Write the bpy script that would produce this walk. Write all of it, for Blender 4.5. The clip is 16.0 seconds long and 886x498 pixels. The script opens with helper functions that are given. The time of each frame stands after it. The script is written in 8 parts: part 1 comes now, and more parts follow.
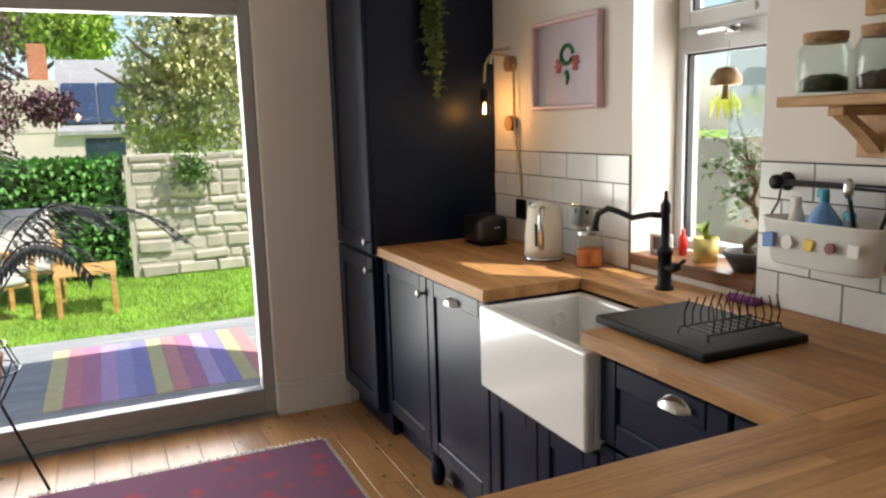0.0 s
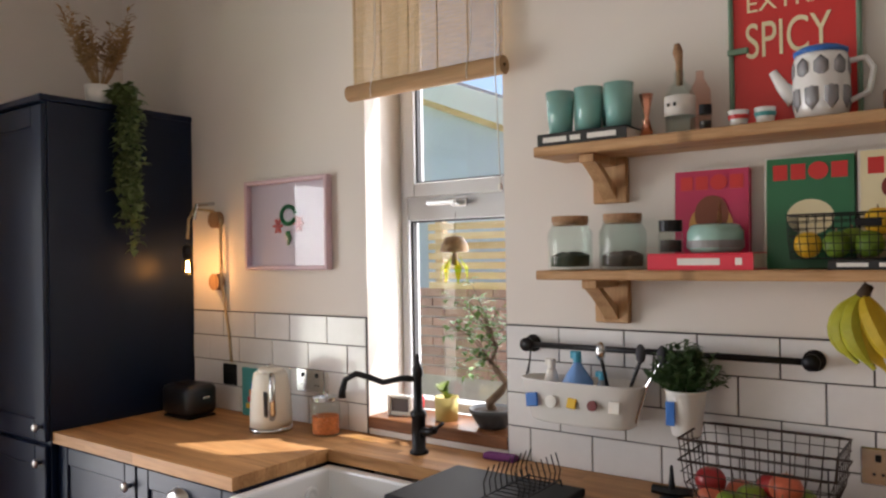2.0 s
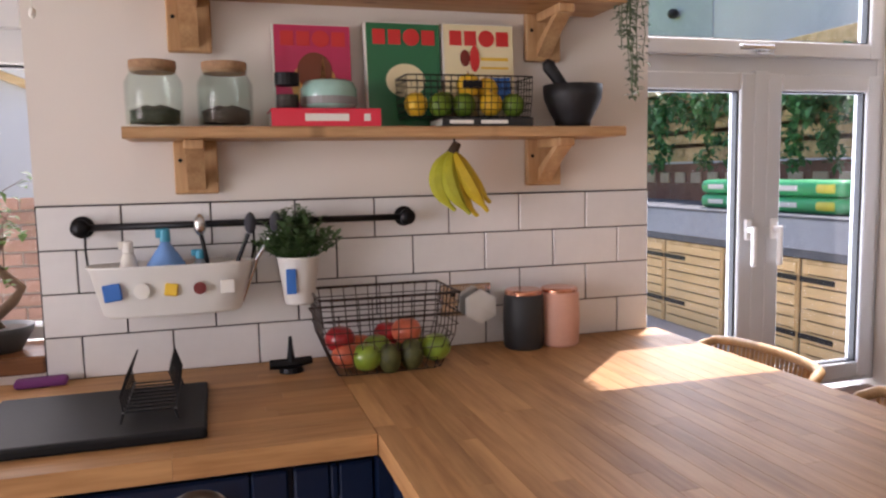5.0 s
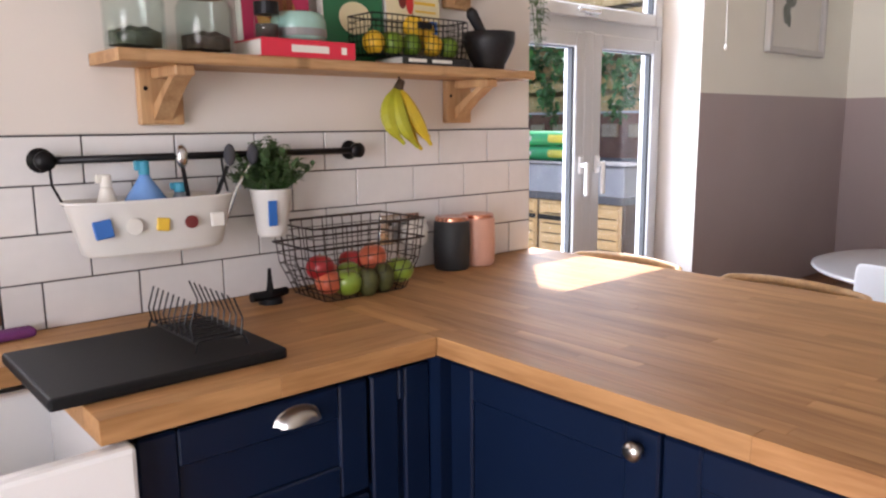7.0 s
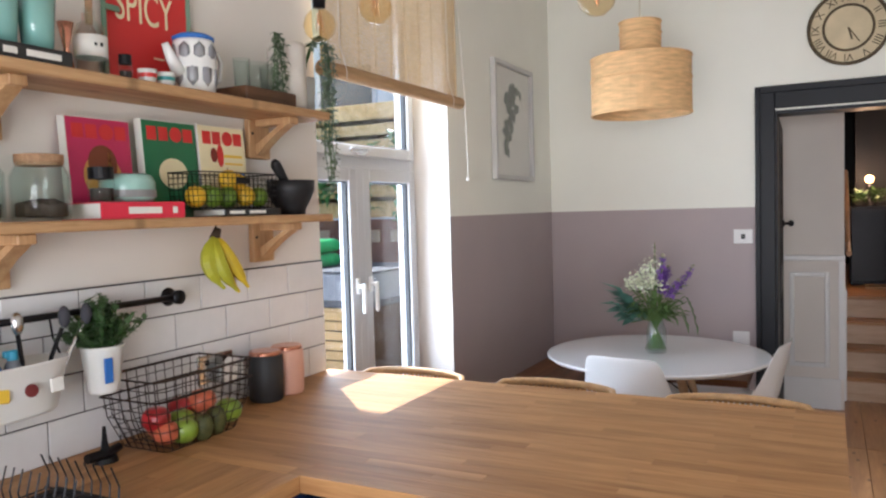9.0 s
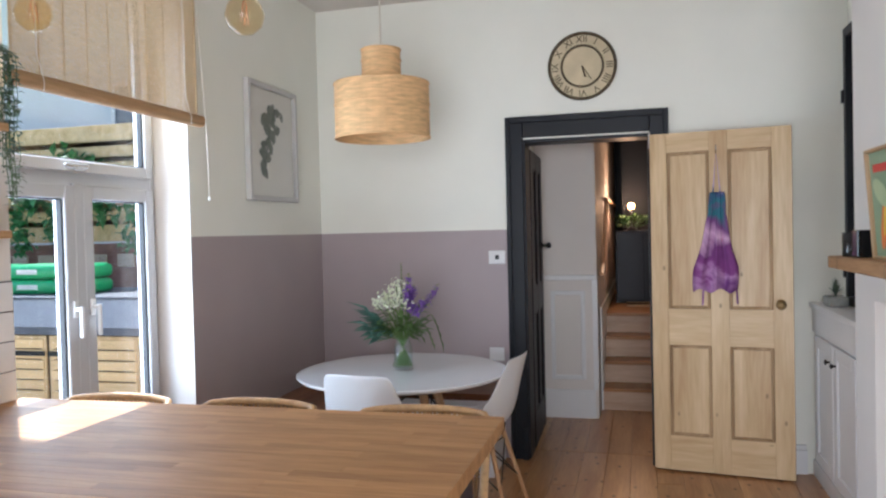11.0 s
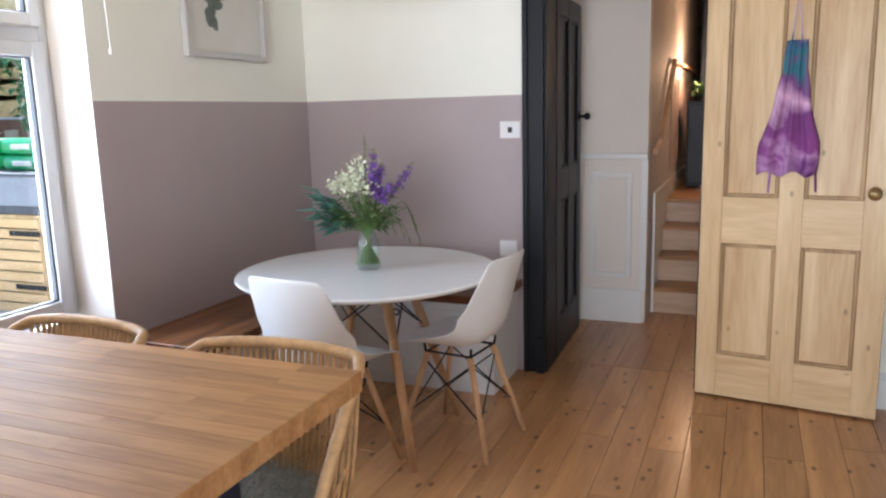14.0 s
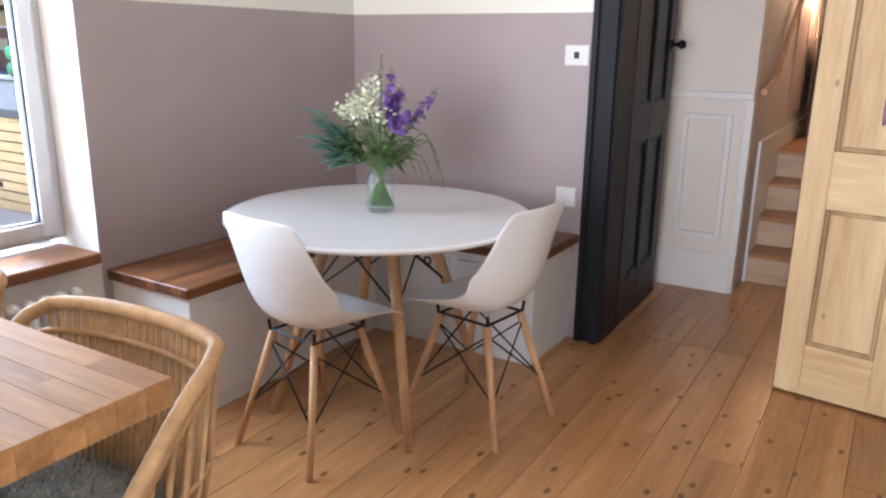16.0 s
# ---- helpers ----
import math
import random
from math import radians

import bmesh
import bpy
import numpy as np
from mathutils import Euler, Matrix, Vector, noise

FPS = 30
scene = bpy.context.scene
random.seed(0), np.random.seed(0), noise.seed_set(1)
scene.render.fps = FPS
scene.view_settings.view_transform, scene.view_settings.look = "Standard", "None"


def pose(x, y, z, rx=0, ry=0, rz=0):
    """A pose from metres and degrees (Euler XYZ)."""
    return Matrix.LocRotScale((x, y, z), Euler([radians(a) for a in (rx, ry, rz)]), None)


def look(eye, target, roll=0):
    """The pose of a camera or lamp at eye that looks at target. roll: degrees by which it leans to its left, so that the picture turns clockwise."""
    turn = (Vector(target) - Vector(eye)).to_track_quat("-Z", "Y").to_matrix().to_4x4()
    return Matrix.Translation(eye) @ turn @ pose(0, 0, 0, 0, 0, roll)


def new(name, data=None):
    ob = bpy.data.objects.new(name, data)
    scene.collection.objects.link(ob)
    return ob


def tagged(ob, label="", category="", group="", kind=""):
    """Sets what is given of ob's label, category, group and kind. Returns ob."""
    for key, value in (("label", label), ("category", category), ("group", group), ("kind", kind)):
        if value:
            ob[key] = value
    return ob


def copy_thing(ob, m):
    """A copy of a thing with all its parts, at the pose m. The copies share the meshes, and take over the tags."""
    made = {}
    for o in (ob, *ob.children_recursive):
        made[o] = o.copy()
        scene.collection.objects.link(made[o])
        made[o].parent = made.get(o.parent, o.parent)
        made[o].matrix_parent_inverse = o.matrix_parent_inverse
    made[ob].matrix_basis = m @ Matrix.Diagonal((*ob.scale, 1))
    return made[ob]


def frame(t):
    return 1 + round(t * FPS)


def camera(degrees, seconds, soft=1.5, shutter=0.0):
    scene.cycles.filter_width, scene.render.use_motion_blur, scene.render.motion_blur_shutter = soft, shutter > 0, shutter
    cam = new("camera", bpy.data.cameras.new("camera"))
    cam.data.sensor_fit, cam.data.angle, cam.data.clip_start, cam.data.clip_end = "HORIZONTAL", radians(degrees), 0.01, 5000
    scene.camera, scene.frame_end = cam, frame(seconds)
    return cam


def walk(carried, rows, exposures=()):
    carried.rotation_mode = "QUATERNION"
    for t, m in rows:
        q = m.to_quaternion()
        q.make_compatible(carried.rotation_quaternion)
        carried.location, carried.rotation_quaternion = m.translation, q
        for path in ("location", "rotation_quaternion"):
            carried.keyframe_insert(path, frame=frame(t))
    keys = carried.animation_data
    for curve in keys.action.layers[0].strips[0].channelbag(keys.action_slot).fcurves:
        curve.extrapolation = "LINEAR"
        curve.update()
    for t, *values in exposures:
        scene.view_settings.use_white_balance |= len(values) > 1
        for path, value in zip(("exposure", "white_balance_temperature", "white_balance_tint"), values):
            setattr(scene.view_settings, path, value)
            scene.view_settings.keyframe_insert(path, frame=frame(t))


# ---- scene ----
import functools

cam = camera(61.1, 16.0, soft=2.3)

PATH = [
    (0, (-0.02, -1.704, 1.452), (-1.82, -0.899, 1.12), -1.7),
    (0.5, (-0.136, -1.724, 1.473), (-1.837, -0.683, 1.324), -1.2),
    (1, (-0.196, -1.835, 1.514), (-1.716, -0.538, 1.452), -1.1),
    (1.5, (-0.256, -1.979, 1.538), (-1.639, -0.535, 1.5), -0.7),
    (2, (-0.374, -1.98, 1.536), (-1.562, -0.372, 1.552), -1.0),
    (2.5, (-0.481, -1.997, 1.53), (-1.389, -0.216, 1.565), -0.7),
    (3, (-0.608, -2.071, 1.51), (-1.21, -0.164, 1.511), -0.7),
    (3.5, (-0.727, -2.07, 1.485), (-1.082, -0.103, 1.423), -1.1),
    (4, (-0.868, -1.982, 1.44), (-0.94, 0.013, 1.324), -1.5),
    (4.5, (-1.011, -1.921, 1.397), (-0.738, 0.054, 1.241), -1.2),
    (5, (-1.203, -1.918, 1.381), (-0.626, -0.014, 1.176), -1.1),
    (7.5, (-2.039, -1.668, 1.333), (-0.595, -0.322, 1.012), -0.7),
    (8, (-2.156, -1.621, 1.391), (-0.559, -0.449, 1.114), -1.3),
    (8.5, (-2.202, -1.621, 1.426), (-0.49, -0.604, 1.242), -1.7),
    (9, (-2.244, -1.662, 1.488), (-0.468, -0.748, 1.386), -1.6),
    (11.5, (-1.981, -2.131, 1.446), (-0.022, -1.748, 1.328), -0.5),
    (12, (-1.795, -2.112, 1.455), (0.176, -1.838, 1.258), 0.3),
    (12.5, (-1.654, -2.161, 1.438), (0.311, -1.872, 1.202), -0.5),
    (13, (-1.484, -2.23, 1.418), (0.438, -1.739, 1.166), -0.6),
    (13.5, (-1.312, -2.347, 1.413), (0.544, -1.659, 1.125), -1.1),
    (14, (-1.146, -2.355, 1.38), (0.673, -1.606, 1.022), -1.5),
    (14.5, (-0.956, -2.344, 1.382), (0.862, -1.615, 0.979), 0.3),
    (15, (-0.795, -2.347, 1.357), (1.012, -1.6, 0.938), 0.7),
    (15.5, (-0.634, -2.402, 1.325), (1.096, -1.515, 0.858), 1.3),
    (16, (-0.539, -2.443, 1.32), (1.112, -1.444, 0.794), 0.8),
]
walk(cam, [(t, look(eye, target, roll)) for t, eye, target, roll in PATH], ((0, 0.54, 6450, 7), (0.5, 0.47, 6400, 12), (1, 0.5, 6350, 15), (1.5, 0.5, 6250, 13), (2.5, 0.58, 6250, 15), (4, 0.55, 6350, 19), (5, 0.72, 6350, 23), (7.5, 1.04, 6200, 18), (8.5, 1.1, 6100, 14), (9, 1.0, 5900, 12), (11.5, 1.0, 5600, 10), (12.5, 1.2, 5600, 10), (14.5, 1.54, 5750, 10), (16, 1.82, 5750, 12)))

# ---- world, sun, lights ----
SUN_EL = radians(57.6)
SUN_TRAVEL = Vector((-0.70 * math.cos(SUN_EL), -0.714 * math.cos(SUN_EL), -math.sin(SUN_EL)))
world = bpy.data.worlds.new("sky")
scene.world = world
world.use_nodes = True
wn = world.node_tree
sky = wn.nodes.new("ShaderNodeTexSky")
sky.sky_type = "NISHITA"
sky.sun_disc = False
sky.sun_elevation = SUN_EL
sky.sun_rotation = math.atan2(-SUN_TRAVEL.x, -SUN_TRAVEL.y)
wn.links.new(sky.outputs[0], wn.nodes["Background"].inputs[0])
wn.nodes["Background"].inputs[1].default_value = 0.15
sun = new("sun", bpy.data.lights.new("sun", "SUN"))
sun.data.energy = 5.0
sun.data.angle = radians(0.6)
sun.data.color = (1.0, 0.95, 0.87)
sun.matrix_world = Matrix.Translation((0, 5, 8)) @ SUN_TRAVEL.to_track_quat("-Z", "Y").to_matrix().to_4x4()


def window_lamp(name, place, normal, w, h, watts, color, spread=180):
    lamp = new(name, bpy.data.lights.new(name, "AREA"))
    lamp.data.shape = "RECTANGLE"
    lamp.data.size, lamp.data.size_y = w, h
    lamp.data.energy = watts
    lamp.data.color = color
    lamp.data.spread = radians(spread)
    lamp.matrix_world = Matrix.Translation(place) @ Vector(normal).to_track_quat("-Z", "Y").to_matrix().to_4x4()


window_lamp("patio_daylight", (-4.4, -2.15, 1.1), (1, 0, 0), 2.1, 2.2, 56, (1.0, 0.96, 0.93), 130)
window_lamp("kitchen_window_daylight", (-1.885, 0.3, 1.7), (0, -1, 0), 0.5, 1.3, 8, (1.0, 0.95, 0.9))
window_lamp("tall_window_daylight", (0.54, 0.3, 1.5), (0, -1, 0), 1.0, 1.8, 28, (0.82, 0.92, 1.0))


def bulb_light(name, place, watts, color, radius=0.02):
    lamp = new(name, bpy.data.lights.new(name, "POINT"))
    lamp.data.energy, lamp.data.color, lamp.data.shadow_soft_size = watts, color, radius
    lamp.location = place
    return lamp


# ---- materials ----
def srgb(r, g, b):
    f = lambda c: c / 12.92 if c <= 0.04045 else ((c + 0.055) / 1.055) ** 2.4
    return (f(r / 255), f(g / 255), f(b / 255), 1)


def base(name):
    m = bpy.data.materials.new(name)
    m.use_nodes = True
    return m, m.node_tree.nodes, m.node_tree.links, m.node_tree.nodes["Principled BSDF"]


def mul(c, k):
    return (min(1, c[0] * k), min(1, c[1] * k), min(1, c[2] * k), 1)


@functools.lru_cache(None)
def mat(name, color, rough=0.5, metal=0.0, var=0.12, scale=12.0, bump=0.1, fine=120.0, coat=0.0, piece=0.0, stretch=(1, 1, 1)):
    """A surface with two scales of variation, fine relief, and difference from piece to piece."""
    m, n, l, b = base(name)
    geo = n.new("ShaderNodeTexCoord")
    mp = n.new("ShaderNodeMapping")
    mp.inputs["Scale"].default_value = stretch
    l.new(geo.outputs["Object"], mp.inputs[0])
    big, small = n.new("ShaderNodeTexNoise"), n.new("ShaderNodeTexNoise")
    big.inputs["Scale"].default_value, small.inputs["Scale"].default_value = scale, fine
    big.inputs["Detail"].default_value = 4
    for t in (big, small):
        l.new(mp.outputs[0], t.inputs["Vector"])
    ramp = n.new("ShaderNodeMix")
    ramp.data_type = "RGBA"
    ramp.inputs[6].default_value, ramp.inputs[7].default_value = mul(color, 1 - var), mul(color, 1 + var)
    mix = n.new("ShaderNodeMath")
    mix.operation = "MULTIPLY_ADD"
    mix.inputs[1].default_value = 0.35
    l.new(small.outputs[0], mix.inputs[0])
    sub = n.new("ShaderNodeMath")
    sub.operation = "MULTIPLY_ADD"
    sub.inputs[1].default_value, sub.inputs[2].default_value = 1.6, -0.5
    l.new(big.outputs[0], sub.inputs[0])
    l.new(sub.outputs[0], mix.inputs[2])
    l.new(mix.outputs[0], ramp.inputs[0])
    out = ramp.outputs[2]
    if piece:
        info = n.new("ShaderNodeObjectInfo")
        hsv = n.new("ShaderNodeHueSaturation")
        k = n.new("ShaderNodeMath")
        k.operation = "MULTIPLY_ADD"
        k.inputs[1].default_value, k.inputs[2].default_value = piece, 1 - piece / 2
        l.new(info.outputs["Random"], k.inputs[0])
        l.new(k.outputs[0], hsv.inputs["Value"])
        l.new(out, hsv.inputs["Color"])
        out = hsv.outputs[0]
    l.new(out, b.inputs["Base Color"])
    b.inputs["Roughness"].default_value, b.inputs["Metallic"].default_value = rough, metal
    b.inputs["Coat Weight"].default_value = coat
    b.inputs["Coat Roughness"].default_value = 0.15
    if bump:
        bp = n.new("ShaderNodeBump")
        bp.inputs["Strength"].default_value, bp.inputs["Distance"].default_value = bump, 0.003
        l.new(small.outputs[0], bp.inputs["Height"])
        l.new(bp.outputs[0], b.inputs["Normal"])
    return m


def add_bump(n, l, b, height, strength=0.2, distance=0.003):
    bp = n.new("ShaderNodeBump")
    bp.inputs["Strength"].default_value, bp.inputs["Distance"].default_value = strength, distance
    l.new(height, bp.inputs["Height"])
    l.new(bp.outputs[0], b.inputs["Normal"])


@functools.lru_cache(None)
def wood(name, dark, light, axis=0, rough=0.4, grain=14.0, coat=0.0, piece=0.0, knots=0.0, stave=0.0):
    """Wood whose grain runs along an axis; stave: width of glued staves."""
    m, n, l, b = base(name)
    tc = n.new("ShaderNodeTexCoord")
    mp = n.new("ShaderNodeMapping")
    s = [1.0, 1.0, 1.0]
    s[axis] = 0.09
    mp.inputs["Scale"].default_value = s
    off = n.new("ShaderNodeVectorMath")
    off.operation = "ADD"
    info = n.new("ShaderNodeObjectInfo")
    sc = n.new("ShaderNodeVectorMath")
    sc.operation = "SCALE"
    cx = n.new("ShaderNodeCombineXYZ")
    for i in range(3):
        l.new(info.outputs["Random"], cx.inputs[i])
    l.new(cx.outputs[0], sc.inputs[0])
    sc.inputs["Scale"].default_value = 17.0 if piece else 0.0
    l.new(tc.outputs["Object"], off.inputs[0])
    l.new(sc.outputs[0], off.inputs[1])
    l.new(off.outputs[0], mp.inputs[0])
    a, f = n.new("ShaderNodeTexNoise"), n.new("ShaderNodeTexNoise")
    a.inputs["Scale"].default_value, a.inputs["Detail"].default_value, a.inputs["Distortion"].default_value = grain, 5, 0.6
    f.inputs["Scale"].default_value, f.inputs["Detail"].default_value = grain * 9, 3
    l.new(mp.outputs[0], a.inputs["Vector"])
    l.new(mp.outputs[0], f.inputs["Vector"])
    ad = n.new("ShaderNodeMath")
    ad.operation = "MULTIPLY_ADD"
    ad.inputs[1].default_value = 0.4
    l.new(f.outputs[0], ad.inputs[0])
    l.new(a.outputs[0], ad.inputs[2])
    rm = n.new("ShaderNodeMapRange")
    rm.inputs[1].default_value, rm.inputs[2].default_value = 0.45, 0.95
    l.new(ad.outputs[0], rm.inputs[0])
    mx = n.new("ShaderNodeMix")
    mx.data_type = "RGBA"
    mx.inputs[6].default_value, mx.inputs[7].default_value = light, dark
    l.new(rm.outputs[0], mx.inputs[0])
    out = mx.outputs[2]
    if stave:
        br = n.new("ShaderNodeTexBrick")
        br.inputs["Scale"].default_value = 1.0
        br.inputs["Mortar Size"].default_value = 0.0006
        br.inputs["Brick Width"].default_value = 0.62
        br.inputs["Row Height"].default_value = stave
        br.offset, br.offset_frequency = 0.37, 3
        br.inputs["Color1"].default_value = (0.62, 0.60, 0.56, 1)
        br.inputs["Color2"].default_value = (1.2, 1.2, 1.2, 1)
        br.inputs["Mortar"].default_value = (0.45, 0.4, 0.35, 1)
        m2 = n.new("ShaderNodeMapping")
        if axis == 1:
            m2.inputs["Rotation"].default_value = (0, 0, radians(90))
        l.new(tc.outputs["Object"], m2.inputs[0])
        l.new(m2.outputs[0], br.inputs["Vector"])
        k = n.new("ShaderNodeMix")
        k.data_type, k.blend_type = "RGBA", "MULTIPLY"
        k.inputs[0].default_value = 0.85
        l.new(out, k.inputs[6])
        l.new(br.outputs["Color"], k.inputs[7])
        out = k.outputs[2]
    if knots:
        vo = n.new("ShaderNodeTexVoronoi")
        vo.inputs["Scale"].default_value = 7.5 if axis else 6.0
        vo.voronoi_dimensions = "3D" if axis else "2D"
        m3 = n.new("ShaderNodeMapping")
        s3 = [1.0, 1.0, 1.0]
        s3[axis] = 0.55
        m3.inputs["Scale"].default_value = s3
        l.new(off.outputs[0], m3.inputs[0])
        l.new(m3.outputs[0], vo.inputs["Vector"])
        r3 = n.new("ShaderNodeMapRange")
        r3.inputs[1].default_value, r3.inputs[2].default_value = 0.035, 0.075
        r3.inputs[3].default_value, r3.inputs[4].default_value = knots, 0.0
        l.new(vo.outputs["Distance"], r3.inputs[0])
        k3 = n.new("ShaderNodeMix")
        k3.data_type = "RGBA"
        k3.inputs[7].default_value = mul(dark, 0.3)
        l.new(r3.outputs[0], k3.inputs[0])
        l.new(out, k3.inputs[6])
        out = k3.outputs[2]
    if piece:
        hsv = n.new("ShaderNodeHueSaturation")
        k = n.new("ShaderNodeMath")
        k.operation = "MULTIPLY_ADD"
        k.inputs[1].default_value, k.inputs[2].default_value = piece, 1 - piece / 2
        l.new(info.outputs["Random"], k.inputs[0])
        l.new(k.outputs[0], hsv.inputs["Value"])
        l.new(out, hsv.inputs["Color"])
        out = hsv.outputs[0]
    l.new(out, b.inputs["Base Color"])
    b.inputs["Roughness"].default_value = rough
    b.inputs["Specular IOR Level"].default_value = 0.26 if name.startswith("oak_worktop") else 0.3
    b.inputs["Coat Weight"].default_value, b.inputs["Coat Roughness"].default_value = coat, 0.2
    add_bump(n, l, b, ad.outputs[0], 0.15, 0.002)
    return m


@functools.lru_cache(None)
def glass(name, tint=(1, 1, 1), rough=0.0, thin=True):
    """Clear pane or vessel glass."""
    m, n, l, b = base(name)
    if thin:
        tr, gl, mx, lw = n.new("ShaderNodeBsdfTransparent"), n.new("ShaderNodeBsdfGlossy"), n.new("ShaderNodeMixShader"), n.new("ShaderNodeLayerWeight")
        tr.inputs[0].default_value = (*tint, 1)
        gl.inputs[1].default_value = 0.02 + rough
        pw, ml = n.new("ShaderNodeMath"), n.new("ShaderNodeMath")
        pw.operation, ml.operation = "POWER", "MULTIPLY_ADD"
        pw.inputs[1].default_value, ml.inputs[1].default_value, ml.inputs[2].default_value = 4.0, 0.6, 0.03
        lw.inputs[0].default_value = 0.5
        l.new(lw.outputs["Facing"], pw.inputs[0])
        l.new(pw.outputs[0], ml.inputs[0])
        l.new(ml.outputs[0], mx.inputs[0])
        l.new(tr.outputs[0], mx.inputs[1])
        l.new(gl.outputs[0], mx.inputs[2])
        l.new(mx.outputs[0], n["Material Output"].inputs[0])
    else:
        b.inputs["Base Color"].default_value = (*tint, 1)
        b.inputs["Transmission Weight"].default_value = 1
        b.inputs["Roughness"].default_value = rough
        b.inputs["IOR"].default_value = 1.3
    return m


@functools.lru_cache(None)
def glow(name, color, strength):
    m, n, l, b = base(name)
    b.inputs["Base Color"].default_value = color
    b.inputs["Emission Color"].default_value = color
    b.inputs["Emission Strength"].default_value = strength
    return m


WALL = mat("white_wall_paint", (0.75, 0.70, 0.65, 1), 0.75, var=0.03, scale=3, bump=0.06, fine=180)
CREAM = mat("cream_wall_paint", (0.83, 0.82, 0.735, 1), 0.75, var=0.03, scale=3, bump=0.06, fine=180)
MAUVE = mat("mauve_wall_paint", srgb(170, 157, 157), 0.6, var=0.05, scale=2.5, bump=0.06, fine=180)
TRIMW = mat("white_gloss_trim", (0.75, 0.74, 0.73, 1), 0.35, var=0.03, scale=6, bump=0.02)
UPVC = mat("grey_white_window_plastic", (0.56, 0.57, 0.59, 1), 0.3, var=0.02, scale=6, bump=0.0)
NAVY = mat("navy_cabinet_paint", (0.003, 0.009, 0.029, 1), 0.34, var=0.12, scale=5, bump=0.03)
NAVY.node_tree.nodes["Principled BSDF"].inputs["Specular IOR Level"].default_value = 0.28
CHAR = mat("charcoal_door_paint", (0.006, 0.0075, 0.011, 1), 0.45, var=0.1, scale=6, bump=0.04)
CHAR.node_tree.nodes["Principled BSDF"].inputs["Specular IOR Level"].default_value = 0.3
CTR_X = wood("oak_worktop_run", (0.26, 0.12, 0.042, 1), (0.56, 0.31, 0.13, 1), 0, 0.5, 12, 0.0, piece=0.22)
CTR_Y = wood("oak_worktop_peninsula", (0.26, 0.12, 0.042, 1), (0.56, 0.31, 0.13, 1), 1, 0.55, 12, 0.0, piece=0.2)
PLANK = wood("pine_floorboard", (0.30, 0.135, 0.05, 1), (0.56, 0.30, 0.125, 1), 0, 0.3, 9, 0.2, piece=0.22, knots=0.85)
SHELFW = wood("rustic_pine_shelf", (0.30, 0.15, 0.06, 1), (0.62, 0.40, 0.21, 1), 0, 0.5, 16, knots=0.5)
BRACKW = wood("pine_bracket", (0.34, 0.17, 0.07, 1), (0.62, 0.40, 0.21, 1), 2, 0.5, 16)
PINED = wood("old_waxed_pine", (0.44, 0.28, 0.13, 1), (0.70, 0.53, 0.31, 1), 2, 0.42, 8, 0.1, knots=0.6)
PINEDX = wood("old_waxed_pine_rail", (0.44, 0.28, 0.13, 1), (0.70, 0.53, 0.31, 1), 1, 0.42, 8, 0.1, knots=0.6)
# darker pine for mouldings: shadow lines round the panels put into the colour
PINEM = wood("shadowed_pine_moulding", (0.22, 0.13, 0.06, 1), (0.50, 0.34, 0.18, 1), 2, 0.5, 12)
WALNUT = wood("dark_oiled_bench_top", (0.085, 0.03, 0.013, 1), (0.25, 0.10, 0.045, 1), 1, 0.35, 14, 0.1, stave=0.05)
WALNUTX = wood("dark_oiled_board", (0.10, 0.038, 0.015, 1), (0.30, 0.13, 0.055, 1), 0, 0.38, 14, 0.1, stave=0.045)
BEECH = wood("beech_leg", (0.42, 0.23, 0.11, 1), (0.62, 0.38, 0.20, 1), 2, 0.4, 22)
RATTAN = mat("natural_rattan", (0.55, 0.34, 0.16, 1), 0.5, var=0.25, scale=30, bump=0.2)
BLACKM = mat("matt_black_metal", (0.012, 0.012, 0.014, 1), 0.4, 0.6, var=0.1, bump=0.03)
CHROME = mat("brushed_steel", (0.6, 0.6, 0.6, 1), 0.22, 1.0, var=0.05, bump=0.02)
CERAMIC = mat("white_ceramic", (0.8, 0.8, 0.79, 1), 0.12, var=0.02, scale=4, bump=0.0, coat=0.4)
TILEM = mat("white_glazed_tile", (0.76, 0.75, 0.75, 1), 0.14, var=0.03, scale=20, bump=0.03, fine=40, coat=0.3, piece=0.06)
GROUT = mat("dark_grout", (0.055, 0.052, 0.055, 1), 0.9, bump=0.3)
PLASTIC = mat("white_moulded_plastic", (0.78, 0.78, 0.78, 1), 0.3, var=0.02, bump=0.01)
BLINDM = mat("natural_woven_blind", (0.62, 0.46, 0.27, 1), 0.8, var=0.25, scale=30, bump=0.4, fine=260, stretch=(1, 1, 14))
BLINDR = mat("rolled_woven_blind", (0.42, 0.26, 0.13, 1), 0.8, var=0.25, scale=20, bump=0.4, fine=200, stretch=(0.3, 4, 4))
PANE = glass("window_glass")
GREENL = mat("green_leaf", (0.05, 0.12, 0.03, 1), 0.5, var=0.5, scale=40, bump=0.1)


# ---- mesh helpers ----
def thing(name, label="", category="", group="", at=(0, 0, 0), rz=0.0):
    ob = new(name)
    ob.empty_display_size = 0.1
    ob.matrix_world = pose(*at, 0, 0, rz)
    return tagged(ob, label, category, group)


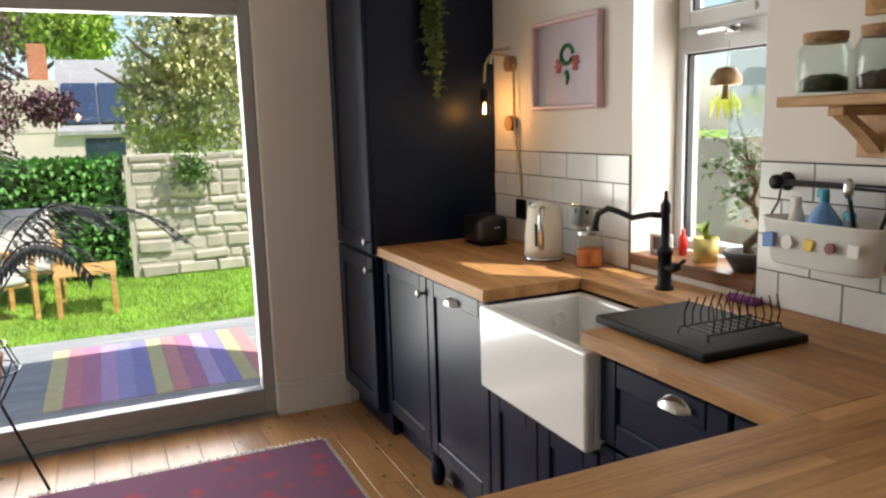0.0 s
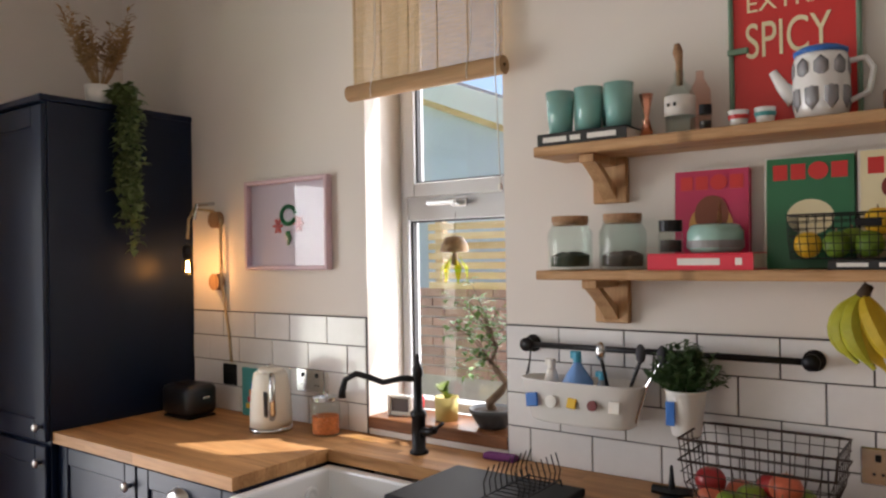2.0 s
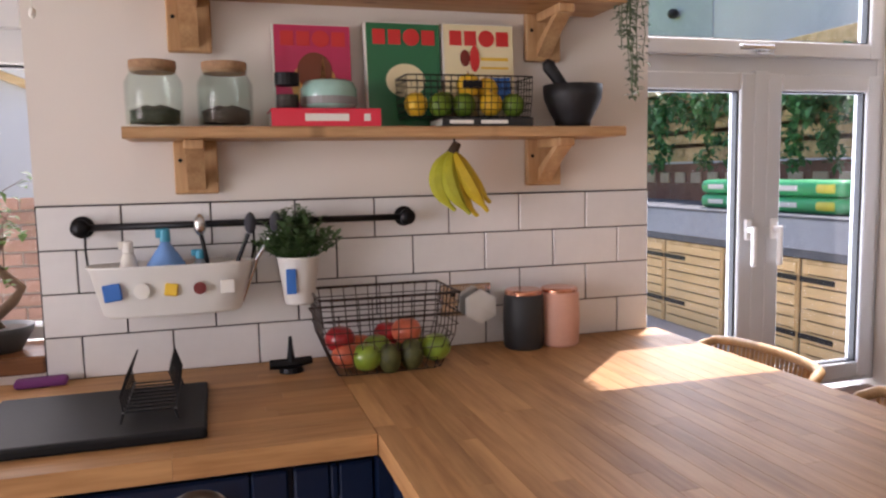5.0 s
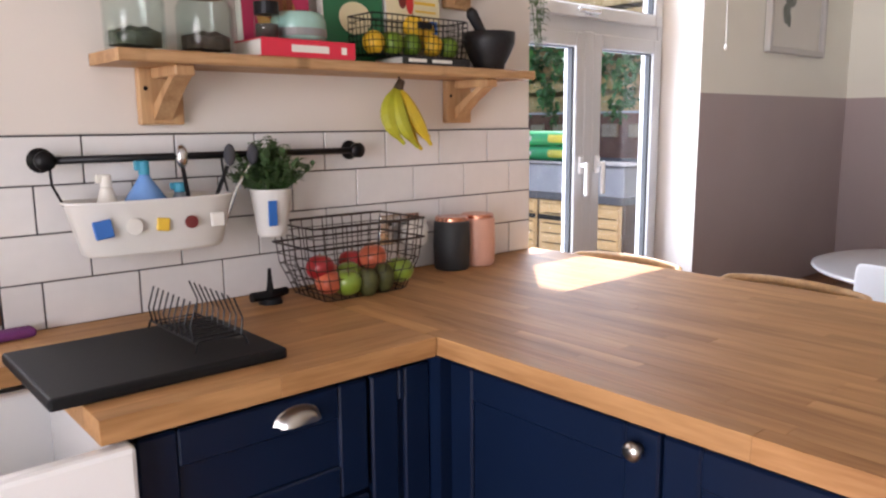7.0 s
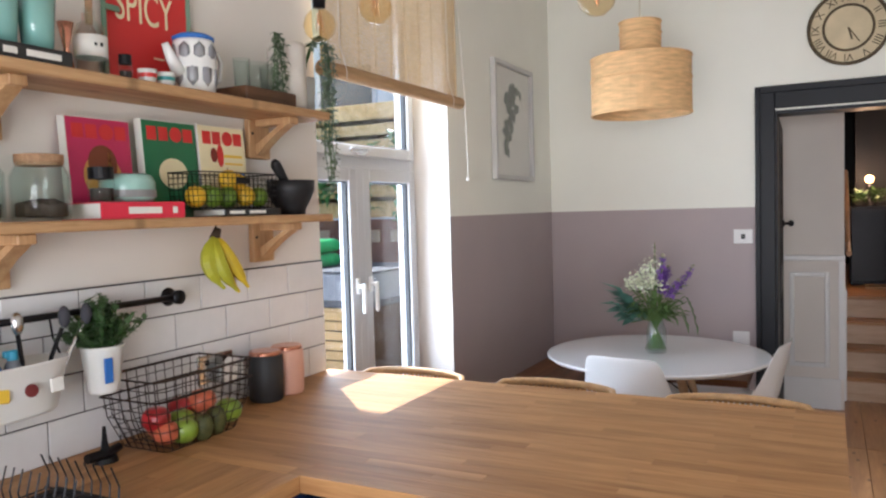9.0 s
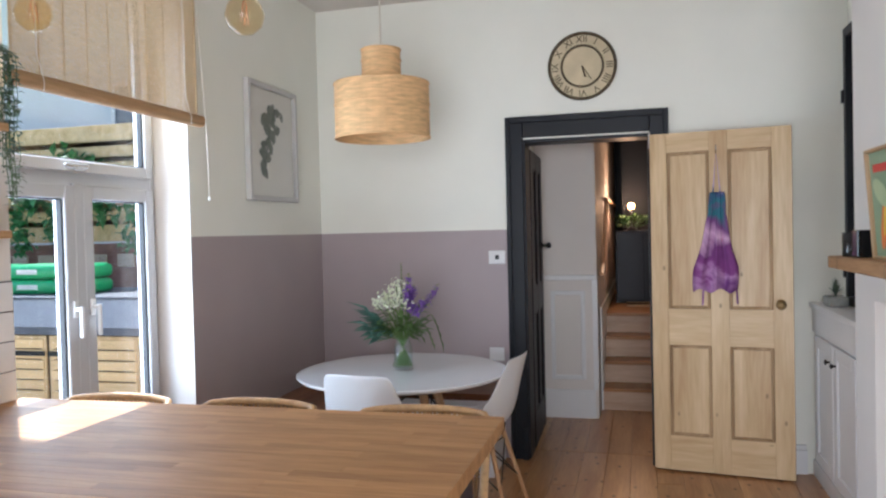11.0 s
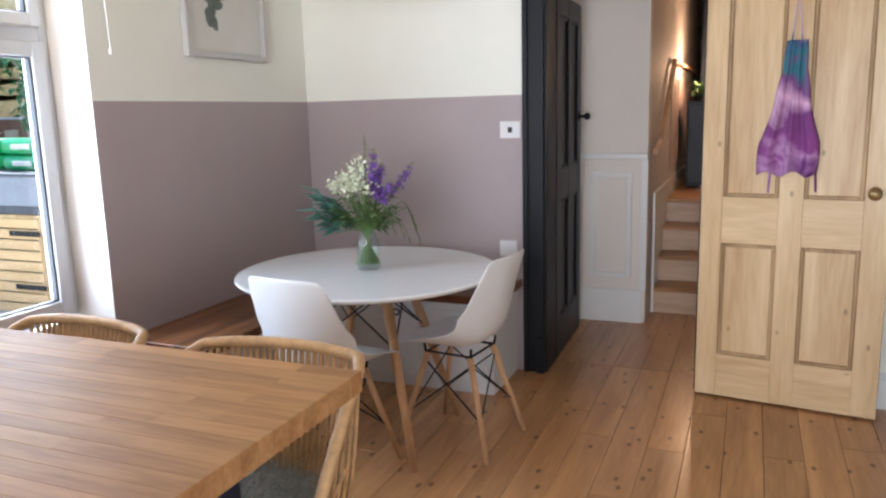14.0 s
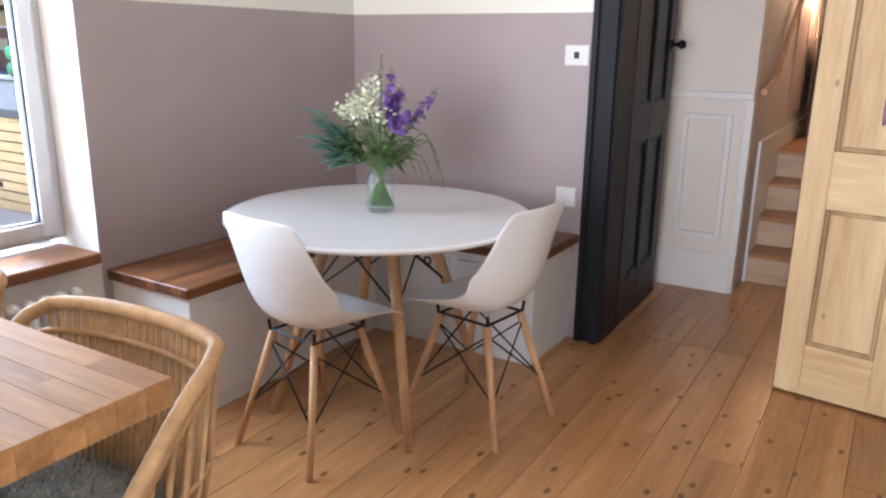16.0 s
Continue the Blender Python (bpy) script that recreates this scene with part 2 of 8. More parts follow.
def part(name, bm, material, parent=None, label="", smooth=False, kind=""):
    """Links a bmesh as one mesh object under its thing."""
    me = bpy.data.meshes.new(name)
    bmesh.ops.recalc_face_normals(bm, faces=bm.faces)
    if smooth:
        for f in bm.faces:
            f.smooth = True
    bm.to_mesh(me)
    bm.free()
    me.materials.append(material)
    ob = new(name, me)
    if parent is not None:
        ob.parent = parent
    tagged(ob, label, kind=kind)
    return ob


def box(x0, x1, y0, y1, z0, z1, bevel=0.0, bm=None, seg=1):
    own = bmesh.new()
    bmesh.ops.create_cube(own, size=1)
    for v in own.verts:
        v.co = Vector(((x0 + x1) / 2 + v.co.x * (x1 - x0), (y0 + y1) / 2 + v.co.y * (y1 - y0), (z0 + z1) / 2 + v.co.z * (z1 - z0)))
    if bevel:
        bmesh.ops.bevel(own, geom=own.edges[:], offset=bevel, segments=seg, affect="EDGES", profile=0.5)
    return merge(bm, own)


def merge(bm, own):
    if bm is None:
        return own
    me = bpy.data.meshes.new("tmp")
    own.to_mesh(me)
    own.free()
    bm.from_mesh(me)
    bpy.data.meshes.remove(me)
    return bm


def turned(bm, m):
    bmesh.ops.transform(bm, matrix=m, verts=bm.verts)
    return bm


def tube(points, r, seg=8, bm=None, closed=False):
    """A round bar along points; r a number or one per point."""
    bm = bm or bmesh.new()
    pts = [Vector(p) for p in points]
    rs = r if isinstance(r, (list, tuple)) else [r] * len(pts)
    rings = []
    up = None
    for i, p in enumerate(pts):
        a = pts[i - 1] if (i or closed) else p
        c = pts[(i + 1) % len(pts)] if (i < len(pts) - 1 or closed) else p
        d = (c - a).normalized()
        if up is None:
            up = d.orthogonal().normalized()
        up = (up - d * up.dot(d))
        up = up.normalized() if up.length > 1e-6 else d.orthogonal().normalized()
        side = d.cross(up)
        rings.append([bm.verts.new(p + (up * math.cos(2 * math.pi * k / seg) + side * math.sin(2 * math.pi * k / seg)) * rs[i]) for k in range(seg)])
    n = len(rings)
    for i in range(n if closed else n - 1):
        a, b = rings[i], rings[(i + 1) % n]
        for k in range(seg):
            bm.faces.new((a[k], a[(k + 1) % seg], b[(k + 1) % seg], b[k]))
    if not closed:
        bm.faces.new(rings[0][::-1])
        bm.faces.new(rings[-1])
    return bm


def lathe(profile, seg=28, bm=None, at=(0, 0, 0)):
    """A turned body from (radius, height) pairs; radius 0 closes it."""
    bm = bm or bmesh.new()
    o = Vector(at)
    rings = []
    for r, z in profile:
        if r <= 0:
            rings.append([bm.verts.new(o + Vector((0, 0, z)))])
        else:
            rings.append([bm.verts.new(o + Vector((r * math.cos(2 * math.pi * k / seg), r * math.sin(2 * math.pi * k / seg), z))) for k in range(seg)])
    for a, b in zip(rings, rings[1:]):
        for k in range(seg):
            if len(a) == 1 and len(b) == 1:
                continue
            q = [a[0], b[(k + 1) % seg], b[k]] if len(a) == 1 else [a[k], a[(k + 1) % seg], b[0]] if len(b) == 1 else [a[k], a[(k + 1) % seg], b[(k + 1) % seg], b[k]]
            bm.faces.new(q)
    return bm


def arc(center, rx, ry, a0, a1, n, z=0.0):
    return [Vector((center[0] + rx * math.cos(a0 + (a1 - a0) * i / n), center[1] + ry * math.sin(a0 + (a1 - a0) * i / n), z)) for i in range(n + 1)]


def ball(r, at=(0, 0, 0), scale=(1, 1, 1), bm=None, sub=2):
    own = bmesh.new()
    bmesh.ops.create_icosphere(own, subdivisions=sub, radius=r)
    for v in own.verts:
        v.co = Vector((v.co.x * scale[0] + at[0], v.co.y * scale[1] + at[1], v.co.z * scale[2] + at[2]))
    return merge(bm, own)


def leaf(bm, root, tip, width, droop=0.0):
    """One pointed leaf with a fold along its middle."""
    root, tip = Vector(root), Vector(tip)
    d = tip - root
    side = d.cross(Vector((0, 0, 1)))
    side = side.normalized() if side.length > 1e-5 else Vector((1, 0, 0))
    up = side.cross(d).normalized()
    mid = root + d * 0.45 + up * d.length * droop
    a, b, c, t = bm.verts.new(root), bm.verts.new(mid + side * width / 2 + up * width * 0.15), bm.verts.new(mid - side * width / 2 + up * width * 0.15), bm.verts.new(tip)
    m = bm.verts.new(mid)
    for f in ((a, b, m), (b, t, m), (t, c, m), (c, a, m)):
        bm.faces.new(f)


def words(name, text, size, m, material, parent=None, depth=0.0006):
    """Text as a thin mesh; it reads along the local x axis in the plane of m."""
    cu = bpy.data.curves.new(name, "FONT")
    cu.body, cu.size, cu.extrude, cu.align_x, cu.align_y = text, size, depth, "CENTER", "CENTER"
    tmp = bpy.data.objects.new("tmp", cu)
    scene.collection.objects.link(tmp)
    me = bpy.data.meshes.new_from_object(tmp.evaluated_get(bpy.context.evaluated_depsgraph_get()))
    bpy.data.objects.remove(tmp)
    me.transform(m)
    me.materials.clear()
    me.materials.append(material)
    ob = new(name, me)
    ob.parent = parent
    return ob


def structure(name, bm, material):
    return tagged(part(name, bm, material), kind="structure")


# ---- the room ----
XW, XE, YS, TOP, T = -3.72, 2.6, -3.24, 2.95, 0.3
W1 = (-2.174, -1.597, 0.955, 2.62)
W2 = (0.0, 1.07, 0.56, 2.76)
MZ = 1.458
wall_n = structure("wall_north", box(XW - 0.02, W1[0], 0, T, 0, TOP, bm=box(W1[0], W1[1], 0, T, 0, W1[2], bm=box(W1[0], W1[1], 0, T, W1[3], TOP, bm=box(
    W1[1], W2[0], 0, T, 0, TOP, bm=box(W2[0], W2[1], 0, T, 0, W2[2], bm=box(W2[0], W2[1], 0, T, W2[3], TOP)))))), WALL)
structure("window_reveal", box(W2[1], W2[1] + 0.004, 0, T, 0, TOP), WALL)
structure("wall_north_dining_lower", box(W2[1] + 0.004, XE, 0, T, 0, MZ), MAUVE)
structure("wall_north_dining_upper", box(W2[1] + 0.004, XE, 0, T, MZ, TOP), CREAM)
DY0, DY1, DZ = -2.16, -1.375, 2.02
structure("wall_east_lower", box(XE, XE + 0.15, DY1, T, 0, MZ), MAUVE)
structure("wall_east_upper", box(XE, XE + 0.15, DY1, T, MZ, TOP, bm=box(XE, XE + 0.15, DY0, DY1, DZ, TOP, bm=box(XE, XE + 0.15, YS - 0.2, DY0, 0, TOP))), CREAM)
structure("wall_south", box(XW - 0.2, 1.2 - 1.6, YS - 0.2, YS, 0, TOP, bm=box(1.2, XE, YS - 0.2, YS, 0, TOP)), CREAM)
PY0, PY1 = -3.1, -1.0
structure("wall_west", box(XW - 0.14, XW, PY1, T, 0, TOP, bm=box(XW - 0.14, XW, PY0, PY1, 2.36, TOP, bm=box(XW - 0.14, XW, YS - 0.2, PY0, 0, TOP))), WALL)
structure("ceiling", box(XW - 0.14, XE + 0.15, YS - 0.2, T, TOP, TOP + 0.12), WALL)
# unseen block added above the ceiling; its height sets the house shadow on the deck
structure("unseen_shadow_block", box(XW - 0.14, XE + 0.15, YS - 0.2, T, TOP + 0.13, 3.75), mat("outer_render", (0.5, 0.48, 0.45, 1), 0.9))
# chimney breast with its recess
CBY, CB0, CB1 = -2.92, -0.4, 1.22
structure("chimney_breast", box(CB0, -0.05, YS - 0.2, CBY, 0, TOP, bm=box(0.96, CB1, YS - 0.2, CBY, 0, TOP, bm=box(-0.05, 0.96, YS - 0.2, CBY, 1.16, TOP, bm=box(
    -0.05, 0.96, YS - 0.2, YS - 0.1, 0, 1.16)))), WALL)
floor = structure("floor", box(XW - 0.3, XE + 0.1, YS - 0.2, T, -0.12, -0.02), mat("dark_underfloor", (0.12, 0.06, 0.03, 1), 0.8))


def skirting(name, x0, x1, y0, y1, h=0.17):
    own = box(x0, x1, y0, y1, 0, h - 0.03)
    box(x0 + (0 if x1 - x0 > y1 - y0 else 0.004), x1 - (0 if x1 - x0 > y1 - y0 else 0.004), y0 + 0.004, y1 - 0.004, h - 0.03, h, 0.004, own)
    return structure(name, own, TRIMW)


skirting("baseboard_west", XW, XW + 0.02, PY1, -0.62)
skirting("baseboard_east", XE - 0.02, XE, -3.0, -2.275)
skirting("baseboard_chimney", 0.96, CB1, CBY, CBY + 0.02)


# ---- windows ----
def pane_frame(bm, x0, x1, z0, z1, w, y0, y1):
    """Four bars round an opening, mitre-free: rails between stiles."""
    box(x0, x0 + w, y0, y1, z0, z1, 0.004, bm)
    box(x1 - w, x1, y0, y1, z0, z1, 0.004, bm)
    box(x0 + w, x1 - w, y0, y1, z0, z0 + w, 0.004, bm)
    box(x0 + w, x1 - w, y0, y1, z1 - w, z1, 0.004, bm)
    return bm


GASKET = mat("black_rubber_gasket", (0.02, 0.02, 0.022, 1), 0.6)


def light_in(win, x0, x1, z0, z1, y, w, sash=True):
    """A sash with its gasket and pane."""
    if sash:
        part("sash", pane_frame(bmesh.new(), x0, x1, z0, z1, w, y - 0.012, y + 0.05), UPVC, win)
    x0, x1, z0, z1 = x0 + w, x1 - w, z0 + w, z1 - w
    part("gasket", pane_frame(bmesh.new(), x0, x1, z0, z1, 0.006, y + 0.0, y + 0.03), GASKET, win)
    p = part("pane", box(x0, x1, y + 0.012, y + 0.018, z0, z1), PANE, win)
    p.visible_shadow = False


def handle(win, x, y, z, vertical=True):
    own = box(-0.014, 0.014, -0.012, 0, -0.035, 0.035, 0.004)
    box(-0.009, 0.009, -0.035, -0.01, -0.009, 0.009, 0.003, own)
    box(-0.009, 0.009, -0.045, -0.028, -0.12, 0.012, 0.005, own)
    if not vertical:
        turned(own, pose(0, 0, 0, 0, 90, 0))
    turned(own, pose(x, y, z))
    part("window_handle", own, CHROME if not vertical else PLASTIC, win, "window handle")


window_1 = tagged(new("window_1"), "white framed window with a small top light over a tall pane", "window", kind="structure")
YF = 0.19
part("window_frame", pane_frame(bmesh.new(), W1[0], W1[1], W1[2] + 0.02, W1[3], 0.035, YF + 0.003, YF + 0.07), UPVC, window_1)
part("transom", box(W1[0] + 0.035, W1[1] - 0.035, YF + 0.003, YF + 0.07, 1.665, 1.76, 0.004), UPVC, window_1)
light_in(window_1, W1[0] + 0.035, W1[1] - 0.035, 1.748, W1[3] - 0.035, YF - 0.01, 0.052)
light_in(window_1, W1[0] + 0.01, W1[1] - 0.01, W1[2] + 0.0, 1.69, YF + 0.02, 0.026, False)
handle(window_1, -1.885, YF - 0.02, 1.72, False)
part("window_sill", box(W1[0], W1[1], -0.008, YF + 0.003, 0.93, 0.972, 0.004), WALNUTX, window_1, "oiled wood sill board")

window_2 = tagged(new("window_2"), "tall grey-white framed window with two casements under a top light", "window", kind="structure")
part("window_frame", pane_frame(bmesh.new(), W2[0], W2[1], 0.6, W2[3], 0.04, YF + 0.003, YF + 0.07), UPVC, window_2)
part("transom", box(W2[0] + 0.04, W2[1] - 0.04, YF + 0.003, YF + 0.07, 1.672, 1.752, 0.004), UPVC, window_2)
part("mullion", box(0.505, 0.565, YF - 0.02, YF + 0.06, 0.64, 1.69, 0.006), UPVC, window_2)
light_in(window_2, 0.04, 0.51, 0.62, 1.682, YF - 0.008, 0.056)
light_in(window_2, 0.56, 1.03, 0.62, 1.682, YF - 0.008, 0.056)
light_in(window_2, 0.04, 1.03, 1.737, W2[3] - 0.04, YF - 0.008, 0.05)
handle(window_2, 0.485, YF - 0.022, 1.17)
handle(window_2, 0.588, YF - 0.022, 1.17)
handle(window_2, 0.535, YF - 0.022, 1.757, False)
part("window_sill", box(W2[0] + 0.01, 1.04, -0.06, YF + 0.0, 0.545, 0.585, 0.005), WALNUTX, window_2, "oiled wood sill board")

patio = tagged(new("door_1"), "wide sliding glass patio door with a grey frame", "patio door", kind="structure")


def side_frame(bm, x0, x1, y0, y1, z0, z1, w):
    box(x0, x1, y0, y0 + w, z0, z1, 0.004, bm)
    box(x0, x1, y1 - w, y1, z0, z1, 0.004, bm)
    box(x0, x1, y0 + w, y1 - w, z0, z0 + w, 0.004, bm)
    box(x0, x1, y0 + w, y1 - w, z1 - w, z1, 0.004, bm)
    return bm


PGREY = mat("grey_patio_frame", (0.32, 0.31, 0.31, 1), 0.4, var=0.04, scale=5)
part("door_frame", box(XW - 0.13, XW - 0.05, PY0 + 0.06, PY1 - 0.06, 0.06, 0.13, 0.004, side_frame(bmesh.new(), XW - 0.13, XW - 0.05, PY0, PY1, 0.0, 2.36, 0.06)), PGREY, patio)
part("transom", box(XW - 0.13, XW - 0.045, PY0 + 0.06, PY1 - 0.06, 1.98, 2.07, 0.004), PGREY, patio)
p = part("pane", box(XW - 0.1, XW - 0.094, PY0 + 0.06, PY1 - 0.06, 2.07, 2.30), PANE, patio)
p.visible_shadow = False
part("threshold", box(XW - 0.13, XW + 0.01, PY0, PY1, -0.02, -0.001), mat("metal_threshold", (0.4, 0.4, 0.4, 1), 0.4, 0.8), patio)
p = part("pane", box(XW - 0.1, XW - 0.094, PY0 + 0.06, PY1 - 0.06, 0.06, 1.98), PANE, patio)
p.visible_shadow = False

# ---- inner doorway ----
door_2 = tagged(new("door_2"), "charcoal painted door frame with moulded architrave", "door frame", kind="structure")
own = box(XE - 0.022, XE, -1.385, -1.276, 0, 2.148, 0.004)
box(XE - 0.022, XE, -2.262, -2.15, 0, 2.148, 0.004, own)
box(XE - 0.022, XE, -2.15, -1.385, 2.03, 2.148, 0.004, own)
box(XE - 0.036, XE - 0.022, -1.305, -1.276, 0, 2.16, 0.004, own)
box(XE - 0.036, XE - 0.022, -2.262, -2.233, 0, 2.16, 0.004, own)
box(XE - 0.036, XE - 0.022, -2.233, -1.305, 2.12, 2.16, 0.004, own)
box(XE - 0.04, XE - 0.022, -1.39, -1.35, 0, 0.2, 0.004, own)
part("architrave", own, CHAR, door_2)
own = box(XE, XE + 0.2, DY1 - 0.02, DY1, 0, DZ)
box(XE, XE + 0.2, DY0, DY0 + 0.02, 0, DZ, 0, own)
box(XE, XE + 0.2, DY0 + 0.02, DY1 - 0.02, DZ - 0.02, DZ, 0, own)
part("lining", own, CHAR, door_2)


def panel_door(name, w, h, t, m_stile, m_rail, panels, label, category):
    """A framed door along local y from 0 to w, its face at x 0 and t behind; panels: y0, y1, z0, z1."""
    d = thing(name, label, category)
    ys = sorted({0, w, *[a for p4 in panels for a in p4[:2]]})
    body = bmesh.new()
    zs = sorted({0, h, *[a for p4 in panels for a in p4[2:]]})
    rails = bmesh.new()
    for y0, y1 in zip(ys, ys[1:]):
        inside = [p4 for p4 in panels if p4[0] <= y0 + 1e-4 and p4[1] >= y1 - 1e-4]
        if not inside:
            box(0, t, y0, y1, 0, h, 0.002, body)
        else:
            edges = [0] + [z for p4 in sorted(inside, key=lambda q: q[2]) for z in p4[2:]] + [h]
            for z0, z1 in zip(edges[::2], edges[1::2]):
                box(0.0007, t - 0.0007, y0, y1, z0, z1, 0.001, rails)
    part("stile", body, m_stile, d)
    part("rail", rails, m_rail, d)
    for y0, y1, z0, z1 in panels:
        own = box(t / 2 - 0.006, t / 2 + 0.006, y0, y1, z0, z1)
        q = part("panel", own, m_stile, d)
        own = bmesh.new()
        for x0, x1 in ((0.002, t / 2 - 0.006), (t / 2 + 0.006, t - 0.002)):
            m = 0.018
            box(x0, x1, y0, y0 + m, z0, z1, 0.005, own)
            box(x0, x1, y1 - m, y1, z0, z1, 0.005, own)
            box(x0, x1, y0 + m, y1 - m, z0, z0 + m, 0.005, own)
            box(x0, x1, y0 + m, y1 - m, z1 - m, z1, 0.005, own)
        part("moulding", own, PINEM if m_rail is PINEDX else m_rail, d)
    return d


def knob(parent, x, y, z, dx, material, r=0.026):
    own = lathe([(0, 0), (0.026, 0), (0.026, 0.006), (0.01, 0.01), (0.01, 0.03), (r, 0.042), (r * 1.05, 0.052), (r * 0.7, 0.066), (0, 0.07)], 18)
    turned(own, pose(x, y, z, 0, 90 * dx, 0))
    return part("door_knob", own, material, parent, "round door knob", smooth=True)


pine = panel_door("pine_door", 0.765, 1.985, 0.038, PINED, PINEDX, [(0.095, 0.33, 0.955, 1.872), (0.43, 0.662, 0.955, 1.872), (0.095, 0.33, 0.205, 0.742), (0.43, 0.662, 0.205, 0.742)],
                  "old stripped pine four-panel door standing open against the wall", "door")
pine.matrix_world = pose(XE - 0.045, -2.155, 0.012, 0, 0, 180 - 8.0) @ pose(0, 0, 0)
knob(pine, 0.038, 0.7, 0.99, 1, mat("aged_brass", (0.35, 0.24, 0.11, 1), 0.35, 0.9))
part("hinge", box(0.0, 0.02, -0.012, 0.004, 1.9, 2.0, 0.003), CHROME, pine)

dark_door = panel_door("hall_door", 0.68, 1.97, 0.038, CHAR, CHAR, [(0.1, 0.31, 1.05, 1.86), (0.37, 0.58, 1.05, 1.86), (0.1, 0.31, 0.22, 0.88), (0.37, 0.58, 0.22, 0.88)],
                       "charcoal painted four-panel door standing open into the hall", "door")
dark_door.matrix_world = pose(XE + 0.2, -1.362, 0.01, 0, 0, -90 + 1.5)
knob(dark_door, 0.038, 0.62, 1.325, 1, BLACKM, 0.022)


# ---- kitchen units ----
CT, CH = 0.91, 0.87
SX0, SX1 = -2.144, -1.592
FY = -0.617
worktop_left = thing("worktop", "oiled oak block worktop between tall cupboard and sink", "worktop")
worktop_run = thing("worktop", "oiled oak block worktop beside the white sink", "worktop")
worktop_pen = thing("worktop", "wide oiled oak block peninsula worktop", "worktop")
CUP = mat("dull_pewter", (0.5, 0.48, 0.45, 1), 0.3, 1.0, var=0.1, bump=0.03)


def cup_pull(parent, x, y, z):
    own = bmesh.new()
    rings = []
    for i in range(9):
        a = math.pi * i / 8
        rings.append([own.verts.new((x + 0.042 * math.cos(a) * s, y - d, z + 0.026 * math.sin(a) * s)) for s, d in ((1.15, 0.0), (1.0, 0.004), (0.95, 0.02), (0.6, 0.027))])
    for a, b in zip(rings, rings[1:]):
        for k in range(3):
            own.faces.new((a[k], a[k + 1], b[k + 1], b[k]))
    own.faces.new([r[3] for r in rings])
    part("handle", own, CUP, parent, "pewter cup handle", smooth=True)


def round_knob(parent, x, y, z):
    own = lathe([(0, 0), (0.008, 0), (0.006, 0.012), (0.016, 0.018), (0.017, 0.024), (0.011, 0.03), (0, 0.031)], 16)
    turned(own, pose(x, y, z, 90, 0, 0))
    part("handle", own, CUP, parent, "pewter knob", smooth=True)


def shaker(parent, x0, x1, z0, z1, y=-0.0, hand=None, rail=0.065, t=0.02, name="door"):
    """A shaker door or drawer front, its face towards -y."""
    own = pane_frame(bmesh.new(), x0, x1, z0, z1, min(rail, (z1 - z0) / 3), y - t, y)
    d = part(name, own, NAVY, parent)
    part("panel", box(x0 + rail - 0.002, x1 - rail + 0.002, y - t + 0.009, y - 0.003, z0 + min(rail, (z1 - z0) / 3) - 0.002, z1 - min(rail, (z1 - z0) / 3) + 0.002), NAVY, d)
    if hand:
        kind, hx, hz = hand
        (cup_pull if kind == "cup" else round_knob)(d, hx, y - t, hz)
    return d


def unit(label, x0, x1, fronts, h=CH, depth=0.575, at=None, rz=0, category="kitchen cabinet", kick=True):
    """A floor cabinet; its carcass front at local y 0 and its back towards +y."""
    u = thing("kitchen_cabinet", label, category, "", at or ((x0 + x1) / 2, -0.577, 0), rz)
    w = (x1 - x0) / 2
    part("body", box(-w, w, 0.0, depth, 0.13, h - 0.001), NAVY, u)
    if kick:
        part("plinth", box(-w, w, 0.05, 0.068, 0.0, 0.13), NAVY, u)
    for f in fronts:
        shaker(u, *f[:4], y=-0.001, hand=f[4] if len(f) > 4 else None)
    return u


unit("navy shaker floor cabinet with two knobbed doors under the oak worktop", -3.18, -2.15, [
    (-0.512, -0.005, 0.14, 0.86, ("knob", -0.035, 0.79)), (0.003, 0.512, 0.14, 0.86, ("cup", 0.24, 0.80))])
su = unit("navy shaker sink cabinet under the white butler sink", -2.147, -1.542, [(-0.3, -0.002, 0.14, 0.58), (0.002, 0.3, 0.14, 0.58)], h=0.592)
unit("navy shaker drawer cabinet with a cup handle beside the sink", -1.54, -0.94, [(-0.296, 0.14, 0.63, 0.855, ("cup", -0.015, 0.812)), (-0.296, 0.14, 0.14, 0.62), (0.15, 0.296, 0.14, 0.855)])
pen_u = unit("navy shaker peninsula cabinet with a knob and a cup handle", 0, 1.05, [
    (-0.525, -0.032, 0.14, 0.855, ("knob", -0.067, 0.822)), (-0.026, 0.525, 0.14, 0.855, ("cup", 0.21, 0.80))], depth=0.56, at=(-0.895, -1.155, 0), rz=-90)
part("corner_post", box(-0.58, -0.5255, -0.047, 0.03, 0.02, CH - 0.002, 0, box(-0.62, -0.5255, 0.002, 0.03, 0.02, CH - 0.002)), NAVY, pen_u)
structure("peninsula_back_panel", box(-0.335, -0.315, -1.68, -0.62, 0, CH), NAVY)
leg = lathe([(0.0, 0), (0.022, 0), (0.028, 0.02), (0.03, 0.06), (0.02, 0.09), (0.024, 0.13), (0, 0.13)], 16)
tagged(part("cabinet_foot", turned(leg, pose(-2.66, -0.575, 0)), NAVY), "turned navy cabinet foot under the kitchen units", "cabinet foot")

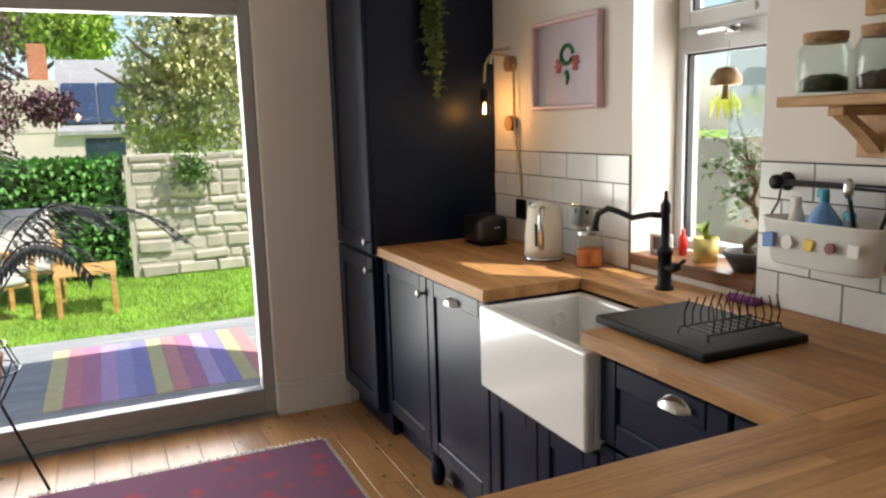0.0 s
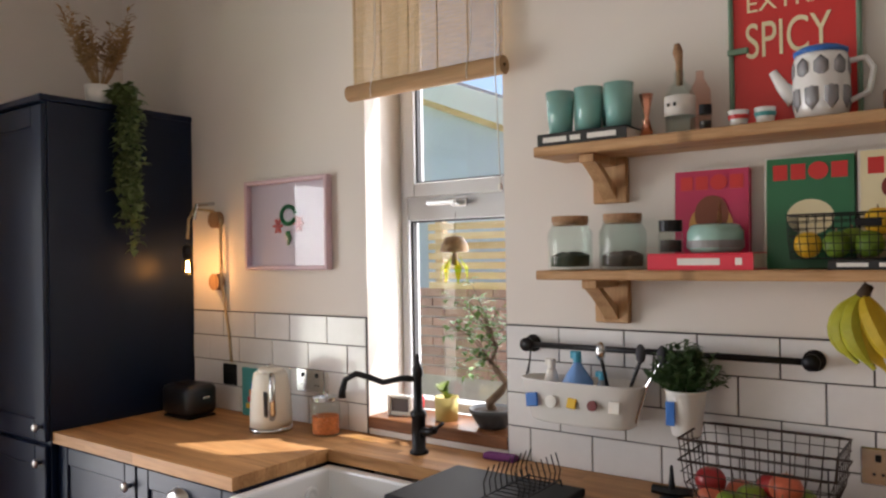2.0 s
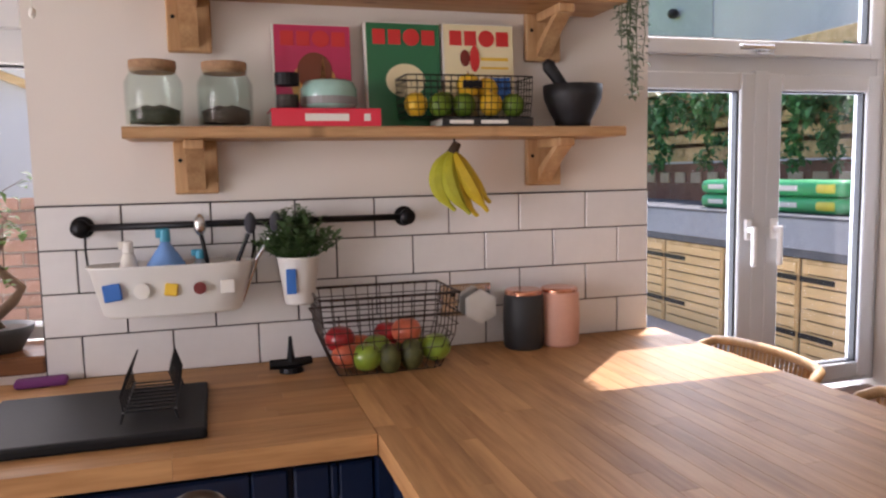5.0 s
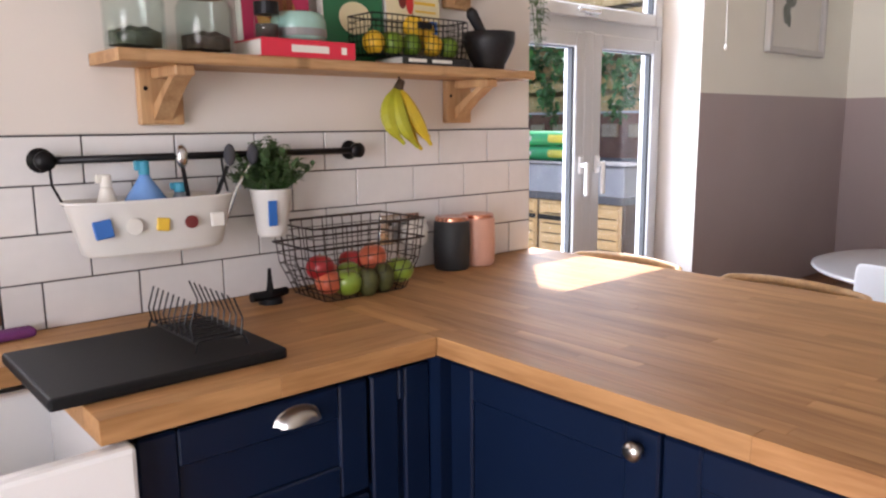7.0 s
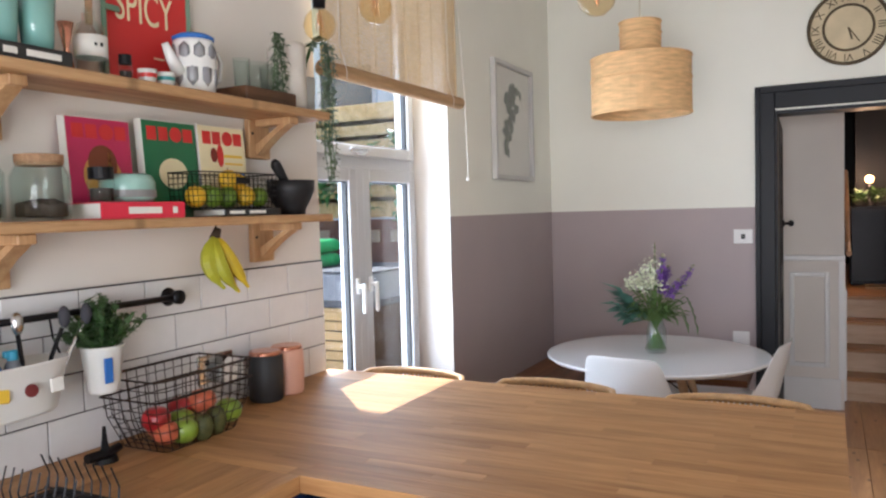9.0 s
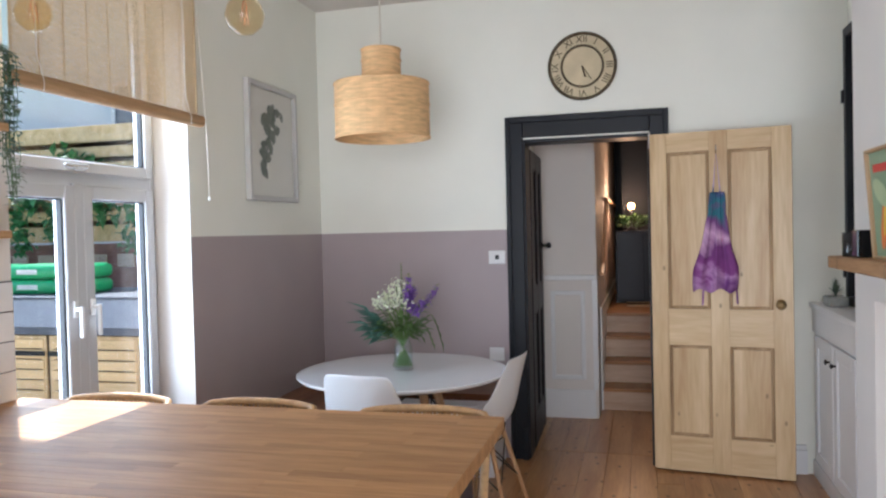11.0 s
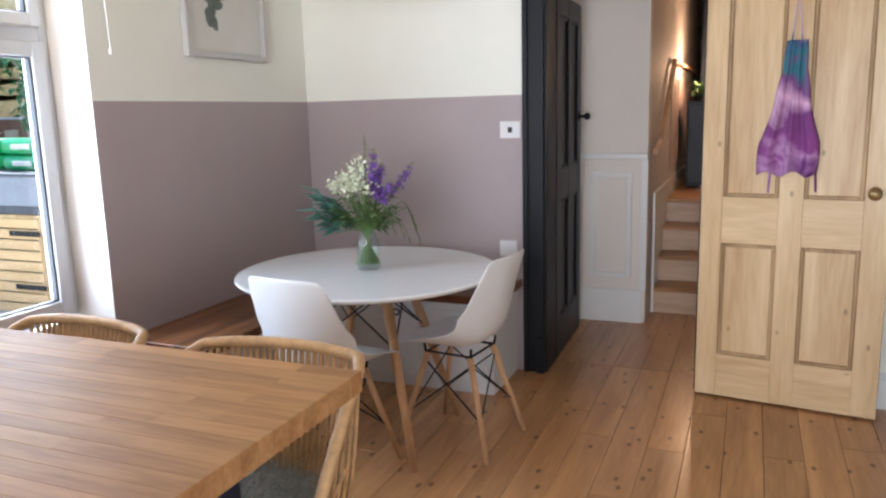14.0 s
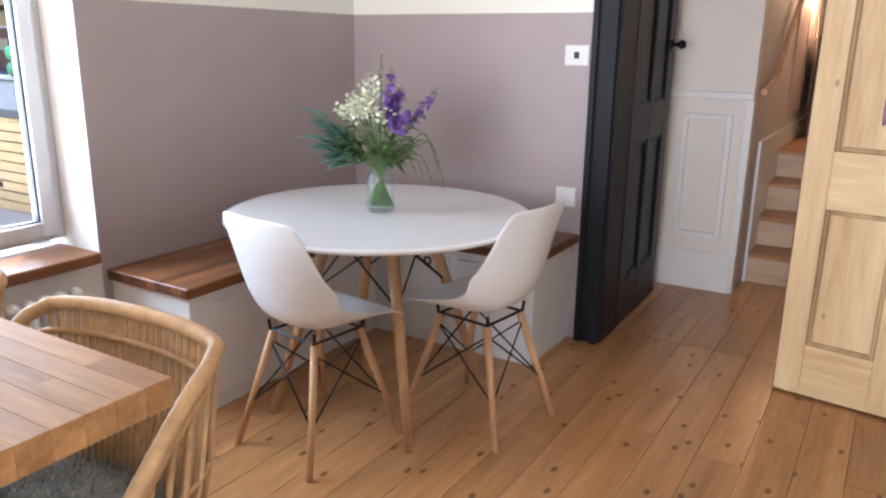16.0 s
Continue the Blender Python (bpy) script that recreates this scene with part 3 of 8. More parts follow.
# tall cupboard
tall = thing("tall_cupboard", "tall navy fridge cupboard with two shaker doors", "cupboard", at=(-3.45, -0.6, 0))
part("body", box(-0.262, 0.266, -0.02, 0.598, 0.12, 2.13, 0.002), NAVY, tall)
part("cornice", box(-0.266, 0.272, -0.05, 0.598, 2.13, 2.155, 0.004), NAVY, tall)
part("plinth", box(-0.262, 0.262, 0.03, 0.05, 0.0, 0.12), NAVY, tall)
shaker(tall, -0.26, 0.264, 0.13, 0.86, y=-0.021, hand=("knob", 0.232, 0.80), rail=0.08)
shaker(tall, -0.26, 0.264, 0.875, 2.12, y=-0.021, hand=("knob", 0.232, 0.93), rail=0.08)

# butler sink
sink = thing("butler_sink", "deep white ceramic butler sink set into the oak worktop", "sink", at=((SX0 + SX1 + 0.05) / 2, -0.43, 0.592))
w = (SX1 - SX0 + 0.05) / 2 - 0.004
own = bmesh.new()
zt, th = 0.272, 0.035
box(-w, w, -0.205, -0.205 + th, 0, zt, 0.009, own, 2)
box(-w, w, 0.195 - th, 0.195, 0, zt, 0.009, own, 2)
box(-w, -w + th, -0.205 + th - 0.01, 0.195 - th + 0.01, 0.001, zt - 0.001, 0.009, own, 2)
box(w - th, w, -0.205 + th - 0.01, 0.195 - th + 0.01, 0.001, zt - 0.001, 0.009, own, 2)
box(-w + th - 0.01, w - th + 0.01, -0.205 + th - 0.01, 0.195 - th + 0.01, 0.0015, 0.03, 0, own)
part("basin", own, CERAMIC, sink, smooth=False)
part("overflow", turned(lathe([(0, 0), (0.03, 0), (0.03, 0.006), (0.022, 0.008), (0.01, 0.004), (0, 0.004)], 18), pose(-w + th, 0.08, 0.2, 0, 90, 0)), CERAMIC, sink)
part("drain", lathe([(0, 0.030), (0.04, 0.030), (0.04, 0.034), (0.03, 0.034), (0.026, 0.031), (0, 0.031)], 20), CHROME, sink)

tap = thing("kitchen_tap", "matt black tap with curved spout and side lever", "tap", at=(-1.86, -0.115, CT))
part("body", lathe([(0, 0), (0.03, 0), (0.03, 0.008), (0.022, 0.014), (0.022, 0.11), (0.026, 0.115), (0.026, 0.13), (0.015, 0.14), (0.013, 0.24), (0.017, 0.245), (0.017, 0.27), (0.008, 0.285), (0.006, 0.31), (0, 0.315)], 20), BLACKM, tap, smooth=True)
sp = [Vector((0, 0, 0.235)), Vector((-0.05, -0.02, 0.235)), Vector((-0.11, -0.04, 0.22)), Vector((-0.16, -0.055, 0.235)), Vector((-0.2, -0.07, 0.245)), Vector((-0.235, -0.085, 0.225)), Vector((-0.245, -0.09, 0.185)), Vector((-0.245, -0.09, 0.165))]
part("spout", tube(sp, [0.011, 0.010, 0.010, 0.010, 0.010, 0.010, 0.012, 0.014], 12), BLACKM, tap, smooth=True)
part("lever", tube([(0.0, 0, 0.07), (0.05, -0.01, 0.075), (0.075, -0.015, 0.085)], [0.014, 0.013, 0.012], 12, tube([(0.07, -0.015, 0.085), (0.11, -0.02, 0.11)], [0.005, 0.006], 10)), BLACKM, tap, smooth=True)

# ---- shelves ----


def bracket(parent, x, z):
    """A pine gallows bracket: wall plate, shelf plate and a curved brace."""
    b = part("bracket", box(x - 0.05, x + 0.05, -0.024, -0.002, z - 0.125, z, 0.003), BRACKW, parent)
    part("arm", box(x - 0.022, x + 0.022, -0.165, -0.024, z - 0.024, z - 0.0005, 0.003), BRACKW, b)
    own = bmesh.new()
    prof = [(-0.15, z - 0.024), (-0.12, z - 0.024), (-0.024, z - 0.08), (-0.024, z - 0.115), (-0.06, z - 0.085), (-0.1, z - 0.055)]
    a = [own.verts.new((x - 0.02, y, zz)) for y, zz in prof]
    c = [own.verts.new((x + 0.02, y, zz)) for y, zz in prof]
    own.faces.new(a)
    own.faces.new(c[::-1])
    for i in range(len(prof)):
        own.faces.new((a[i], a[(i + 1) % 6], c[(i + 1) % 6], c[i]))
    part("brace", own, BRACKW, b)
    own = lathe([(0, 0), (0.005, 0), (0.004, 0.003), (0, 0.003)], 10)
    part("screw", turned(own, pose(x - 0.035, -0.024, z - 0.045, 90, 0, 0)), BLACKM, b)


def shelf(name, z, h, label):
    s = thing(name, label, "shelf", at=(0, 0, 0))
    own = bmesh.new()
    n = 46
    x0, x1, y0 = -1.383, -0.182, -0.192
    rows = []
    for i in range(n + 1):
        x = x0 + (x1 - x0) * i / n
        e = 0.003 * noise.noise(Vector((x * 6, z * 9, 0))) + 0.002 * noise.noise(Vector((x * 25, z, 3)))
        rows.append([own.verts.new(p) for p in ((x, -0.002, z - h), (x, y0 + 0.003 + e, z - h), (x, y0 + e, z - h + 0.004), (x, y0 + e * 1.4, z - 0.004), (x, y0 + 0.004 + e, z), (x, -0.002, z))])
    for a, b in zip(rows, rows[1:]):
        for k in range(6):
            own.faces.new((a[k], a[(k + 1) % 6], b[(k + 1) % 6], b[k]))
    own.faces.new(rows[0])
    own.faces.new(rows[-1][::-1])
    part("board", own, SHELFW, s)
    for x in (-1.24, -0.335):
        bracket(s, x, z - h)
    return s


Z1, Z2 = 1.489, 1.824
shelf("wall_shelf", Z1, 0.025, "rustic pine wall shelf crowded with jars, cookbooks and fruit")
shelf("wall_shelf", Z2, 0.027, "rustic pine wall shelf holding tumblers, a teapot and trailing plants")

# ---- dining corner ----
bench = thing("corner_bench", "built-in corner bench, white panels, oiled dark wood top", "bench", at=(1.09, 0, 0))
BX = XE - 1.09
part("base", box(0.02, BX, -0.42, 0, 0, 0.458, 0.002, box(BX - 0.41, BX, -1.235, -0.42, 0, 0.458, 0.002)), TRIMW, bench)
part("seat_top", box(0, BX - 0.0, -0.44, -0.002, 0.46, 0.50, 0.004), WALNUTX, bench, "oiled dark wood seat board")
part("seat_top", box(BX - 0.44, BX, -1.262, -0.453, 0.46, 0.50, 0.004), WALNUT, bench, "oiled dark wood seat board")
for i in range(3):
    part("front_panel", box(0.1 + i * 0.34, 0.41 + i * 0.34, -0.432, -0.421, 0.06, 0.42, 0.003), TRIMW, bench)
for i in range(2):
    part("front_panel", box(BX - 0.421, BX - 0.411, -1.2 + i * 0.37, -0.87 + i * 0.37, 0.06, 0.42, 0.003), TRIMW, bench)
for yy in (-0.72, -1.1):
    part("pull_ring", turned(lathe([(0.012, 0), (0.02, 0), (0.02, 0.004), (0.012, 0.004), (0.012, 0)], 14), pose(BX - 0.421, yy, 0.39, 0, -90, 0)), BLACKM, bench)

TC = (1.60, -0.88)
table = thing("dining_table", "round white dining table on four splayed beech legs", "dining table", at=(*TC, 0))
part("tabletop", lathe([(0, 0.712), (0.505, 0.712), (0.536, 0.722), (0.546, 0.732), (0.544, 0.738), (0.536, 0.74), (0, 0.74)], 72), mat("white_lacquered_top", (0.8, 0.8, 0.8, 1), 0.1, var=0.02, scale=3, bump=0.0, coat=0.5), table)
for k in range(4):
    a = radians(229 + 90 * k)
    c, s = math.cos(a), math.sin(a)
    part("leg", tube([(0.17 * c, 0.17 * s, 0.71), (0.41 * c, 0.41 * s, 0.0)], [0.024, 0.014], 12), BEECH, table, smooth=True)
own = bmesh.new()
for k in range(4):
    a, b2 = radians(229 + 90 * k), radians(319 + 90 * k)
    pt = lambda ang, f: Vector(((0.17 + 0.24 * f) * math.cos(ang), (0.17 + 0.24 * f) * math.sin(ang), 0.71 * (1 - f)))
    part("brace", tube([pt(a, 0.03), pt(b2, 0.36)], 0.004, 6), BLACKM, table, "black wire brace", smooth=True)
    part("brace", tube([pt(a, 0.36), pt(b2, 0.03)], 0.004, 6), BLACKM, table, "black wire brace", smooth=True)


def shell_chair():
    c = thing("shell_chair", "white plastic shell chair on beech legs with black struts", "chair", "white chairs round the table")
    own = bmesh.new()
    # profile from the front lip, over the seat, up the back: forward, height, half width, side rise
    prof = [(0.235, 0.425, 0.19, 0.00), (0.225, 0.445, 0.205, 0.00), (0.15, 0.452, 0.222, 0.012), (0.05, 0.440, 0.228, 0.035), (-0.05, 0.432, 0.228, 0.055), (-0.12, 0.445, 0.226, 0.075), (-0.17, 0.49, 0.224, 0.07),
            (-0.195, 0.56, 0.217, 0.04), (-0.21, 0.64, 0.203, 0.02), (-0.228, 0.72, 0.191, 0.008), (-0.243, 0.79, 0.177, 0.0), (-0.248, 0.822, 0.162, 0.0)]
    n = 14
    rows = []
    for i, (f, z, hw, rise) in enumerate(prof):
        a = prof[max(i - 1, 0)]
        b = prof[min(i + 1, len(prof) - 1)]
        d = Vector((b[0] - a[0], 0, b[1] - a[1])).normalized()
        nrm = Vector((d.z, 0, -d.x)) * -1
        if nrm.z < 0 and nrm.x < 0:
            nrm = -nrm
        row = []
        for k in range(n + 1):
            u = -1 + 2 * k / n
            lift = (abs(u) ** 3)
            p = Vector((f, u * hw, z))
            wrap = 0.0 if i < 6 else 0.055 * (1 - (i - 6) / 7)
            p += Vector((wrap * u * u * 1.2, 0, rise * lift * 1.5))
            if i in (0, 1):
                p.x -= 0.02 * u ** 4
            if i >= 10:
                p.z -= 0.007 * u ** 6
            row.append(own.verts.new(p))
        rows.append(row)
    for a, b in zip(rows, rows[1:]):
        for k in range(n):
            own.faces.new((a[k], a[k + 1], b[k + 1], b[k]))
    s = part("shell", own, PLASTIC, c, smooth=True)
    sol = s.modifiers.new("thick", "SOLIDIFY")
    sol.thickness = 0.007
    sub = s.modifiers.new("round", "SUBSURF")
    sub.levels = sub.render_levels = 1
    feet = [(0.2, 0.19), (0.2, -0.19), (-0.21, -0.18), (-0.21, 0.18)]
    tops = [(0.10, 0.10), (0.10, -0.10), (-0.10, -0.10), (-0.10, 0.10)]
    for (fx, fy), (tx, ty) in zip(feet, tops):
        part("leg", tube([(tx, ty, 0.40), (fx, fy, 0.0)], [0.014, 0.010], 10), BEECH, c, smooth=True)
    own = bmesh.new()
    P = lambda i, f: Vector((tops[i][0] + (feet[i][0] - tops[i][0]) * f, tops[i][1] + (feet[i][1] - tops[i][1]) * f, 0.40 * (1 - f)))
    for i in range(4):
        j = (i + 1) % 4
        part("strut", tube([P(i, 0.08), P(j, 0.62)], 0.0035, 6), BLACKM, c, smooth=True)
        part("strut", tube([P(j, 0.08), P(i, 0.62)], 0.0035, 6), BLACKM, c, smooth=True)
        tube([P(i, 0.02) + Vector((0, 0, 0.012)), P(j, 0.02) + Vector((0, 0, 0.012))], 0.005, 6, own)
        tube([P(i, 0.04), Vector((P(i, 0).x * 1.1, P(i, 0).y * 1.1, 0.44))], 0.006, 6, own)
    part("wire_base", own, BLACKM, c, "black wire struts")
    return c


chair = shell_chair()
chair.matrix_world = pose(1.247, -0.875, 0, 0, 0, -7)
copy_thing(chair, pose(1.69, -1.255, 0, 0, 0, 82))


def rattan_chair():
    """Faces local -x; its back at x 0."""
    c = thing("rattan_chair", "natural rattan tub chair with upright canes tucked at the peninsula", "chair", "rattan chairs at the peninsula")
    top, low = [], []
    n = 40
    for i in range(n + 1):
        a = -1 + 2 * i / n
        y = 0.21 * math.copysign(min(1, abs(a) * 1.55), a)
        d = max(0, abs(a) - 0.6) / 0.4
        x = 0.0 - 0.33 * d ** 1.2 - 0.03 * min(1, abs(a) * 1.55) ** 4
        z = 0.885 - 0.03 * abs(a) ** 2 - 0.27 * d ** 1.5
        top.append(Vector((x, y + (0.02 * d if a > 0 else -0.02 * d), z)))
        low.append(Vector((x * 0.9 - 0.05, y * 0.92, 0.575)))
    part("rim", tube(top, 0.013, 10), RATTAN, c, smooth=True)
    part("lower_rim", tube(low, 0.010, 8), RATTAN, c, smooth=True)
    mid = bmesh.new()
    inner = [p + Vector((-0.02, 0, -0.045)) for p in top]
    for i in range(1, n):
        part("cane", tube([low[i], low[i].lerp(inner[i], 0.5) + Vector((0.012, 0, 0)), top[i]], 0.0055, 6), RATTAN, c, smooth=True)
    tube([a.lerp(b, 0.45) + Vector((0.016, 0, 0)) for a, b in zip(low, inner)][4:-4], 0.0045, 6, mid)
    tube(inner[3:-3], 0.006, 6, mid)
    part("binding", mid, RATTAN, c, smooth=True)
    part("seat", turned(lathe([(0, 0.56), (0.2, 0.56), (0.215, 0.57), (0.21, 0.585), (0, 0.59)], 30), pose(-0.22, 0, 0) @ Matrix.Diagonal((1, 1.05, 1, 1))), RATTAN, c)
    for sx, sy in ((-0.06, 0.17), (-0.06, -0.17), (-0.37, 0.16), (-0.37, -0.16)):
        part("leg", tube([(sx, sy, 0.57), (sx + (0.03 if sx > -0.2 else -0.03), sy * 1.15, 0.0)], 0.013, 8), RATTAN, c, smooth=True)
    part("footrest", tube([(-0.05, 0.18, 0.22), (-0.05, -0.18, 0.22), (-0.385, -0.17, 0.22), (-0.385, 0.17, 0.22)], 0.009, 8, closed=True), RATTAN, c, smooth=True)
    return c


def fleece():
    """A shaggy grey sheepskin."""
    own = bmesh.new()
    rnd = random.Random(4)
    ball(0.17, (0, 0, 0), (1.0, 1.05, 0.12), own, 2)
    for i in range(2600):
        a, r = rnd.uniform(0, 2 * math.pi), 0.19 * math.sqrt(rnd.random())
        p = Vector((r * math.cos(a), r * math.sin(a) * 1.05, 0.016 * (1 - (r / 0.2) ** 2)))
        d = Vector((rnd.gauss(0, 0.022) + p.x * 0.12, rnd.gauss(0, 0.022) + p.y * 0.12, rnd.uniform(0.01, 0.03) - (0.02 if r > 0.17 else 0)))
        s = Vector((rnd.gauss(0, 1), rnd.gauss(0, 1), 0)).normalized() * 0.0022
        own.faces.new((own.verts.new(p - s), own.verts.new(p + s), own.verts.new(p + d)))
    return own


rc = rattan_chair()
rc.matrix_world = pose(0.20, -1.41, 0, 0, 0, 3)
FUR = mat("grey_green_sheepskin", (0.38, 0.39, 0.36, 1), 0.9, var=0.45, scale=30, bump=0.2)
fur = tagged(part("sheepskin", fleece(), FUR), "shaggy grey sheepskin lying on a rattan chair", "sheepskin", "sheepskins on the rattan chairs")
fur.matrix_world = pose(0.0, -1.41, 0.60)
for yy, r in ((-0.83, -2), (-0.27, 1)):
    copy_thing(rc, pose(0.215, yy, 0, 0, 0, r))
    f2 = copy_thing(fur, pose(0.02, yy, 0.60, 0, 0, r * 20))

# radiator under the tall window
rad = thing("radiator", "white column radiator under the tall window sill", "radiator", at=(0.0, 0, 0))
for i in range(14):
    x = 0.2 + i * 0.055
    own = bmesh.new()
    tube([(x, -0.055, 0.09), (x, -0.055, 0.46)], 0.013, 8, own)
    tube([(x, -0.095, 0.09), (x, -0.095, 0.46)], 0.013, 8, own)
    ball(0.026, (x, -0.075, 0.47), (0.9, 1.6, 0.9), own, 1)
    ball(0.026, (x, -0.075, 0.08), (0.9, 1.6, 0.9), own, 1)
    part("column", own, TRIMW, rad, smooth=True)
part("pipe", tube([(0.17, -0.075, 0.1), (0.12, -0.075, 0.1), (0.12, -0.075, 0.0)], 0.008, 8), CHROME, rad)

# pendant lamp
lamp = thing("pendant_lamp", "two-tier drum pendant lamp woven from pale cane", "pendant lamp", at=(1.44, -0.86, 0))
CANE = mat("pale_woven_cane", (0.72, 0.46, 0.22, 1), 0.7, var=0.3, scale=14, bump=0.5, fine=160, stretch=(1, 1, 6))


def drum(r, z0, z1):
    return lathe([(r - 0.004, z0), (r, z0), (r, z1), (r - 0.004, z1), (r - 0.004, z0)], 48)


for r0, z0, z1 in ((0.235, 1.925, 2.19), (0.097, 2.195, 2.36)):
    sh = part("shade", drum(r0, z0, z1), CANE, lamp)
    for z in (z0, z1, (z0 + z1) / 2 + 0.03):
        part("hoop", tube([(r0 * math.cos(2 * math.pi * k / 40), r0 * math.sin(2 * math.pi * k / 40), z) for k in range(40)], 0.005, 6, closed=True), CANE, sh)
part("cord", tube([(0, 0, 2.2), (0, 0, TOP)], 0.004, 8), mat("cream_flex", (0.6, 0.55, 0.45, 1), 0.7), lamp)
part("frame_ring", tube([(-0.23, 0, 2.185), (0.23, 0, 2.185)], 0.003, 6, tube([(0, -0.23, 2.185), (0, 0.23, 2.185)], 0.003, 6)), BLACKM, lamp)
part("bulb", ball(0.035, (0, 0, 2.1), (1, 1, 1.2)), glass("bulb_glass", (1, 0.95, 0.85)), lamp, smooth=True)

# ---- alcove cupboard and mantel ----
cab = thing("alcove_cupboard", "low white panelled cupboard built into the alcove beside the chimney breast", "cupboard", at=(1.9, -3.03, 0))
part("body", box(-0.66, 0.695, -0.2, -0.02, 0.0, 0.97), TRIMW, cab)
part("top", box(-0.66, 0.697, -0.2, 0.012, 0.97, 1.0, 0.004), TRIMW, cab)
part("plinth", box(-0.66, 0.695, -0.02, -0.004, 0.0, 0.09), TRIMW, cab)
for x0, x1, kx in ((0.21, 0.62, 0.26), (-0.22, 0.19, 0.14), (-0.64, -0.24, 0)):
    own = pane_frame(bmesh.new(), x0, x1, 0.1, 0.82, 0.07, -0.02, 0.0)
    box(x0 + 0.06, x1 - 0.06, -0.018, -0.009, 0.16, 0.76, 0, own)
    d = part("door", own, TRIMW, cab)
    if kx:
        kn = lathe([(0, 0), (0.006, 0), (0.005, 0.012), (0.013, 0.018), (0.014, 0.024), (0, 0.03)], 14)
        part("handle", turned(kn, pose(kx, 0.0, 0.725, -90, 0, 0)), BLACKM, d, "dark round knob", smooth=True)
part("frieze", box(-0.66, 0.695, -0.02, -0.004, 0.83, 0.97, 0.002), TRIMW, cab)
glz = thing("display_cabinet", "tall dark painted glazed cabinet standing on the alcove cupboard", "cabinet", at=(1.9, -3.2, 1.0))
part("frame", pane_frame(bmesh.new(), -0.4, 0.52, 0.0, 1.5, 0.05, -0.035, 0.03), CHAR, glz)
part("pane", box(-0.35, 0.47, -0.01, -0.004, 0.05, 1.45), PANE, glz)
for z in (0.15, 1.1):
    part("hinge", box(0.5, 0.535, 0.03, 0.04, z, z + 0.07, 0.003), BLACKM, glz)
mantel = tagged(part("mantel_shelf", box(-0.45, 1.13, -2.918, -2.80, 1.275, 1.322, 0.006), wood("mantel_oak", (0.25, 0.12, 0.05, 1), (0.52, 0.32, 0.16, 1), 0, 0.5, 12, knots=0.4)), "thick waxed oak mantel shelf on the chimney breast", "mantel shelf")

# ---- hall beyond the door ----
LZ0 = 0.7
HX = 3.69
structure("wall_hall_north", box(XE + 0.15, HX, -1.30, -1.2, 0, TOP), CREAM)
structure("wall_hall_end", box(HX, HX + 0.1, -1.76, -1.2, 0, TOP), WALL)
own = box(HX - 0.012, HX, -1.74, -1.31, 0, 0.22, 0.003)
box(HX - 0.028, HX, -1.765, -1.30, 1.06, 1.10, 0.006, own)
pf = pane_frame(bmesh.new(), -1.67, -1.41, 0.30, 0.98, 0.032, 0, 0.022)
turned(pf, Matrix(((0, -1, 0, HX), (1, 0, 0, 0), (0, 0, 1, 0), (0, 0, 0, 1))))
own = merge(own, pf)
box(HX - 0.008, HX, -1.765, -1.725, 0.22, 1.06, 0.002, own)
structure("wainscot_hall", own, TRIMW)
structure("wall_stair_north", box(HX + 0.1, 8.2, -1.76, -1.66, 0, 3.6), mat("pinkish_hall_paint", (0.56, 0.50, 0.47, 1), 0.7, var=0.05, scale=3))
structure("wall_stair_south", box(XE + 0.15, 8.2, -2.75, -2.65, 0, 3.6), CREAM)
# charcoal on the two end walls: dimness of the unlit hall put into their colour
structure("wall_hall_back", box(8.2, 8.3, -2.75, -1.66, 0, 3.6), CHAR)
structure("wall_landing_dark", box(6.3, 6.36, -2.65, -1.9, LZ0, 3.6), CHAR)
structure("ceiling_hall", box(XE + 0.15, 8.3, -2.75, -1.2, TOP, TOP + 0.1, bm=box(8.3, 8.4, -2.75, -1.66, TOP, 3.6)), CREAM)
stairs = tagged(new("stairs"), "pine stairs rising to a landing with a striped runner", "stairs", kind="structure")
SXX, RISE, GO, NS = 4.0, 0.175, 0.235, 4
for i in range(NS):
    x = SXX + i * GO
    part("riser", box(x, x + 0.02, -2.65, -1.78, i * RISE, (i + 1) * RISE - 0.028), wood("stair_pine_riser", (0.42, 0.28, 0.18, 1), (0.62, 0.45, 0.32, 1), 1, 0.4, 12), stairs)
    part("tread", box(x - 0.02, x + GO if i < NS - 1 else 8.2, -2.65, -1.78, (i + 1) * RISE - 0.028, (i + 1) * RISE, 0.006), wood("stair_pine_tread", (0.26, 0.12, 0.05, 1), (0.5, 0.27, 0.12, 1), 1, 0.35, 12), stairs)
part("string", box(SXX - 0.02, 8.2, -1.78, -1.765, 0, NS * RISE + 0.12), TRIMW, stairs)
LZ = NS * RISE
rail = [(HX + 0.1, -1.79, 1.10), (SXX + 0.1, -1.79, 1.16), (SXX + NS * GO, -1.79, LZ + 1.02), (7.4, -1.79, LZ + 1.02)]
tagged(part("dado_rail", tube(rail, 0.018, 8), wood("dado_pine", (0.4, 0.22, 0.12, 1), (0.6, 0.38, 0.24, 1), 0, 0.4)), kind="structure")
own = bmesh.new()
for i in range(4):
    x0 = SXX + NS * GO + 0.05 + i * 0.55
    box(x0, x0 + 0.48, -1.772, -1.762, LZ + 0.2, LZ + 0.9, 0.004, own)
structure("stair_panelling", own, mat("pinkish_panel", (0.45, 0.34, 0.31, 1), 0.5))
runner = thing("landing_runner", "dark and cream striped runner rug on the landing", "rug", at=(0, 0, LZ))
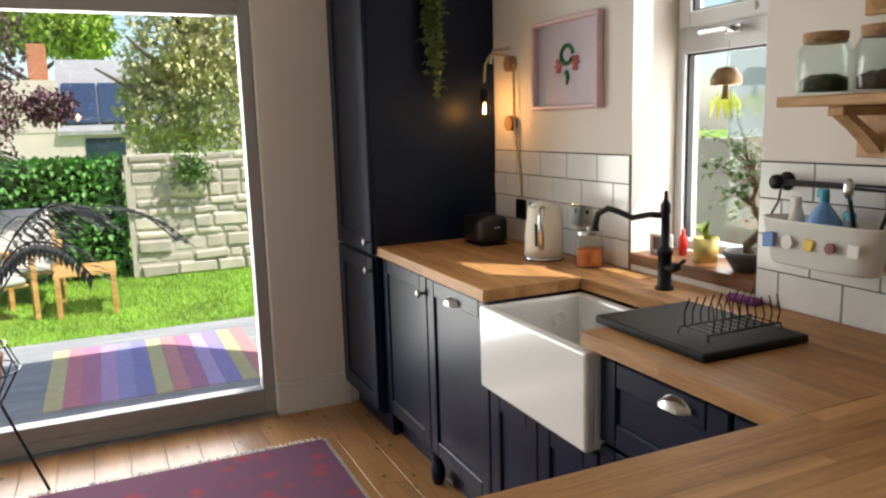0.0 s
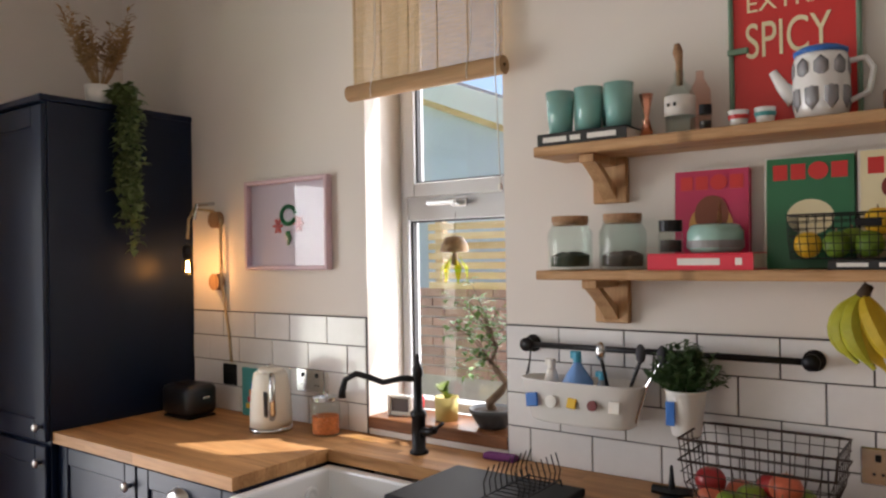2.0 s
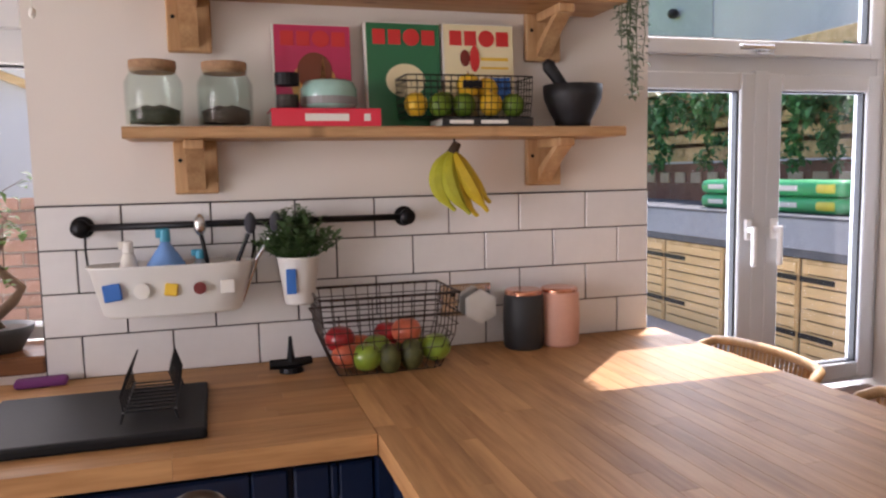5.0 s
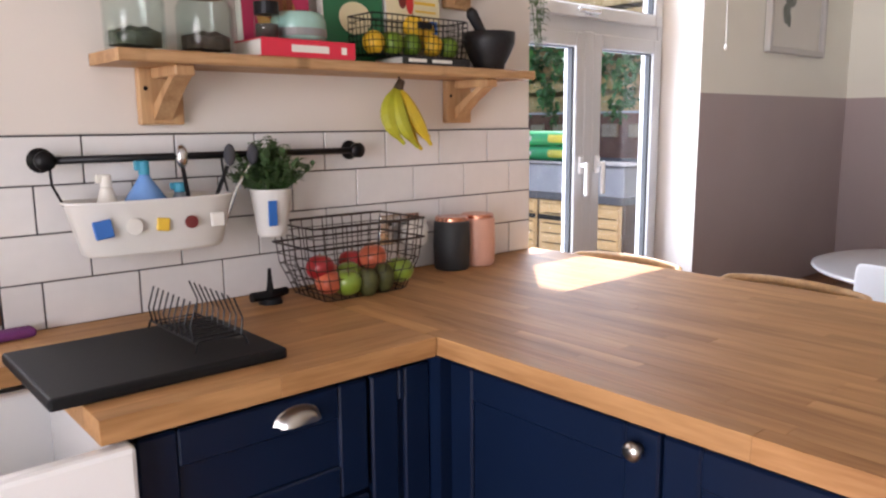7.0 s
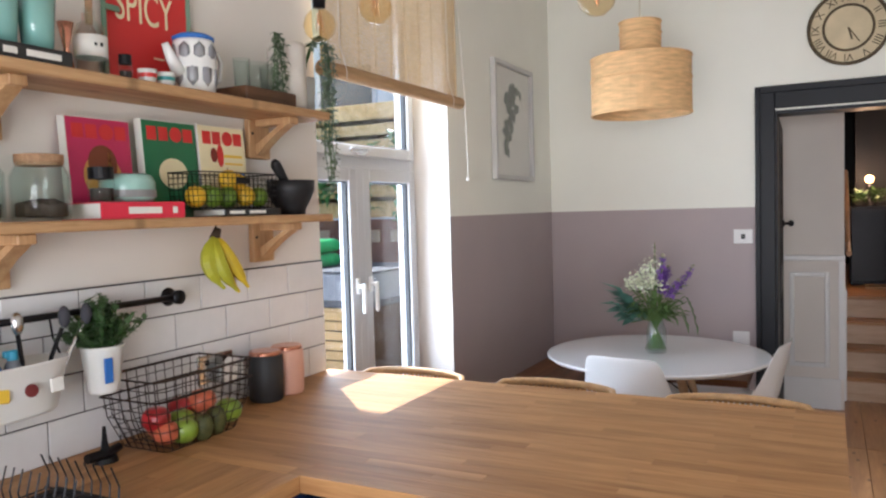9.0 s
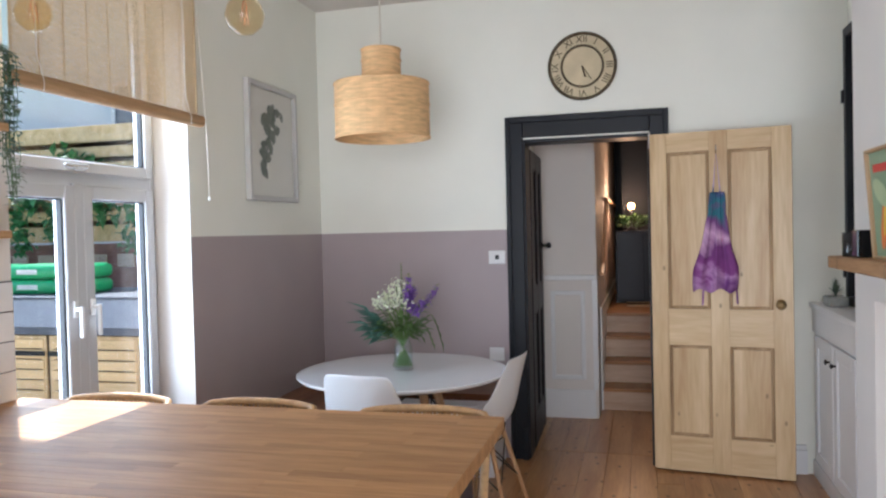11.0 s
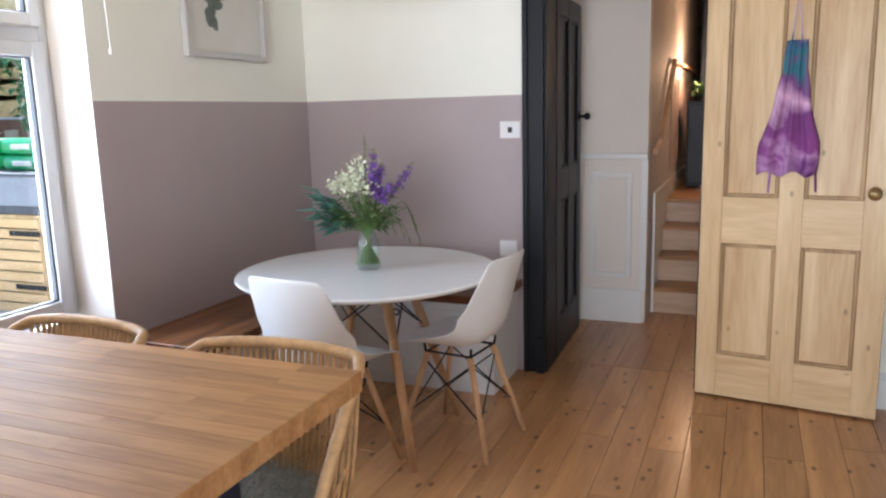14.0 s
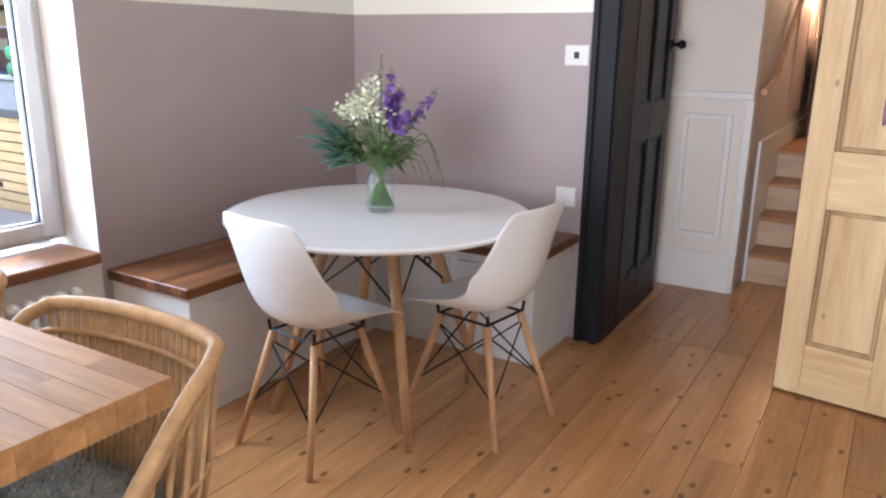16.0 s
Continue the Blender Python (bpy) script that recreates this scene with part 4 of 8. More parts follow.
for i in range(16):
    x = SXX + NS * GO + 0.3 + i * 0.12
    part("stripe", box(x, x + 0.115, -2.4, -1.95, 0.001, 0.012, 0.003), mat("rug_dark", (0.04, 0.035, 0.03, 1), 0.9) if i % 2 else mat("rug_cream", (0.5, 0.42, 0.3, 1), 0.9), runner)
# added black body that fills the dark region beyond the stairs
dd = thing("black_hall_cupboard", "made-up black cupboard filling the dark end of the landing", "cupboard", at=(5.6, -2.12, LZ))
part("body", box(0, 0.4, -0.28, 0.28, 0.0, 0.72, 0.006), BLACKM, dd)
part("door", box(-0.02, -0.002, -0.27, -0.004, 0.03, 0.69, 0.004), BLACKM, dd)
part("door", box(-0.02, -0.002, 0.004, 0.27, 0.03, 0.69, 0.004), BLACKM, dd)
hl = thing("hall_table_lamp", "small lit lamp with an amber bulb among greenery in the hall", "lamp", at=(5.78, -2.0, LZ + 0.72))
part("base", lathe([(0, 0), (0.06, 0), (0.05, 0.02), (0.012, 0.04), (0.012, 0.16), (0.02, 0.2), (0, 0.2)], 16), BLACKM, hl, smooth=True)
b2 = part("bulb", ball(0.035, (0, 0, 0.25)), glow("amber_glow", (1.0, 0.5, 0.18, 1), 12), hl, smooth=True)
b2.visible_shadow = False
bulb_light("hall_light", (5.7, -1.98, LZ + 1.02), 7.5, (1.0, 0.6, 0.34), 0.04)
own = bmesh.new()
rr = random.Random(8)
for i in range(140):
    a, r0 = rr.uniform(0, 6.3), rr.uniform(0.05, 0.16)
    p = Vector((-0.02 + r0 * math.cos(a), r0 * math.sin(a), rr.uniform(0.02, 0.14)))
    leaf(own, p, p + Vector((rr.gauss(0, 0.04), rr.gauss(0, 0.05), rr.uniform(0.0, 0.06))), 0.03)
hg = thing("hall_greenery", "dark leafy arrangement around the hall lamp", "plant", at=(5.74, -2.0, LZ + 0.72))
part("leaves", own, GREENL, hg)


# ---- things on the north wall ----
def rectm(name, parent, x0, x1, z0, z1, y, material, t=0.002):
    return part(name, box(x0, x1, y - t, y, z0, z1), material, parent)


def flat(name, color, rough=0.5):
    return mat(name, color, rough, var=0.06, scale=10, bump=0.02)


RED = flat("print_red", srgb(205, 50, 48), 0.35)
GREENP = flat("print_green", srgb(40, 110, 72), 0.35)
PINKP = flat("print_pink", srgb(190, 45, 90), 0.35)
CREAMP = flat("print_cream", srgb(232, 220, 180), 0.4)
ORANGEP = flat("print_orange", srgb(225, 120, 50), 0.4)
YELLOWP = flat("print_yellow", srgb(230, 190, 60), 0.4)
TEALP = flat("print_teal", srgb(70, 150, 150), 0.4)
BLUEP = flat("print_blue", srgb(50, 110, 190), 0.4)
PAPER = flat("paper_white", (0.75, 0.73, 0.68, 1), 0.6)
DARKP = flat("print_black", (0.02, 0.02, 0.02, 1), 0.4)
CORK = mat("cork", (0.34, 0.2, 0.11, 1), 0.85, var=0.35, scale=60, bump=0.5)
JARG = glass("jar_glass", (0.94, 0.98, 0.97), 0.02)
TEALG = mat("frosted_teal_glass", srgb(158, 214, 206), 0.18, var=0.05, scale=12, bump=0.02, coat=0.4)
TEALG.node_tree.nodes["Principled BSDF"].inputs["Transmission Weight"].default_value = 0.35
COPPER = mat("polished_copper", (0.75, 0.36, 0.25, 1), 0.22, 1.0, var=0.08, bump=0.02)
AMBER = glass("amber_bulb_glass", (0.97, 0.88, 0.70), 0.02)

frame_p = thing("framed_print", "pink box-framed print with a small green and red drawing", "picture", at=(-2.57, 0, 1.665))
PINKF = flat("pink_frame", srgb(208, 180, 190), 0.45)
part("frame", pane_frame(bmesh.new(), -0.232, 0.232, -0.176, 0.176, 0.017, -0.034, -0.002), PINKF, frame_p)
rectm("mount", frame_p, -0.216, 0.216, -0.16, 0.16, -0.006, flat("lilac_paper", srgb(208, 196, 210)))
part("drawing", tube([(0.005 + 0.04 * math.cos(a / 2.9), -0.011, 0.035 + 0.034 * math.sin(a / 2.9)) for a in range(18)], 0.009, 5), GREENP, frame_p)
own = bmesh.new()
for cx, cz in ((-0.055, -0.005), (0.062, 0.0)):
    for a in range(6):
        tube([(cx, -0.011, cz), (cx + 0.026 * math.cos(a * 1.05), -0.011, cz + 0.03 * math.sin(a * 1.05))], 0.006, 5, own)
part("drawing", own, flat("soft_coral_ink", srgb(205, 110, 110)), frame_p)
part("drawing", tube([(0.0, -0.011, -0.03), (0.012, -0.011, -0.055), (0.0, -0.011, -0.08)], [0.012, 0.009, 0.004], 6), GREENP, frame_p)
part("glazing", box(-0.216, 0.216, -0.024, -0.021, -0.16, 0.16), glass("picture_glass"), frame_p)

pl = thing("pulley_wall_lamp", "lit amber bulb on rope cable over two wooden wall pulleys", "wall lamp", at=(-3.0, 0, 1.57))
PULW = wood("pulley_wood", (0.2, 0.1, 0.05, 1), (0.45, 0.28, 0.15, 1), 2, 0.5)
for z in (0.13, -0.13):
    part("pulley", turned(lathe([(0, 0), (0.035, 0), (0.035, 0.008), (0.026, 0.016), (0.035, 0.024), (0.035, 0.03), (0, 0.032)], 18), pose(0.0, -0.005, z, 90, 0, 0)), PULW, pl)
ROPE = mat("jute_rope_cable", (0.5, 0.38, 0.22, 1), 0.9, var=0.3, scale=90, bump=0.6)
part("cable", tube([(0.03, -0.02, 0.13), (0.033, -0.022, 0.0), (0.03, -0.02, -0.13), (0.045, -0.016, -0.22), (0.07, -0.014, -0.35), (0.08, -0.012, -0.46)], 0.006, 8,
                   tube([(0.0, -0.03, 0.165), (-0.05, -0.09, 0.175), (-0.045, -0.12, 0.13), (-0.04, -0.13, 0.05)], 0.006, 8)), ROPE, pl, smooth=True)
part("bracket_arm", tube([(-0.035, -0.004, 0.2), (-0.03, -0.09, 0.19), (-0.035, -0.1, 0.13)], 0.008, 8), CHROME, pl)
part("socket", lathe([(0, 0.0), (0.018, 0.0), (0.02, 0.03), (0.018, 0.05), (0, 0.06)], 16, at=(-0.04, -0.13, -0.03)), BLACKM, pl, smooth=True)
bb = part("bulb", lathe([(0, -0.078), (0.014, -0.07), (0.026, -0.045), (0.024, -0.02), (0.014, 0.0), (0, 0.0)], 18, at=(-0.04, -0.13, -0.03)), AMBER, pl, smooth=True)
bb.visible_shadow = False
fil = part("filament", tube([(-0.04, -0.13, -0.04), (-0.048, -0.13, -0.085), (-0.04, -0.13, -0.06), (-0.032, -0.13, -0.085), (-0.04, -0.13, -0.045)], 0.004, 6), glow("filament_glow", (1.0, 0.5, 0.15, 1), 60), pl)
fil.visible_shadow = False
bulb_light("bulb_light", (-3.04, -0.13, 1.48), 0.08, (1.0, 0.45, 0.16), 0.015)


def blind(name, x0, x1, z_roll, r, label):
    b = thing(name, label, "window blind", at=(0, 0, 0))
    own = bmesh.new()
    z = z_roll
    while z < 2.72:
        box(x0 + 0.01, x1 - 0.01, -0.046, -0.044, z, z + 0.0046, 0, own)
        z += 0.0061
    n = int((x1 - x0) / 0.12)
    for i in range(n + 1):
        x = x0 + 0.02 + (x1 - x0 - 0.04) * i / n
        box(x - 0.0015, x + 0.0015, -0.048, -0.042, z_roll, 2.72, 0, own)
    part("woven_slats", own, BLINDM, b, kind="stuff")
    own = lathe([(0.006, 0), (r, 0), (r, x1 - x0), (0.006, x1 - x0), (0.006, 0)], 20)
    for k in range(3):
        rr2 = r * (0.8 - k * 0.2)
        tube([(rr2 * math.cos(a), rr2 * math.sin(a), -0.0006) for a in [i * math.pi / 8 for i in range(16)]], 0.0015, 4, own, closed=True)
    part("roll", turned(own, pose(x0, -0.055, z_roll, 0, 90, 0)), BLINDR, b, "rolled up lower end of the blind")
    part("headrail", box(x0, x1, -0.05, -0.004, 2.72, 2.75, 0.003), TRIMW, b)
    own = bmesh.new()
    for x in (x0 + 0.12, x1 - 0.12):
        tube([(x, -0.082, z_roll - r), (x, -0.084, z_roll), (x, -0.056, z_roll + 0.1), (x, -0.05, 2.72)], 0.0015, 5, own)
    tube([(x1 - 0.015, -0.05, 2.72), (x1 - 0.012, -0.09, z_roll), (x1 + 0.0, -0.09, z_roll - 0.36)], 0.002, 5, own)
    ball(0.008, (x1, -0.09, z_roll - 0.37), (1, 1, 1.8), own, 1)
    part("cord", own, PAPER, b, kind="stuff")


blind("roman_blind", -2.19, -1.555, 2.105, 0.028, "natural woven roll-up blind half lowered over the sink window")
blind("roman_blind", -0.03, 1.10, 2.01, 0.028, "natural woven roll-up blind half lowered over the tall window")

# upper shelf
def tumbler(x, y, z, group=""):
    t = tagged(part("tumbler", lathe([(0, 0.0), (0.031, 0.0), (0.04, 0.118), (0.037, 0.118), (0.029, 0.006), (0, 0.006)], 24, at=(0, 0, 0)), TEALG, smooth=True), "pale teal frosted glass tumbler standing on a black book", "tumbler", "teal tumblers on the shelf")
    t.location = (x, y, z)


def book(label, cover, at, w, d, h, rz=0, text=None, spine=None):
    """A closed book lying flat, its spine towards local -y."""
    b = thing("book", label, "book", at=at, rz=rz)
    part("cover", box(-w / 2, w / 2, -d / 2, d / 2, h - 0.003, h, 0.001, box(-w / 2, w / 2, -d / 2, d / 2, 0, 0.003, 0.001, box(-w / 2, w / 2, -d / 2, -d / 2 + 0.004, 0.0031, h - 0.0031))), cover, b)
    part("page_block", box(-w / 2 + 0.004, w / 2 - 0.004, -d / 2 + 0.0045, d / 2 - 0.004, 0.0032, h - 0.0032), PAPER, b)
    for x0, x1 in spine or ():
        part("spine_print", box(x0, x1, -d / 2 - 0.0008, -d / 2 - 0.0001, h * 0.3, h * 0.7), PAPER, b)
    return b


book("black hardback book lying flat under teal tumblers", DARKP, (-1.25, -0.105, Z2), 0.255, 0.15, 0.034, 0, spine=((-0.11, -0.04), (-0.03, 0.0), (0.02, 0.1)))
for i, (x, y) in enumerate(((-1.335, -0.125), (-1.25, -0.125), (-1.165, -0.125), (-1.293, -0.05), (-1.208, -0.05))):
    tumbler(x, y, Z2 + 0.0345)
jg = tagged(part("jigger", lathe([(0, 0.0), (0.02, 0.0), (0.006, 0.055), (0.018, 0.115), (0.016, 0.115), (0.004, 0.058), (0, 0.058)], 22), COPPER, smooth=True), "polished copper double jigger on the shelf", "jigger")
jg.location = (-1.092, -0.12, Z2)
bt = thing("bottle", "clear glass bottle with a white label and a cork reamer", "bottle", at=(-1.012, -0.10, Z2))
part("glass", lathe([(0, 0.0), (0.036, 0.0), (0.037, 0.1), (0.03, 0.125), (0.013, 0.14), (0.013, 0.165), (0.01, 0.165), (0.01, 0.14), (0.033, 0.1), (0.033, 0.005), (0, 0.005)], 26), JARG, bt, smooth=True)
part("label", lathe([(0.0378, 0.05), (0.0382, 0.05), (0.0382, 0.1), (0.0378, 0.1), (0.0378, 0.05)], 26), PAPER, bt, smooth=True)
part("mark", box(-0.02, -0.012, -0.040, -0.038, 0.072, 0.08, 0.001, box(-0.004, 0.004, -0.040, -0.038, 0.072, 0.082, 0.001)), DARKP, bt)
part("stopper", tube([(0, 0, 0.13), (0.0, 0, 0.19), (-0.003, 0, 0.215), (-0.004, 0, 0.235)], [0.008, 0.009, 0.013, 0.007], 10), CORK, bt, smooth=True)
bt2 = thing("bottle", "small pinkish clear bottle behind the labelled bottle", "bottle", at=(-0.978, -0.045, Z2))
part("glass", lathe([(0, 0.0), (0.026, 0.0), (0.026, 0.12), (0.01, 0.15), (0.01, 0.17), (0, 0.17)], 20), glass("pink_glass", (0.95, 0.8, 0.75)), bt2, smooth=True)


def spice(x, y, z, r, h, label):
    s = thing("spice_jar", label, "jar", at=(x, y, z))
    part("glass", lathe([(0, 0), (r, 0), (r, h * 0.62), (r * 0.8, h * 0.66), (0, h * 0.66)], 18), JARG, s, smooth=True)
    part("contents", lathe([(0, 0.003), (r * 0.85, 0.003), (r * 0.85, h * 0.4), (0, h * 0.42)], 18), flat("dark_spice", (0.04, 0.03, 0.025, 1), 0.8), s)
    part("lid", lathe([(0, h * 0.66), (r * 0.95, h * 0.66), (r * 0.95, h), (0, h)], 18), BLACKM, s)


spice(-0.94, -0.13, Z2, 0.016, 0.066, "small spice jar with a black lid on the shelf")
for x, c in ((-0.865, RED), (-0.805, TEALP)):
    cp = thing("espresso_cup", "small white cup with a coloured band", "cup", "small cups on the shelf", at=(x, -0.12, Z2))
    part("body", lathe([(0, 0), (0.018, 0), (0.025, 0.043), (0.0225, 0.043), (0.017, 0.004), (0, 0.004)], 22), CERAMIC, cp, smooth=True)
    part("band", lathe([(0.0226, 0.022), (0.0228, 0.022), (0.0246, 0.032), (0.0242, 0.032), (0.0226, 0.022)], 22), c, cp)
ps = thing("poster_board", "red typographic sign in a faded green frame leaning on the wall", "sign", at=(-0.763, -0.012, Z2))
part("frame", pane_frame(bmesh.new(), -0.148, 0.148, 0.0, 0.43, 0.011, -0.016, 0.0), flat("faded_green", srgb(110, 140, 118)), ps)
rectm("panel", ps, -0.138, 0.138, 0.01, 0.42, -0.004, RED)
for txt, z, s, sx in (("EXTRA", 0.32, 0.062, 1.0), ("SPICY", 0.225, 0.125, 0.62)):
    words("lettering", txt, s, Matrix.Translation((-0.012, -0.0075, z)) @ Matrix.Rotation(radians(90), 4, "X") @ Matrix.Diagonal((sx, 1, 1, 1)), CREAMP, ps)
part("plain_bar", box(-0.08, 0.08, -0.008, -0.006, 0.37, 0.395, 0, box(0.015, 0.05, -0.008, -0.006, 0.10, 0.105)), CREAMP, ps)
part("clip", box(-0.15, -0.10, -0.02, -0.012, 0.20, 0.215, 0.002), flat("faded_green", srgb(110, 140, 118)), ps)

tp = thing("teapot", "white teapot with grey pebble pattern and a blue lid", "teapot", at=(-0.688, -0.105, Z2))
tp.scale = (1.07, 1.07, 1.1)
part("body", lathe([(0, 0.0), (0.05, 0.0), (0.054, 0.03), (0.056, 0.07), (0.053, 0.125), (0.05, 0.135), (0, 0.135)], 32), CERAMIC, tp, smooth=True)
own = bmesh.new()
for row, (z, h, n, o) in enumerate(((0.103, 0.023, 9, 0), (0.047, 0.031, 9, 0.5))):
    for k in range(n):
        a = 2 * math.pi * (k + o) / n
        e = ball(1.0, (0, 0, 0), (0.0035, 0.0165, h), None, 1)
        turned(e, pose(0.0535 * math.cos(a), 0.0535 * math.sin(a), z, 0, 0, math.degrees(a)))
        own = merge(own, e)
part("pattern", own, flat("pebble_grey", (0.3, 0.3, 0.32, 1), 0.25), tp, smooth=True, kind="stuff")
part("lid", lathe([(0, 0.135), (0.052, 0.135), (0.053, 0.143), (0.04, 0.15), (0, 0.153)], 28), BLUEP, tp, smooth=True)
part("spout", tube([(-0.05, 0, 0.05), (-0.075, 0, 0.08), (-0.095, 0, 0.115)], [0.02, 0.014, 0.009], 12), CERAMIC, tp, smooth=True)
part("handle", tube([(0.05, 0, 0.115), (0.085, 0, 0.118), (0.098, 0, 0.095), (0.09, 0, 0.05), (0.055, 0, 0.035)], 0.006, 10), CERAMIC, tp, smooth=True)
bx2 = thing("wooden_tray", "dark wooden tray holding clear glasses on the shelf", "tray", at=(-0.445, -0.1, Z2))
part("tray", box(-0.115, 0.115, -0.075, 0.07, 0, 0.042, 0.004), wood("walnut_tray", (0.04, 0.02, 0.01, 1), (0.16, 0.08, 0.04, 1), 0, 0.5), bx2)
for x, y, r in ((-0.07, -0.02, 0.026), (0.0, -0.02, 0.034), (0.075, 0.0, 0.03)):
    g = tagged(part("drinking_glass", lathe([(0, 0), (r * 0.85, 0), (r, 0.085), (r - 0.002, 0.085), (r * 0.8, 0.004), (0, 0.004)], 22), JARG, smooth=True), "clear drinking glass standing on a wooden tray", "glass", "glasses on the tray")
    g.location = (-0.445 + x, -0.1 + y, Z2 + 0.0425)
vs = tagged(part("vase", lathe([(0, 0), (0.05, 0), (0.06, 0.02), (0.062, 0.2), (0.055, 0.22), (0.05, 0.22), (0.055, 0.19), (0.05, 0.01), (0, 0.01)], 30), mat("pale_stoneware", (0.62, 0.58, 0.53, 1), 0.6, var=0.08, scale=20, bump=0.1), smooth=True), "tall pale grey stoneware vase on the shelf", "vase")
vs.location = (-0.265, -0.09, Z2)
EUC = mat("dusty_grey_green_leaf", (0.13, 0.17, 0.11, 1), 0.6, var=0.4, scale=30)


def trailing(name, label, root, strands, drop, spread, size, material, seed, out=(0, -1), sparse=0.018):
    """A plant whose strands spill over an edge and hang."""
    t = thing(name, label, "plant", at=root)
    rnd2 = random.Random(seed)
    st, lv = bmesh.new(), bmesh.new()
    for s in range(strands):
        a = rnd2.uniform(-spread, spread)
        d = drop * rnd2.uniform(0.55, 1.0)
        pts = [Vector((rnd2.uniform(-0.015, 0.015), 0, 0)), Vector((a * 0.4, 0.0, 0.03)) + Vector((out[0], out[1], 0)) * 0.03, Vector((a * 0.8, 0, 0.0)) + Vector((out[0], out[1], 0)) * 0.055]
        z = 0.0
        p = pts[-1]
        while z > -d:
            z -= 0.04
            p = Vector((p.x + rnd2.gauss(0, 0.004), p.y + rnd2.gauss(0, 0.004), z))
            pts.append(p)
        tube(pts, 0.0013, 4, st)
        for q, r in zip(pts, pts[1:]):
            m = max(1, int((q - r).length / sparse))
            for j in range(m):
                c = q.lerp(r, (j + rnd2.random()) / m)
                for sg in (-1, 1):
                    dd2 = Vector((sg * rnd2.uniform(0.4, 1), rnd2.uniform(-1, 0.6), rnd2.uniform(-0.9, 0.2))).normalized() * size * rnd2.uniform(0.7, 1.2)
                    leaf(lv, c, c + dd2, size * 0.62, 0.1)
    part("foliage_stem", st, GREENL, t, kind="stuff")
    part("leaves", lv, material, t, kind="stuff")
    return t


trailing("trailing_plant", "dusty green trailing plant spilling down beside the vase", (-0.37, -0.13, Z2 + 0.2), 7, 0.21, 0.045, 0.025, EUC, 3, (0, -0.3))
trailing("trailing_plant", "dusty green trailing plant hanging past the end of the shelf", (-0.185, -0.12, Z2 + 0.22), 9, 0.47, 0.06, 0.025, EUC, 5, (0.3, -1))
tr2 = thing("plant_pot", "small grey pot of trailing greenery at the end of the shelf", "plant pot", at=(-0.185, -0.09, Z2))
part("pot", lathe([(0, 0), (0.035, 0), (0.042, 0.12), (0.038, 0.12), (0, 0.1)], 22), mat("grey_stoneware", (0.5, 0.49, 0.46, 1), 0.6, var=0.1, scale=20, bump=0.2), tr2, smooth=True)
part("stems", tube([(0, 0, 0.1), (0.005, -0.01, 0.17), (0.01, -0.03, 0.22)], 0.006, 6), GREENL, tr2)

# lower shelf
for x, fill in ((-1.32, (0.05, 0.06, 0.04, 1)), (-1.167, (0.06, 0.04, 0.03, 1))):
    j = thing("storage_jar", "clear glass storage jar with a cork lid and dark dried leaves", "jar", "cork jars on the shelf", at=(x, -0.11, Z1))
    part("glass", lathe([(0, 0), (0.055, 0), (0.061, 0.008), (0.062, 0.1), (0.05, 0.122), (0.05, 0.13), (0.047, 0.13), (0.047, 0.121), (0.058, 0.099), (0.057, 0.01), (0, 0.007)], 30), JARG, j, smooth=True)
    own = lathe([(0, 0.009), (0.052, 0.011), (0.053, 0.038), (0.025, 0.05), (0, 0.044)], 20)
    for v in own.verts:
        v.co += Vector((noise.noise(v.co * 60), noise.noise(v.co * 50 + Vector((3, 0, 0))), noise.noise(v.co * 70) * 2)) * 0.003
    part("contents", own, mat("dried_leaves_%d" % int(abs(x) * 10), fill, 0.9, var=0.6, scale=90, bump=0.8), j)
    part("cork", lathe([(0, 0.122), (0.0465, 0.122), (0.05, 0.131), (0.05, 0.147), (0, 0.148)], 26), CORK, j)
b = book("thick red hardback cookbook lying flat on the shelf", flat("book_coral_red", srgb(214, 50, 72), 0.35), (-0.947, -0.115, Z1), 0.25, 0.14, 0.041, 0, spine=((-0.05, 0.05), (0.085, 0.1)))
spice(-1.03, -0.135, Z1 + 0.0415, 0.03, 0.082, "small glass spice jar standing on a red book")
bw = thing("serving_bowl", "low pale teal stoneware bowl on a red book", "bowl", at=(-0.93, -0.105, Z1 + 0.0415))
part("body", lathe([(0, 0), (0.055, 0), (0.067, 0.012), (0.066, 0.05), (0.058, 0.066), (0.05, 0.07), (0.055, 0.06), (0.05, 0.02), (0, 0.02)], 32), mat("pale_teal_glaze", srgb(150, 188, 178), 0.25, var=0.12, scale=25, coat=0.3), bw, smooth=True)
part("band", lathe([(0.0672, 0.012), (0.0676, 0.014), (0.0672, 0.03), (0.0668, 0.03), (0.0672, 0.012)], 32), mat("grey_glaze", (0.22, 0.22, 0.22, 1), 0.4), bw)


